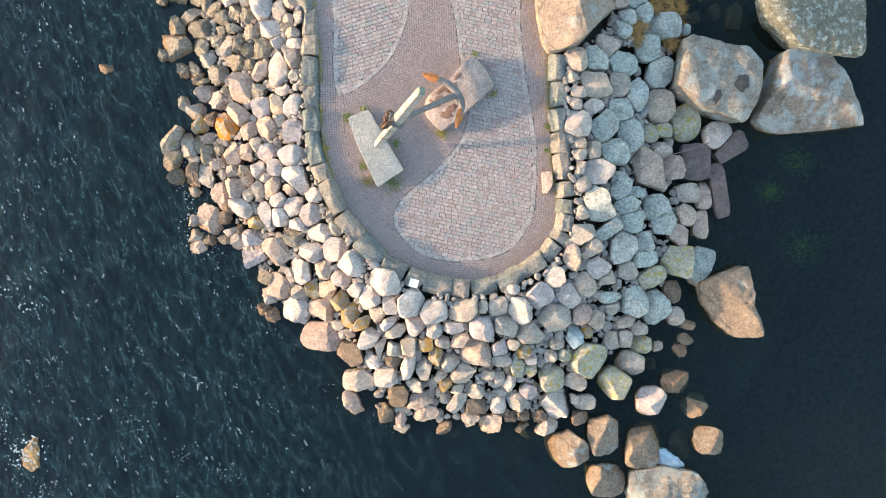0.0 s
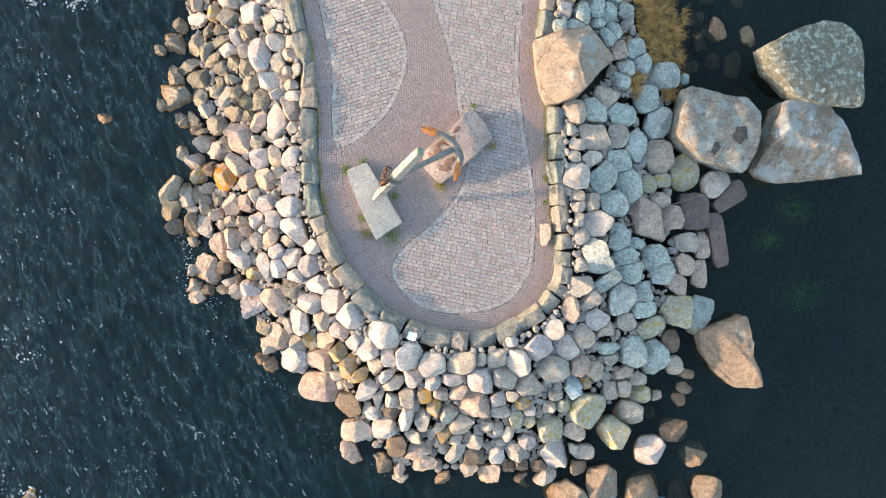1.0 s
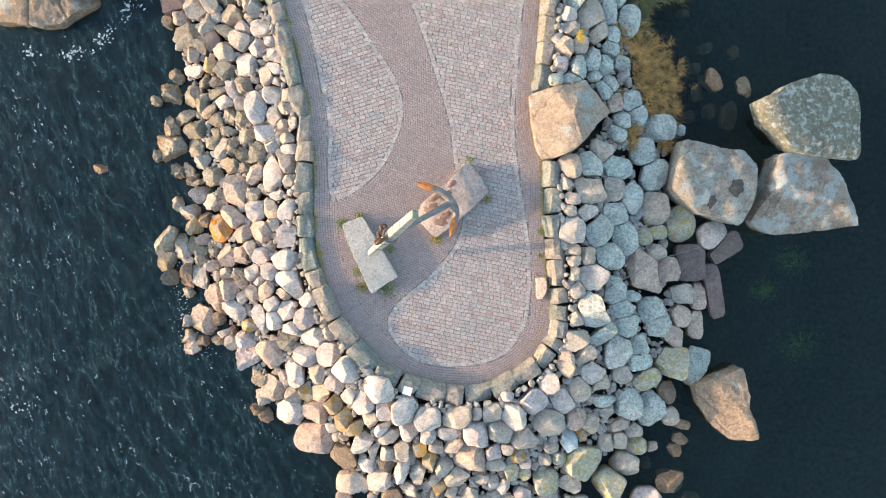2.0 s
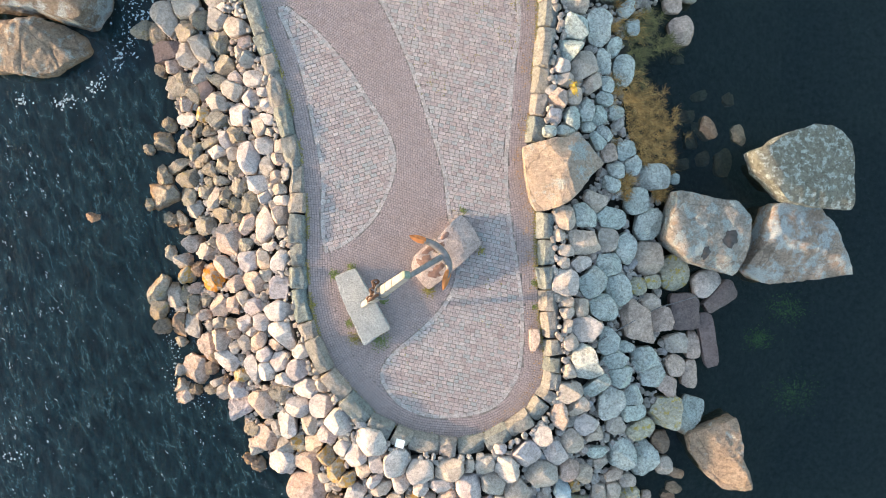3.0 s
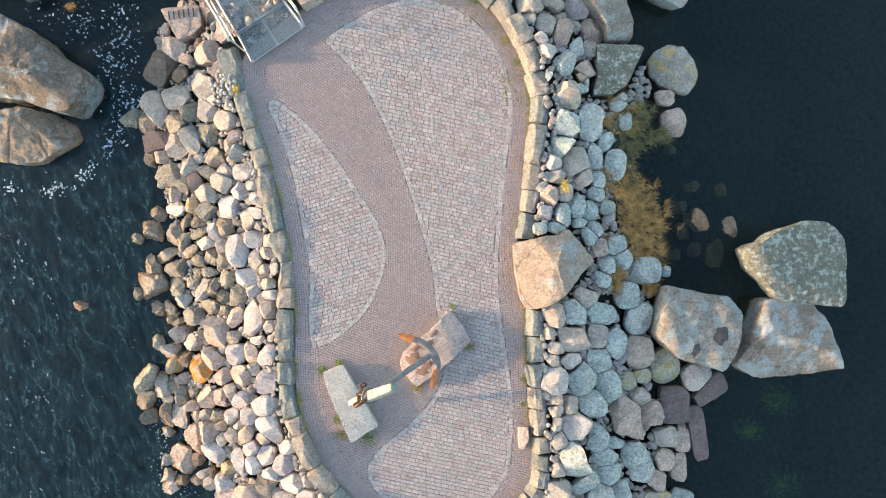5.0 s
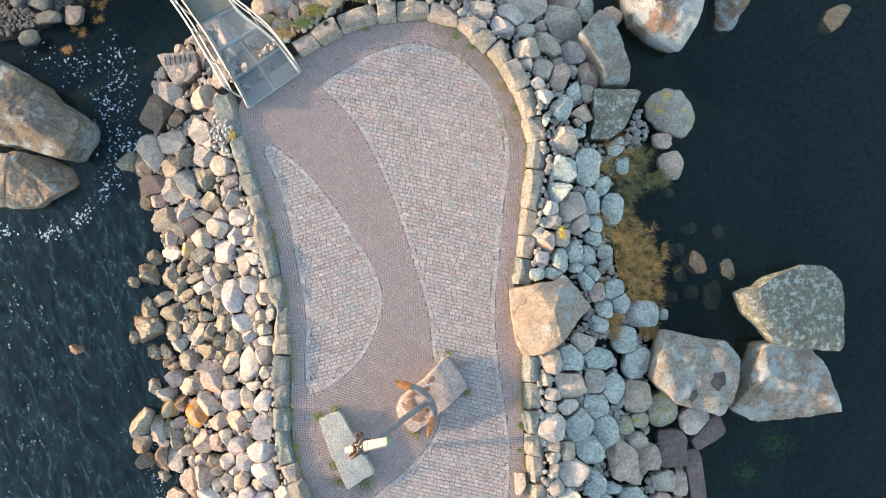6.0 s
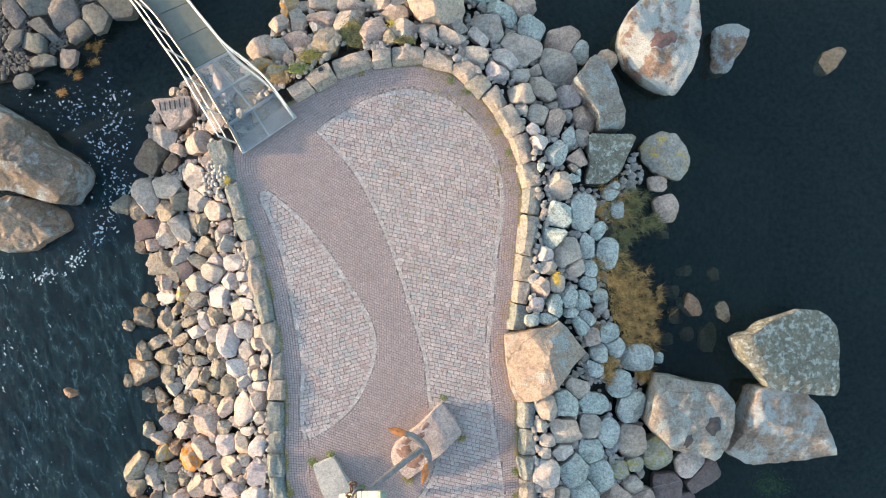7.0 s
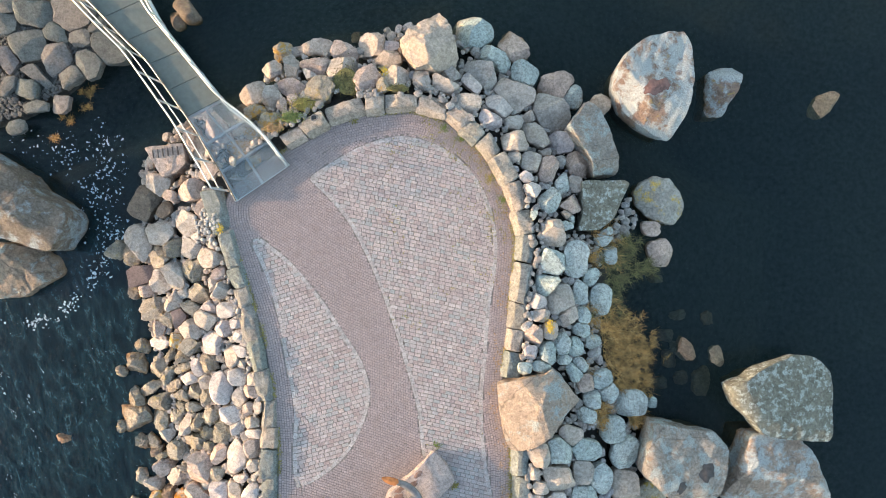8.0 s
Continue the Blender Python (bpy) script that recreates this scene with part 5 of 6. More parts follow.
def lay(name, rows, materials, label, keep=None):
    """rows: x, y, turn, length, width. Those within the stretch keep become pieces of their own, the rest one mesh."""
    r = np.random.default_rng(len(rows))
    verts, faces, single = [], [], 0
    kinds = [mesh_from(name, sett(1.0, 0.7, np.random.default_rng(k)).tolist(), SETT_FACES, materials[""]) for k in range(6)] if keep else []
    for x, y, turn, length, width in rows:
        dz, tilt = r.normal(0, 0.002), r.normal(0, 0.009, 2)
        if keep and single < 300 and keep[0] < x < keep[1] and keep[2] < y < keep[3]:
            ob = new(name, kinds[single % 6])
            ob.parent = yard
            ob.location, ob.rotation_euler, ob.scale = (x, y, dz), (tilt[0], tilt[1], turn), (length, width / 0.7, 1)
            single += 1
            continue
        v = sett(length, width, r)
        v[:, 2] += dz + v[:, 0] * tilt[0] + v[:, 1] * tilt[1]
        c, s = math.cos(turn), math.sin(turn)
        v = np.stack([x + v[:, 0] * c - v[:, 1] * s, y + v[:, 0] * s + v[:, 1] * c, v[:, 2]], 1)
        faces += [tuple(i + len(verts) for i in q) for q in SETT_FACES]
        verts += v.tolist()
    ob = new(name + "s", mesh_from(name + "s", verts, faces, materials[" joined"]))
    ob.parent = yard
    tagged(ob, label, kind="stuff")


def along(line, step, closed=True):
    """Points at even steps along a line, with their direction."""
    p = np.vstack([line, line[:1]]) if closed else np.asarray(line)
    s = np.concatenate([[0], np.cumsum(np.hypot(*np.diff(p, axis=0).T))])
    at = np.arange(0, s[-1] - step * 0.5, step) + step * 0.5
    x, y = np.interp(at, s, p[:, 0]), np.interp(at, s, p[:, 1])
    x2, y2 = np.interp(at + 0.02, s, p[:, 0]), np.interp(at + 0.02, s, p[:, 1])
    return np.stack([x, y, np.arctan2(y2 - y, x2 - x)], 1)


def inset(line, d):
    a, b = np.roll(line, 1, 0), np.roll(line, -1, 0)
    t = b - a
    t /= np.linalg.norm(t, axis=1, keepdims=True) + 1e-9
    area = np.sum(line[:, 0] * np.roll(line[:, 1], -1) - np.roll(line[:, 0], -1) * line[:, 1])
    n = np.stack([-t[:, 1], t[:, 0]], 1) * (1 if area > 0 else -1)
    return line + n * d


def lay_field(line, tilt, keep):
    r = np.random.default_rng(int(len(line)))
    rim = [(x, y, a, 0.158, 0.092) for x, y, a in along(inset(line, 0.05), 0.168)]
    for i, (x, y, a, l, w) in enumerate(rim):
        ob = new("rim_sett", RIM_MESH[i % 6])
        ob.parent = yard
        ob.location, ob.rotation_euler, ob.scale = (x, y, 0.001), (0, 0, a), (l, w / 0.7, 1)
    rows = []
    c, s = math.cos(tilt), math.sin(tilt)
    span = 12.0
    v = -span
    while v < span:
        w = r.uniform(0.086, 0.1)
        u = -span + r.uniform(0, 0.15)
        while u < span:
            l = r.choice((0.1, 0.125, 0.14, 0.155, 0.175))
            bend = 0.035 * math.sin(u * 0.9 + v * 0.3)
            rows.append((u + l / 2, v + w / 2 + bend, l - 0.012, w - 0.011))
            u += l
        v += w
    rows = np.array(rows)
    x, y = rows[:, 0] * c - rows[:, 1] * s, rows[:, 0] * s + rows[:, 1] * c
    ok = edge_distance(line, x, y) < -0.062
    full = [(a, b, tilt, l, w) for a, b, l, w in zip(x[ok], y[ok], rows[ok, 2], rows[ok, 3])]
    lay("large_sett", full, large_sett, "field of worn pinkish and blue-grey granite setts in bond", keep)


RIM_MESH = [mesh_from("rim_sett", sett(1.0, 0.7, np.random.default_rng(k)).tolist(), SETT_FACES, rim_sett) for k in range(6)]
lay_field(FIELD, radians(-14), (-1.2, 2.2, -4.3, -2.6))
lay_field(LENS, radians(17), None)


def lay_path():
    """Small setts: courses along the kerb, then courses across the winding path."""
    rows, step = [], 0.061
    r = np.random.default_rng(5)
    for k in range(9):
        for x, y, a in along(inset(EDGE, 0.05 + k * step), step * r.uniform(0.98, 1.04)):
            rows.append((x, y, a, 0.052, 0.052))
    grid = []
    for i in range(-110, 110):
        for j in range(-140, 140):
            u, v = i * step + (j % 2) * 0.02, j * step
            grid.append((u + 0.06 * math.sin(v * 1.1), v + 0.10 * math.sin(u * 0.9 + 0.5)))
    g = np.array(grid)
    a = radians(-24)
    x, y = g[:, 0] * math.cos(a) - g[:, 1] * math.sin(a), g[:, 0] * math.sin(a) + g[:, 1] * math.cos(a) + 1
    ok = edge_distance(EDGE, x, y) < -(0.05 + 8.55 * step)
    rows += [(p, q, a, 0.052, 0.052) for p, q in zip(x[ok], y[ok])]
    rows = np.array(rows)
    ok = (edge_distance(FIELD, rows[:, 0], rows[:, 1]) > 0.014) & (edge_distance(LENS, rows[:, 0], rows[:, 1]) > 0.014) & (edge_distance(EDGE, rows[:, 0], rows[:, 1]) < -0.015)
    lay("small_sett", [tuple(v) for v in rows[ok]], small_sett, "curving path of small brown-pink granite setts", (-2.4, -0.6, -3.0, -1.5))


lay_path()


# ---- things on the yard: two stone rests and the old anchor ----
rust = plain_material("rusty iron", (0.13, 0.07, 0.042), 0.8, 0.25, scale=9, vary=0.55, relief=0.01)
dark_iron = plain_material("weathered grey iron", (0.17, 0.165, 0.165), 0.6, 0.5, scale=7, vary=0.4, relief=0.006)
orange_rust = plain_material("bright orange rust", (0.42, 0.16, 0.05), 0.85, 0.1, scale=8, vary=0.4, relief=0.01)
white_wood = plain_material("flaking cream painted wood", (0.30, 0.275, 0.245), 0.7, scale=6, vary=0.22, relief=0.008)
# grey-green of the shaded stock end, put into the wood's colour
end_shade = plain_material("wood end in painted shade", (0.17, 0.22, 0.165), 0.6, scale=10, vary=0.3)
rest_grey = stone_material("grey rest stone", [(0.42, 0.43, 0.425), (0.42, 0.43, 0.425)], speck=0.35, relief=0.03, mottled=0.6)
rest_rust = stone_material("rest stone stained by rust", [(0.57, 0.475, 0.45), (0.57, 0.475, 0.45)], speck=0.4, lichen=(0.42, 0.32, 0.285), amount=0.0, relief=0.05, mottled=0.9)


def rough_slab(name, outline, thick, material, label, seed):
    """A hewn slab: its outline in plan, broken edges, an uneven top."""
    r = np.random.default_rng(seed)
    o = np.array(outline)
    mid = 0.5 * (o.min(0) + o.max(0))
    q = ((o - mid)[:, None] + (np.roll(o, -1, 0) - o)[:, None] * (np.arange(10) / 10)[None, :, None]).reshape(-1, 2)
    ang = np.arctan2(q[:, 1], q[:, 0])
    order = np.argsort(ang)
    rad = np.interp(np.linspace(-math.pi, math.pi, 121), ang[order], np.hypot(q[:, 0], q[:, 1])[order], period=2 * math.pi)
    p = stone_points(32, (1, 1, thick * 0.6), 24, 3, 0.005, r, rad, deep=(0.95, 1.1), grit=0.012)
    ob = new(name, mesh_from(name, p.tolist(), BALL[32][1], material, True, 28))
    ob.location = (*mid, thick * 0.4)
    return tagged(ob, label, "stone")


rough_slab("rest_slab", [(-1.69, -3.59), (-1.04, -3.17), (-1.36, -2.62), (-1.89, -1.70), (-2.39, -1.90), (-2.24, -2.36)], 0.2, rest_grey, "long grey granite slab under the foot of the anchor stock", 31)
rest = rough_slab("rest_block", [(0.68, -0.39), (0.96, -0.7), (1.19, -1.12), (0.84, -1.47), (0.15, -2.04), (-0.1, -2.24), (-0.46, -1.86), (-0.52, -1.66), (-0.44, -1.4), (-0.19, -1.19), (0.16, -0.92)], 0.26, rest_rust, "long pinkish granite block under the anchor crown, stained with rust", 32)
rust_stain = plain_material("rust stain on stone", (0.22, 0.13, 0.10), 0.9, scale=8, vary=0.5)
for k, (x, y, a, b, turn) in enumerate([(-0.16, -1.52, 0.17, 0.1, 0.8), (0.02, -1.86, 0.15, 0.09, -0.4), (0.28, -0.92, 0.1, 0.09, 0.3), (-0.1, -1.25, 0.16, 0.09, 0.6), (-0.3, -1.58, 0.12, 0.07, -0.6), (0.12, -1.72, 0.2, 0.08, 0.9), (0.15, -1.2, 0.2, 0.06, 0.75)]):
    tagged(hollow(rest, (x, y), (a, b), turn, rust_stain, 5 + k), "brown rust stain on the stone").name = "rust_stain"


def tube(points, radii, sides=10, flat=1.0, up=(0, 0, 1)):
    """A bmesh swept along points with a radius at each; flat squeezes it along up."""
    bm = bmesh.new()
    rings = []
    pts = [Vector(p) for p in points]
    for i, p in enumerate(pts):
        way = (pts[min(i + 1, len(pts) - 1)] - pts[max(i - 1, 0)]).normalized()
        side = way.cross(Vector(up))
        side = side.normalized() if side.length > 1e-4 else Vector((1, 0, 0))
        top = side.cross(way).normalized()
        rings.append([bm.verts.new(p + (math.cos(a) * side + flat * math.sin(a) * top) * float(radii[i])) for a in (2 * math.pi * k / sides for k in range(sides))])
    for a, b in zip(rings[:-1], rings[1:]):
        for k in range(sides):
            bm.faces.new((a[k], a[(k + 1) % sides], b[(k + 1) % sides], b[k]))
    bm.faces.new(rings[0][::-1])
    bm.faces.new(rings[-1])
    bmesh.ops.recalc_face_normals(bm, faces=bm.faces[:])
    for f in bm.faces:
        f.smooth = len(f.verts) == 4
    return bm


def beam(p, q, w0, h0, w1=None, h1=None, up=(0, 0, 1), bevel=0.008):
    """A squared bar from p to q, its ends w x h."""
    w1, h1 = w1 or w0, h1 or h0
    bm = bmesh.new()
    p, q = Vector(p), Vector(q)
    way = (q - p).normalized()
    side = way.cross(Vector(up)).normalized()
    top = side.cross(way).normalized()
    ends = []
    for c, w, h in ((p, w0, h0), (q, w1, h1)):
        ends.append([bm.verts.new(c + side * sx * w / 2 + top * sy * h / 2) for sx, sy in ((-1, -1), (1, -1), (1, 1), (-1, 1))])
    a, b = ends
    for k in range(4):
        bm.faces.new((a[k], a[(k + 1) % 4], b[(k + 1) % 4], b[k]))
    bm.faces.new(a[::-1])
    bm.faces.new(b)
    bmesh.ops.recalc_face_normals(bm, faces=bm.faces[:])
    if bevel:
        bmesh.ops.bevel(bm, geom=bm.edges[:], offset=bevel, segments=1, affect="EDGES")
    return bm


def ring_at(centre, normal, big, thin, n=20, m=8, stretch=1.0):
    bm = bmesh.new()
    turn = Vector(normal).normalized().to_track_quat("Z", "Y").to_matrix()
    rows = []
    for i in range(n):
        a = 2 * math.pi * i / n
        row = []
        for k in range(m):
            b = 2 * math.pi * k / m
            v = Vector(((big + thin * math.cos(b)) * math.cos(a) * stretch, (big + thin * math.cos(b)) * math.sin(a), thin * math.sin(b)))
            row.append(bm.verts.new(Vector(centre) + turn @ v))
        rows.append(row)
    for i in range(n):
        for k in range(m):
            f = bm.faces.new((rows[i][k], rows[(i + 1) % n][k], rows[(i + 1) % n][(k + 1) % m], rows[i][(k + 1) % m]))
            f.smooth = True
    bmesh.ops.recalc_face_normals(bm, faces=bm.faces[:])
    return bm


STOCK_TURN = radians(-32)
seam = plain_material("dull seam", (0.21, 0.175, 0.125), 0.8)


def build_anchor():
    a = new("anchor")
    a.location = (0.2, -1.41, 0.26)
    tagged(a, "old rusty anchor with cream painted wooden stock on two stones", "anchor")
    crown, ring = Vector((0.22, -1.42, 0.40)), Vector((-1.34, -2.31, 1.46))
    low, high = Vector((-1.69, -2.60, 0.30)), Vector((-0.58, -1.77, 2.34))
    way = (ring - crown).normalized()
    along_stock = (high - low).normalized()

    def add(name, bm, material, label="", parent=None):
        ob = part(name, bm, material, parent or a, label)
        ob.matrix_parent_inverse = Matrix.Translation(a.location).inverted()
        if parent:
            ob.matrix_parent_inverse = Matrix.Identity(4)
        return ob
    add("shank", beam(crown - way * 0.05, ring, 0.15, 0.13, 0.10, 0.09, bevel=0.025), dark_iron, "tapered grey iron shank")
    arm = spline([(-0.50, -0.95, 0.47), (-0.26, -1.02, 0.45), (0.02, -1.13, 0.43), (0.24, -1.33, 0.42), (0.37, -1.58, 0.43), (0.37, -1.80, 0.45), (0.26, -2.14, 0.50)], 6, closed=False)
    s = np.abs(np.linspace(-1, 1, len(arm)))
    arms = add("arms", tube([tuple(p) for p in arm], [0.098 - 0.065 * v ** 1.6 for v in s], 10, 0.75), dark_iron, "curved iron arms")
    for name, tip, root, side in (("fluke", (-0.56, -0.92, 0.50), (-0.17, -1.06, 0.47), (0.09, 0.165, 0.03)), ("fluke", (0.23, -2.23, 0.52), (0.375, -1.74, 0.47), (-0.17, 0.04, 0.05))):
        tip, root, side = Vector(tip), Vector(root), Vector(side)
        bm = bmesh.new()
        way2 = tip - root
        shape = [(0.0, 0.45), (0.12, 0.9), (0.35, 1.0), (0.65, 0.85), (0.88, 0.45), (1.0, 0.06)]
        lift = Vector((0, 0, 0.03))
        tops, bots = [], []
        for t, w in shape:
            c = root + way2 * t
            tops.append([bm.verts.new(c + side * (0.5 * w * k) + lift * (1 - abs(k) * 0.6)) for k in (-1, 0, 1)])
            bots.append([bm.verts.new(c + side * (0.5 * w * k) - lift) for k in (-1, 0, 1)])
        for i in range(len(shape) - 1):
            for k in range(2):
                bm.faces.new((tops[i][k], tops[i + 1][k], tops[i + 1][k + 1], tops[i][k + 1]))
                bm.faces.new((bots[i][k], bots[i][k + 1], bots[i + 1][k + 1], bots[i + 1][k]))
            for k in (0, 2):
                bm.faces.new((tops[i][k], bots[i][k], bots[i + 1][k], tops[i + 1][k]))
        bm.faces.new((tops[0][0], tops[0][1], tops[0][2], bots[0][2], bots[0][1], bots[0][0]))
        bmesh.ops.recalc_face_normals(bm, faces=bm.faces[:])
        add("fluke", bm, orange_rust, "bright rusty palm of an arm", arms)
    mid = 0.5 * (low + high)
    stock_up = tuple(Matrix.Rotation(STOCK_TURN, 3, along_stock) @ -way)
    stock = add("stock", beam(low, mid, 0.13, 0.13, 0.22, 0.20, stock_up, 0.015), white_wood, "cream painted wooden stock, lower half")
    upper = add("stock", beam(mid + along_stock * 0.004, high - along_stock * 0.02, 0.22, 0.20, 0.17, 0.16, stock_up, 0.015), white_wood, "cream painted wooden stock, upper half")
    add("stock_end", beam(high - along_stock * 0.018, high + along_stock * 0.05, 0.165, 0.155, 0.15, 0.14, stock_up, 0.012), end_shade, "stock end with its grey-green shade painted in", upper)
    # thin strips added in place of the seams of the stock
    for t in (0.2, 0.36, 0.63, 0.77):
        c = low + (high - low) * t
        w = 0.22 - (0.055 if t > 0.5 else 0.09) * abs(t - 0.5) * 2
        add("iron_band", beam(c - along_stock * 0.006, c + along_stock * 0.006, w + 0.012, w + 0.004, None, None, stock_up, 0.004), seam if t > 0.5 else rust, "thin strip marking a seam of the stock", upper if t > 0.5 else stock)
    add("ring", ring_at(ring + way * 0.02, along_stock.cross(way), 0.12, 0.035), rust, "rusty iron ring at the shank's head")
    add("collar", ring_at(mid + way * 0.02, along_stock, 0.17, 0.03), dark_iron, "dark iron collar round stock and shank")
    hang = [ring + way * 0.10 + Vector((0.02 * i + 0.01, 0.085 * i + 0.03, -0.10 * i)) for i in range(5)]
    for i, p in enumerate(hang):
        n = Vector((1, 0.1, 0.3)) if i % 2 else Vector((0.1, -0.5, 1))
        add("chain_link", ring_at(p, n, 0.055, 0.021, 14, 6, 1.35), rust)


build_anchor()
drill_marks(split_boulder)


# ---- small things on the yard and the kerb ----
def small_block(name, at, size, turn, material, label, category, seed):
    r = np.random.default_rng(seed)
    p = stone_points(10, size, 10, 2, 0.015, r)
    ob = new(name, mesh_from(name, p.tolist(), BALL[10][1], material, True, 30))
    ob.location, ob.rotation_euler = at, (0, 0, radians(turn))
    return tagged(ob, label, category)


small_block("loose_block", (2.5, -3.5, 0.07), (0.13, 0.27, 0.085), 3, STONE["p"], "loose pinkish stone block lying against the kerb", "stone", 3)
white_plate = plain_material("white enamel", (0.82, 0.82, 0.8), 0.35, vary=0.06)
plate = part("info_plate", beam((-0.93, -5.91, 0.30), (-0.72, -5.97, 0.305), 0.2, 0.02, bevel=0.004), white_plate)
tagged(plate, "small blank white plate lying on a kerb block", "plate")
# a round hole in the kerb block; the iron rim is added
socket = new("kerb_hole")
socket.location = (-2.23, 7.6, 0.23)
tagged(socket, "dark round hole in a kerb block with an added iron rim", "socket")
collar = part("socket_rim", ring_at((0, 0, 0.045), (0, 0, 1), 0.075, 0.016), dark_iron, socket)
# a solid plug, near black so that its top gives the hole's dark
hollow = bmesh.new()
bmesh.ops.create_cone(hollow, cap_ends=True, segments=20, radius1=0.07, radius2=0.065, depth=0.09)
part("socket_bowl", hollow, plain_material("dark hollow", (0.03, 0.03, 0.03), 0.9), socket, "dark hollow")


def pebbles():
    r = np.random.default_rng(12)
    white = stone_material("white pebble", [(0.44, 0.43, 0.41), (0.50, 0.49, 0.475), (0.38, 0.375, 0.37)], speck=0.15)
    kinds = [mesh_from("pebble", stone_points(3, (0.06, 0.05, 0.045), 2.4, 1, 0.03, r).tolist(), BALL[3][1], white, True) for _ in range(5)]
    spots = []
    while len(spots) < 30:
        p = r.normal((-4.84, 5.06), (0.13, 0.16))
        if p[0] < -4.5 - 0.0 and all(np.hypot(*(p - q)) > 0.085 for q in spots):
            spots.append(p)
    for i, (x, y) in enumerate(spots):
        ob = new("pebble", kinds[i % 5])
        ob.location, ob.rotation_euler = (x, y, float(bank(x, y)) + 0.02), (0, 0, r.uniform(0, 6.28))
        tagged(ob, "small white rounded pebble heaped beside the kerb", "pebble", "heap of white pebbles")


pebbles()
cable_line = spline([(6.72, -2.49, -0.32), (6.2, -2.66, -0.42), (5.74, -2.79, -0.40), (5.3, -2.98, -0.28), (4.79, -3.21, -0.12), (4.3, -3.45, 0.0), (3.91, -3.64, 0.1)], 5, closed=False)
tagged(part("steel_cable", tube([tuple(p) for p in cable_line], [0.012] * len(cable_line), 6), dark_iron), "thin grey steel cable lying over the bank rocks", "cable")
ice_stuff = plain_material("pale bluish ice", (0.36, 0.45, 0.52), 0.4, vary=0.3, scale=9)
ice_r = np.random.default_rng(8)
ice_points = stone_points(16, (0.46, 0.24, 0.05), 3.0, 1, 0.3, ice_r, grit=0.12)
ice = new("ice_sheet", mesh_from("ice_sheet", turned(ice_points, -28).tolist(), BALL[16][1], ice_stuff, True))
ice.location = (5.86, -10.80, WATER + 0.0)
tagged(ice, "thin pale bluish sheet of ice caught between boulders", "ice")


# ---- the footbridge ----
galvanised = plain_material("galvanised steel", (0.5, 0.53, 0.55), 0.45, 0.6, scale=5, vary=0.15)
bright_steel = plain_material("bright steel tube", (0.62, 0.62, 0.60), 0.35, 0.55, scale=5, vary=0.1)
toe_wood = plain_material("brown weathered toe board", (0.30, 0.19, 0.11), 0.8, scale=9, vary=0.3)
grate_steel = plain_material("blue grey grating", (0.50, 0.57, 0.60), 0.6, 0.3, scale=4, vary=0.2)

plate_steel = plain_material("worn greenish deck plate", (0.115, 0.13, 0.115), 0.7, 0.1, scale=6, vary=0.16, relief=0.012)


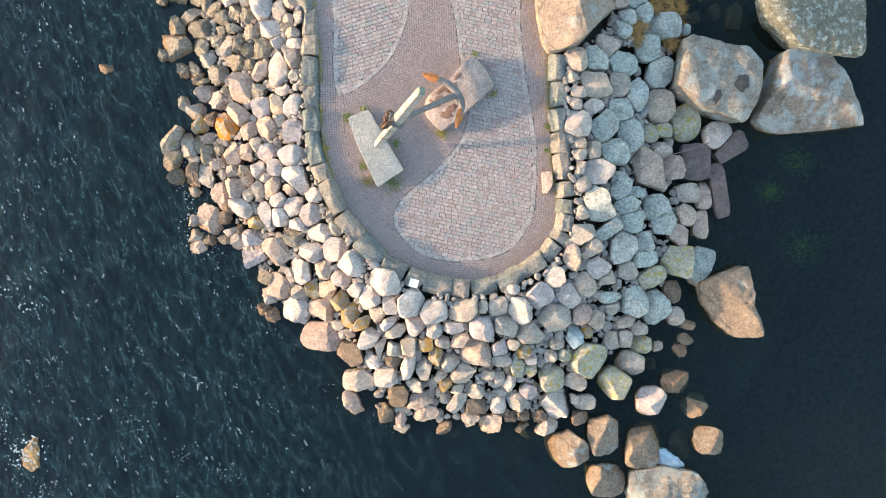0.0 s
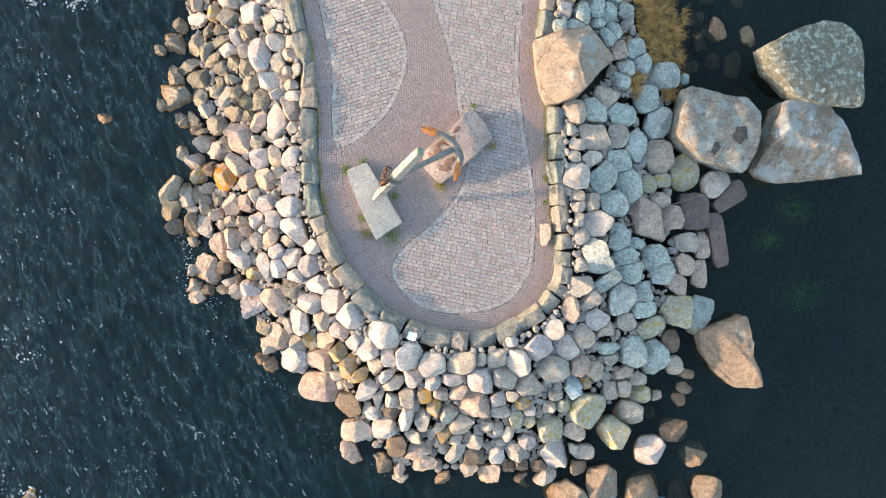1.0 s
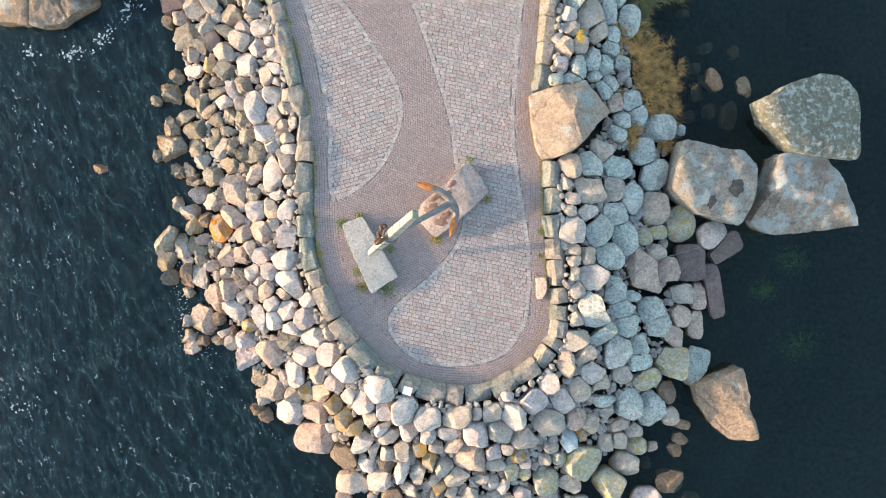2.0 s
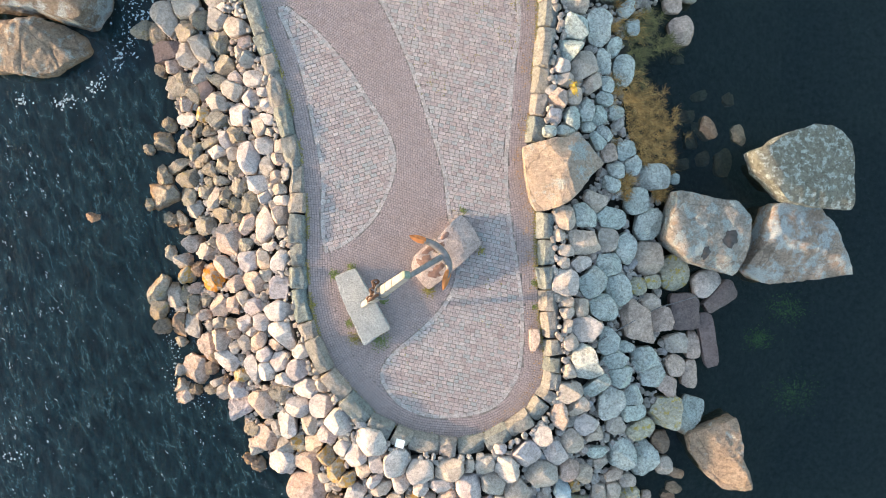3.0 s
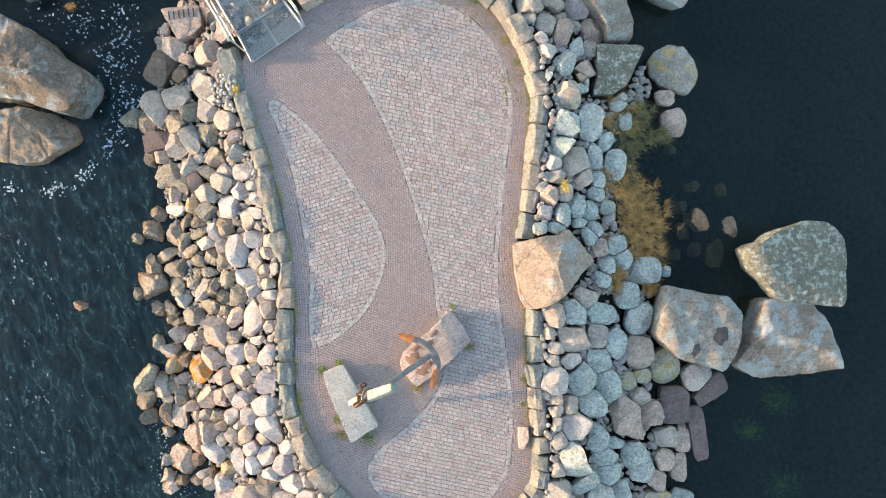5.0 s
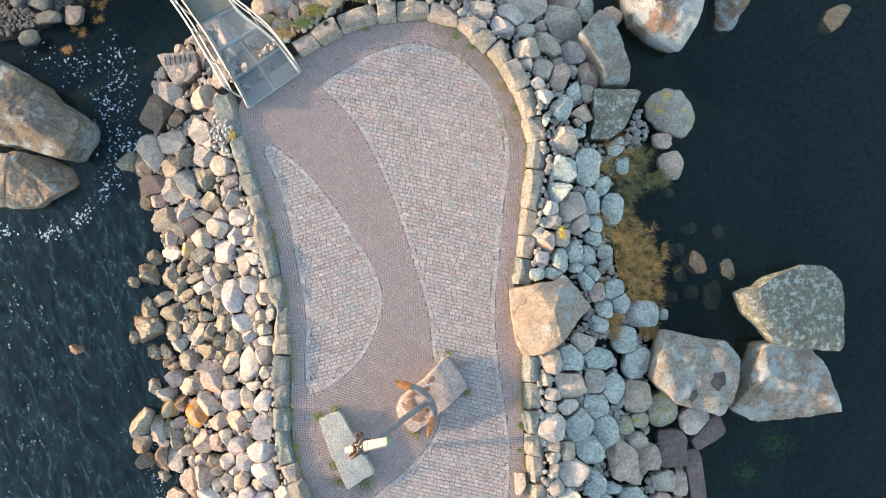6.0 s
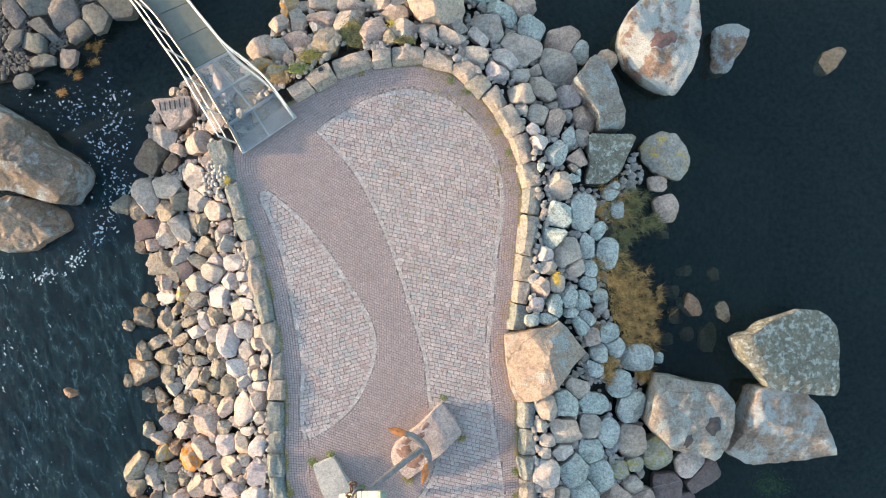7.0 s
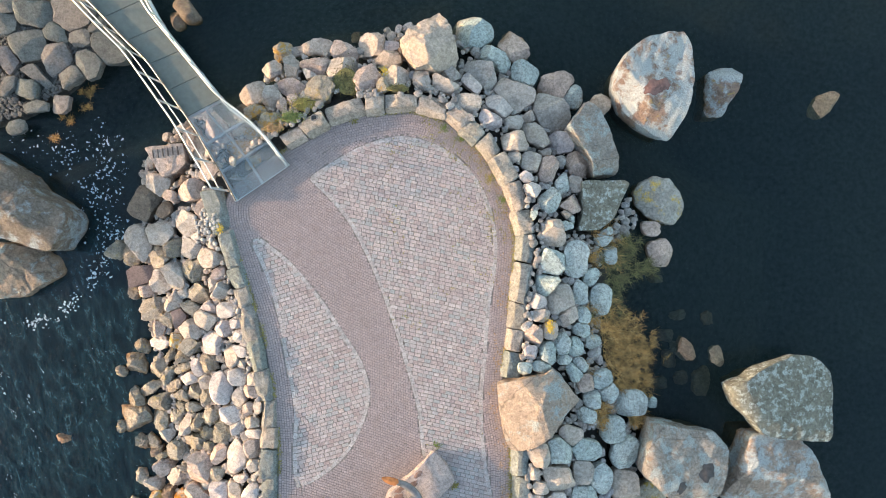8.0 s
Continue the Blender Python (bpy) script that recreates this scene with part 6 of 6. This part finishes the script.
def build_bridge():
    base = new("footbridge")
    base.location = (-3.5, 6.05, 0)
    tagged(base, "curved steel footbridge with a see-through grating deck and tube railings", "bridge")
    z = 0.14
    left = spline([(-4.10, 5.62), (-4.41, 6.2), (-4.77, 6.8), (-5.09, 7.34), (-5.48, 7.9), (-5.87, 8.45), (-6.27, 8.99), (-6.81, 9.52), (-7.64, 10.39), (-8.3, 11.0), (-8.9, 11.6)], 10, closed=False)
    right = spline([(-2.89, 6.47), (-3.34, 7.06), (-3.74, 7.43), (-4.29, 7.86), (-4.73, 8.37), (-5.3, 9.07), (-5.84, 9.74), (-6.22, 10.41), (-6.75, 11.3), (-7.4, 12.4)], 10, closed=False)

    def even(line, n):
        s = np.concatenate([[0], np.cumsum(np.hypot(*np.diff(line, axis=0).T))])
        at = np.linspace(0, s[-1], n)
        return np.stack([np.interp(at, s, line[:, 0]), np.interp(at, s, line[:, 1])], 1)
    n = 81
    L, R = even(left, n), even(right, n)

    def add(name, bm, material, label="", parent=None):
        ob = part(name, bm, material, parent or base, label)
        if parent is None:
            ob.matrix_parent_inverse = Matrix.Translation(base.location).inverted()
        return ob
    for line, name in ((L, "left"), (R, "right")):
        add("side_beam", tube([(x, y, z - 0.06) for x, y in line], [0.045] * n, 6, 1.6), galvanised, "galvanised edge beam")
    out_l = [(x, y, z + 0.045) for x, y in L]
    add("toe_board", tube(out_l, [0.012] * n, 4, 5.0), toe_wood, "low brown toe board")
    add("toe_board", tube([(x, y, z + 0.045) for x, y in R], [0.012] * n, 4, 5.0), bright_steel, "bright toe plate")
    stops = list(range(0, n, 8))
    for i in stops:
        p, q = L[i], R[i]
        add("cross_beam", beam((*p, z - 0.075), (*q, z - 0.075), 0.02 if i == 0 else 0.06, 0.04 if i == 0 else 0.10, bevel=0.006), galvanised)
    mids = 0.5 * (L + R)
    add("centre_beam", tube([(x, y, z - 0.085) for x, y in mids[:33]], [0.03] * 33, 6, 1.5), galvanised)
    for a, b in zip(stops[:-1], stops[1:]):
        verts, faces = [], []

        def bar(row, w, low=-0.004, high=0.004):
            start = len(verts)
            for k, (x, y) in enumerate(row):
                d = row[min(k + 1, len(row) - 1)] - row[max(k - 1, 0)]
                d = d / (np.linalg.norm(d) + 1e-9)
                nx, ny = -d[1] * w, d[0] * w
                verts.extend([(x - nx, y - ny, z + low), (x + nx, y + ny, z + low), (x + nx, y + ny, z + high), (x - nx, y - ny, z + high)])
            for k in range(len(row) - 1):
                o = start + 4 * k
                for e in range(4):
                    faces.append((o + e, o + (e + 1) % 4, o + 4 + (e + 1) % 4, o + 4 + e))
        if a < 24:
            for t in np.linspace(0.01, 0.99, 100):
                bar(L[a:b + 1] * (1 - t) + R[a:b + 1] * t, 0.0008)
            for k in np.linspace(a + 0.1, b - 0.1, 44):
                i, f = int(k), k - int(k)
                p, q = L[i] * (1 - f) + L[i + 1] * f, R[i] * (1 - f) + R[i + 1] * f
                bar(np.array([p, 0.5 * (p + q), q]), 0.0006)
            me = mesh_from("deck_panel", verts, faces, grate_steel)
        else:
            # a chequered plate with a narrow gap to the next
            edge = [a + 0.08] + list(range(a + 1, b)) + [b - 0.08]
            for side, top in ((-0.012, False), (0.012, True)):
                for k in edge:
                    i, f = int(k), k - int(k)
                    p, q = L[i] * (1 - f) + L[i + 1] * f, R[i] * (1 - f) + R[i + 1] * f
                    verts.extend([(*(p * 0.985 + q * 0.015), z + side), (*(p * 0.015 + q * 0.985), z + side)])
            m = len(edge)
            for k in range(m - 1):
                o, u = 2 * k, 2 * m + 2 * k
                faces.extend([(o, o + 2, o + 3, o + 1), (u, u + 1, u + 3, u + 2), (o, u, u + 2, o + 2), (o + 1, o + 3, u + 3, u + 1)])
            faces.extend([(0, 1, 2 * m + 1, 2 * m), (2 * m - 2, 4 * m - 2, 4 * m - 1, 2 * m - 1)])
            me = mesh_from("deck_panel", verts, faces, plate_steel)
        ob = new("deck_panel", me)
        ob.parent = base
        ob.matrix_parent_inverse = Matrix.Translation(base.location).inverted()
    for line, sign, heights, every, first, splay in ((L, -1, (1.08, 0.6), 8, 3, 0.07), (R, 1, (1.08, 0.6), 8, 0, 0.02)):
        d = np.gradient(line, axis=0)
        d /= np.linalg.norm(d, axis=1, keepdims=True)
        norm = np.stack([-d[:, 1], d[:, 0]], 1) * (-sign)
        rail = None
        for h in heights:
            off = line + norm * (0.05 + splay * h)
            made = add("rail", tube([(x, y, z + h) for x, y in off[first:]], [0.019 if h > 1 else 0.013] * (n - first), 8), bright_steel, "bright steel tube rail", rail)
            rail = rail or made
        for i in range(first, n, every):
            foot, head = line[i] + norm[i] * 0.05, line[i] + norm[i] * (0.05 + splay * 1.08)
            add("rail_post", beam((*foot, z - 0.06), (*head, z + 1.08), 0.02, 0.055, up=(*d[i], 0), bevel=0.004), galvanised, "", rail)


build_bridge()


# ---- plants ----


def blade_material(name, tones):
    m, nt, bsdf = shader(name)
    chance = nt.nodes.new("ShaderNodeNewGeometry").outputs["Random Per Island"]
    colour = ramp(nt, chance, [(i / (len(tones) - 1), c) for i, c in enumerate(tones)])
    nt.links.new(mix(nt, 0.85, colour, ramp(nt, noise_at(nt, 5, 5), [(0.36, (0.32, 0.34, 0.3)), (0.5, (0.9, 0.9, 0.88)), (0.64, (1.4, 1.34, 1.25))]), "MULTIPLY"), bsdf.inputs["Base Color"])
    bsdf.inputs["Roughness"].default_value = 0.8
    return m


straw = blade_material("dry straw", [(0.12, 0.06, 0.02), (0.42, 0.22, 0.06), (0.54, 0.31, 0.10), (0.27, 0.14, 0.04), (0.58, 0.38, 0.15)])
olive = blade_material("olive weed", [(0.05, 0.05, 0.02), (0.15, 0.14, 0.05), (0.22, 0.18, 0.07), (0.10, 0.11, 0.035)])
leaf_green = plain_material("green leaf", (0.13, 0.165, 0.04), 0.7, scale=20, vary=0.5)
yellow_green = plain_material("yellow moss", (0.24, 0.20, 0.05), 0.85, scale=10, vary=0.5)
flower = plain_material("yellow flower", (0.50, 0.34, 0.04), 0.7, scale=20, vary=0.25)


def tuft(name, at, spread, count, reach, material, label, category, seed, width=0.0045, lie=0.85, ground=None):
    """A clump of grass blades that lean outwards from many roots."""
    r = np.random.default_rng(seed)
    verts, faces = [], []
    heart = r.normal(0, 1, (max(count // 26, 3), 2)) * np.array(spread) * 0.55
    floors = None if ground is None else np.maximum(ground(at[0] + heart[:, 0], at[1] + heart[:, 1]) - 0.05, WATER - 0.05)
    for k in range(count):
        px, py = heart[k % len(heart)] + r.normal(0, 0.035, 2)
        x, y = at[0] + px, at[1] + py
        z0 = at[2] if ground is None else floors[k % len(heart)]
        a = r.uniform(0, 6.28)
        out = np.array([math.cos(a), math.sin(a)]) * lie + np.array([0.3, -0.08])
        ln, w = reach * r.uniform(0.25, 1.3), width * r.uniform(0.7, 1.5)
        side = np.array([-math.sin(a), math.cos(a)]) * w
        o = len(verts)
        for t, k in ((0, 1.0), (0.5, 0.8), (1.0, 0.1)):
            c = np.array([x, y]) + out * ln * (t ** 1.4)
            h = z0 + ln * (0.75 * t - 0.3 * t * t)
            verts += [(c[0] - side[0] * k, c[1] - side[1] * k, h), (c[0] + side[0] * k, c[1] + side[1] * k, h)]
        faces += [(o, o + 1, o + 3, o + 2), (o + 2, o + 3, o + 5, o + 4)]
    ob = new(name, mesh_from(name, verts, faces, material))
    return tagged(ob, label, category, kind="stuff")


for k, (x, y, sx, sy, c) in enumerate([(5.5, 1.95, 0.62, 0.7, 1100), (5.75, 1.15, 0.5, 0.45, 620), (5.2, 2.5, 0.5, 0.35, 420), (6.1, 1.9, 0.3, 0.4, 260), (5.85, 0.16, 0.2, 0.18, 240), (4.78, 0.35, 0.25, 0.22, 240)]):
    tuft("dry_grass", (x, y, -0.8), (sx, sy), int(c * 2.8), 0.18, straw, "dry straw-coloured grass clump among the bank rocks", "grass", 50 + k, ground=bank)
for k, (x, y, sx, sy, c) in enumerate([(4.95, 4.5, 0.5, 0.6, 420), (5.35, 4.2, 0.5, 0.6, 420), (5.2, 3.4, 0.45, 0.7, 420), (5.0, 2.85, 0.5, 0.5, 350), (5.6, 4.55, 0.4, 0.35, 200), (6.05, 4.05, 0.35, 0.25, 200)]):
    tuft("wet_grass", (x, y, -0.9), (sx, sy), int(c * 2.4), 0.2, olive if k % 3 else straw, "wet olive-brown grass lying in the shallows", "grass", 70 + k, ground=bank)
for k, (x, y) in enumerate([(-8.34, 8.43), (-8.19, 8.07), (-8.02, 8.50), (-8.72, 7.74), (-9.05, 7.26)]):
    tuft("wet_grass", (x, y, WATER), (0.16, 0.14), 110, 0.13, straw, "straw-coloured weed standing out of the water by the far shore", "grass", 90 + k)


def weed(at, size, count, material, label, seed, name="weed"):
    """A low plant of many small leaves."""
    r = np.random.default_rng(seed)
    verts, faces = [], []
    for _ in range(count):
        c = np.array([at[0], at[1], at[2]]) + np.array([*(r.normal(0, 0.45, 2) * np.array(size[:2])), abs(r.normal(0, 0.5)) * size[2]])
        a, tip = r.uniform(0, 6.28), r.uniform(-0.6, 0.8)
        l = r.uniform(0.012, 0.03)
        u = np.array([math.cos(a), math.sin(a), tip]) * l
        v = np.array([-math.sin(a), math.cos(a), 0.2]) * l * 0.5
        o = len(verts)
        verts += [tuple(c - u), tuple(c + v), tuple(c + u), tuple(c - v)]
        faces.append((o, o + 1, o + 2, o + 3))
    ob = new(name, mesh_from(name, verts, faces, material))
    return tagged(ob, label, "plant", kind="stuff")


for k, (x, y, s, c) in enumerate([(-2.42, -1.86, 0.14, 130), (-2.05, -3.05, 0.12, 90), (-1.9, -3.42, 0.18, 150), (-1.32, -3.47, 0.24, 200), (-1.22, -2.5, 0.12, 90), (-0.1, -2.27, 0.16, 150),
                                  (-2.0, -1.68, 0.12, 80), (0.75, -0.3, 0.1, 70), (1.2, -1.3, 0.1, 60), (2.05, 6.75, 0.16, 110), (2.2, 6.3, 0.14, 90), (1.75, 7.0, 0.16, 110), (1.3, 7.2, 0.14, 80),
                                  (2.33, 5.7, 0.12, 70), (2.0, 6.2, 0.1, 60), (0.9, 7.45, 0.12, 80), (-3.05, -3.0, 0.12, 60), (-2.95, -2.6, 0.1, 60), (2.5, -2.1, 0.08, 60), (2.48, -2.7, 0.08, 50), (-1.3, 7.62, 0.12, 80)]):
    weed((x, y, 0.0), (s, s, 0.06), c, (leaf_green, yellow_green)[k % 3 == 2], "low green weed growing in a joint of the paving", 120 + k)
dry_moss = plain_material("dry moss and sun glow", (0.36, 0.215, 0.10), 0.95, scale=12, vary=0.4)
moss_bed = plain_material("moss bed", (0.16, 0.135, 0.045), 0.95, scale=9, vary=0.8, relief=0.04)
for k, (x, y, sx, sy, c, m) in enumerate([(-2.5, 7.95, 0.34, 0.2, 420, yellow_green), (-2.78, 7.62, 0.3, 0.14, 380, leaf_green), (-1.5, 8.55, 0.42, 0.42, 420, olive), (-0.25, 8.35, 0.35, 0.12, 140, olive), (-3.2, 7.35, 0.3, 0.12, 300, dry_moss)]):
    mound = stone_points(16, (sx * 0.8, sy * 0.8, 0.05), 2.4, 0, 0.3, np.random.default_rng(200 + k))
    cushion = new("moss", mesh_from("moss", mound.tolist(), BALL[16][1], moss_bed, True))
    cushion.location = (x, y, float(bank(x, y)) - 0.01)
    tagged(cushion, "low cushion of yellow-green moss between bank rocks", "moss", kind="stuff")
    weed((x, y, float(bank(x, y)) + 0.05), (sx, sy, 0.03), c, m, "cushion of moss and low plants between bank rocks", 160 + k, "moss")
for k, (x, y) in enumerate([(-0.56, 8.77), (3.46, 2.55), (3.44, 2.7), (-4.5, 4.95)]):
    weed((x, y, float(bank(x, y)) + (0.2 if x > -3 else 0.04)), (0.1, 0.13, 0.08 if x > -3 else 0.03), 90, flower, "small yellow flowering plant among the rocks", 180 + k, "flower")


def edge_weeds():
    """Moss and seedlings along the foot of the kerb and in the joints of the fields."""
    r = np.random.default_rng(77)
    verts, faces = [], []

    def sprig(x, y, count, wide):
        for _ in range(count):
            c = np.array([x, y]) + r.normal(0, wide, 2)
            a, l = r.uniform(0, 6.28), r.uniform(0.011, 0.024)
            u, v = np.array([math.cos(a), math.sin(a)]) * l, np.array([-math.sin(a), math.cos(a)]) * l * 0.6
            h = r.uniform(0.004, 0.03)
            o = len(verts)
            verts.extend([(*(c - u), h), (*(c + v), h + 0.006), (*(c + u), h + 0.01), (*(c - v), h + 0.006)])
            faces.append((o, o + 1, o + 2, o + 3))
    for x, y, a in along(inset(EDGE, 0.035), 0.05):
        if noise.noise((x * 1.3, y * 1.3, 3.0)) > -0.05 and edge_distance(DECK, x, y) > 0:
            sprig(x, y, int(r.integers(3, 14)), 0.03)
    for x, y in r.uniform((-0.5, 2.5), (2.2, 7.2), size=(420, 2)):
        if edge_distance(FIELD, x, y) < 0 and noise.noise((x * 0.9, y * 0.9, 1.0)) > 0.0:
            sprig(x, y, int(r.integers(1, 4)), 0.02)
    for x, y in r.uniform((-1.5, -5.4), (2.4, 0), size=(260, 2)):
        if edge_distance(FIELD, x, y) < 0 and noise.noise((x * 0.9, y * 0.9, 5.0)) > 0.1:
            sprig(x, y, int(r.integers(1, 3)), 0.018)
    for x, y in r.uniform((0.3, 4.6), (2.6, 7.8), size=(760, 2)):
        if -0.6 < edge_distance(EDGE, x, y) < -0.05:
            sprig(x, y, int(r.integers(1, 5)), 0.03)
    green = len(faces)
    # orange-tan sprigs by the east kerb: dry moss, with its warm sunlight painted in
    spots = r.uniform((1.2, -5.8), (3.0, 7.8), size=(7000, 2))
    d = edge_distance(EDGE, spots[:, 0], spots[:, 1])
    ok = (d > -0.36) & (d < -0.02) & (r.uniform(size=len(d)) < 0.32 + 0.6 * d) & (edge_distance(FIELD, spots[:, 0], spots[:, 1]) > 0)
    for x, y in spots[ok]:
        sprig(x, y, int(r.integers(2, 5)), 0.035)
    warm_strip = new("dry_moss", mesh_from("dry_moss", verts, faces[green:], dry_moss))
    tagged(warm_strip, "dry brown moss and sand by the kerb, sunlit orange painted in", "moss", kind="stuff")
    faces = faces[:green]
    ob = new("joint_moss", mesh_from("joint_moss", verts, faces, yellow_green))
    tagged(ob, "moss and seedlings along the kerb and in the joints", "moss", kind="stuff")


edge_weeds()


# ---- foam on the water, and slivers for glints ----
def foam():
    r = np.random.default_rng(33)
    white = plain_material("foam and glint white", (0.42, 0.48, 0.51), 0.6, scale=20, vary=0.12)
    verts, faces = [], []

    def fleck(x, y, size, z=None, turn=None, long=None):
        k = int(r.integers(5, 8))
        o = len(verts)
        turn = r.uniform(0, 6.28) if turn is None else turn
        long = r.uniform(1.0, 2.6) if long is None else long
        for i in range(k):
            a = 2 * math.pi * i / k
            rad = size * r.uniform(0.3, 1.3)
            u, v = math.cos(a) * rad * long, math.sin(a) * rad
            verts.append((x + u * math.cos(turn) - v * math.sin(turn), y + u * math.sin(turn) + v * math.cos(turn), WATER + 0.024 if z is None else z))
        faces.append(tuple(range(o, o + k)))

    def streak(points, count, wide, size):
        line = spline(points, 8, closed=False)
        at = r.uniform(0, len(line) - 1.001, count)
        knots = np.sin(at * 1.7) + np.sin(at * 0.63 + 2)
        for t, g in zip(at, knots):
            if r.uniform() > 0.22 + 0.3 * g:
                continue
            i, f = int(t), t - int(t)
            p = line[i] * (1 - f) + line[i + 1] * f
            fleck(*(p + r.normal(0, wide, 2)), size * r.uniform(0.15, 0.8))
    streak([(-10.6, 2.6), (-9.6, 2.55), (-8.9, 2.75), (-8.3, 3.3), (-7.9, 3.95), (-7.6, 4.5)], 700, 0.09, 0.036)
    streak([(-7.9, 3.95), (-7.5, 4.6), (-7.75, 5.4), (-7.95, 6.1), (-7.6, 6.6), (-7.9, 7.4)], 1300, 0.24, 0.034)
    streak([(-9.6, 7.2), (-8.9, 7.0), (-8.3, 6.3)], 420, 0.28, 0.032)
    streak([(-12.5, -5.6), (-11.6, -6.0), (-11.0, -6.5), (-10.4, -6.3)], 240, 0.12, 0.022)
    streak([(-11.6, -9.4), (-11.3, -10.2), (-10.9, -11.0), (-10.2, -11.6)], 416, 0.14, 0.024)
    streak([(-9.3, -9.4), (-8.4, -9.5), (-7.4, -10.2), (-6.3, -10.8), (-5.2, -11.3)], 352, 0.12, 0.014)
    streak([(-6.9, -7.9), (-6.6, -8.4), (-6.3, -8.8)], 112, 0.06, 0.02)
    streak([(-6.75, -2.6), (-6.9, -3.3), (-6.6, -3.9), (-6.7, -4.7), (-5.9, -5.2)], 416, 0.12, 0.02)
    streak([(-5.1, -6.4), (-4.4, -7.2), (-3.6, -8.3), (-2.6, -9.3), (-1.4, -9.9)], 240, 0.12, 0.014)
    # pale slivers for glints and breaking crests, thickest on the open sea to windward
    made = 0
    while made < 330:
        x, y = r.uniform(-13.0, -3.0), r.uniform(-12.5, 5.0)
        thick = noise.noise((x * 0.55, y * 0.35, 4.0)) + 0.05 * (-5.5 - x) + 0.035 * (-4.0 - y)
        if thick > 0.12 and edge_distance(PLAZA, x, y) > 3.4:
            for _ in range(int(r.integers(1, 5))):
                q = r.normal(0, 0.05)
                fleck(x + 0.35 * q + r.normal(0, 0.02), y - q, r.uniform(0.004, 0.009), None, radians(118) + r.normal(0, 0.3), r.uniform(2.5, 7.0))
            made += 1
    for _ in range(60):
        fleck(*r.normal((-10.75, -10.25), (0.2, 0.26)), r.uniform(0.008, 0.03), -0.72)
    for _ in range(420):
        fleck(r.uniform(-12, -3.5), r.uniform(-12, 5), r.uniform(0.003, 0.008))
    ob = new("foam", mesh_from("foam", verts, faces, white))
    tagged(ob, "white flecks of foam on the water, with slivers for glints", "foam", kind="stuff")


foam()


def drowned_weed(x, y, wide, seed):
    weed((x, y, WATER - 0.16), (wide * 1.3, wide, 0.1), 520, sea_green, "dim green patch of seaweed under the calm water", seed, "seaweed")


sea_green = plain_material("green seaweed", (0.13, 0.21, 0.045), 0.9, scale=5, vary=0.6)
drowned_weed(9.48, -2.9, 0.42, 1)
drowned_weed(8.7, -3.7, 0.3, 2)
drowned_weed(9.63, -5.2, 0.5, 3)
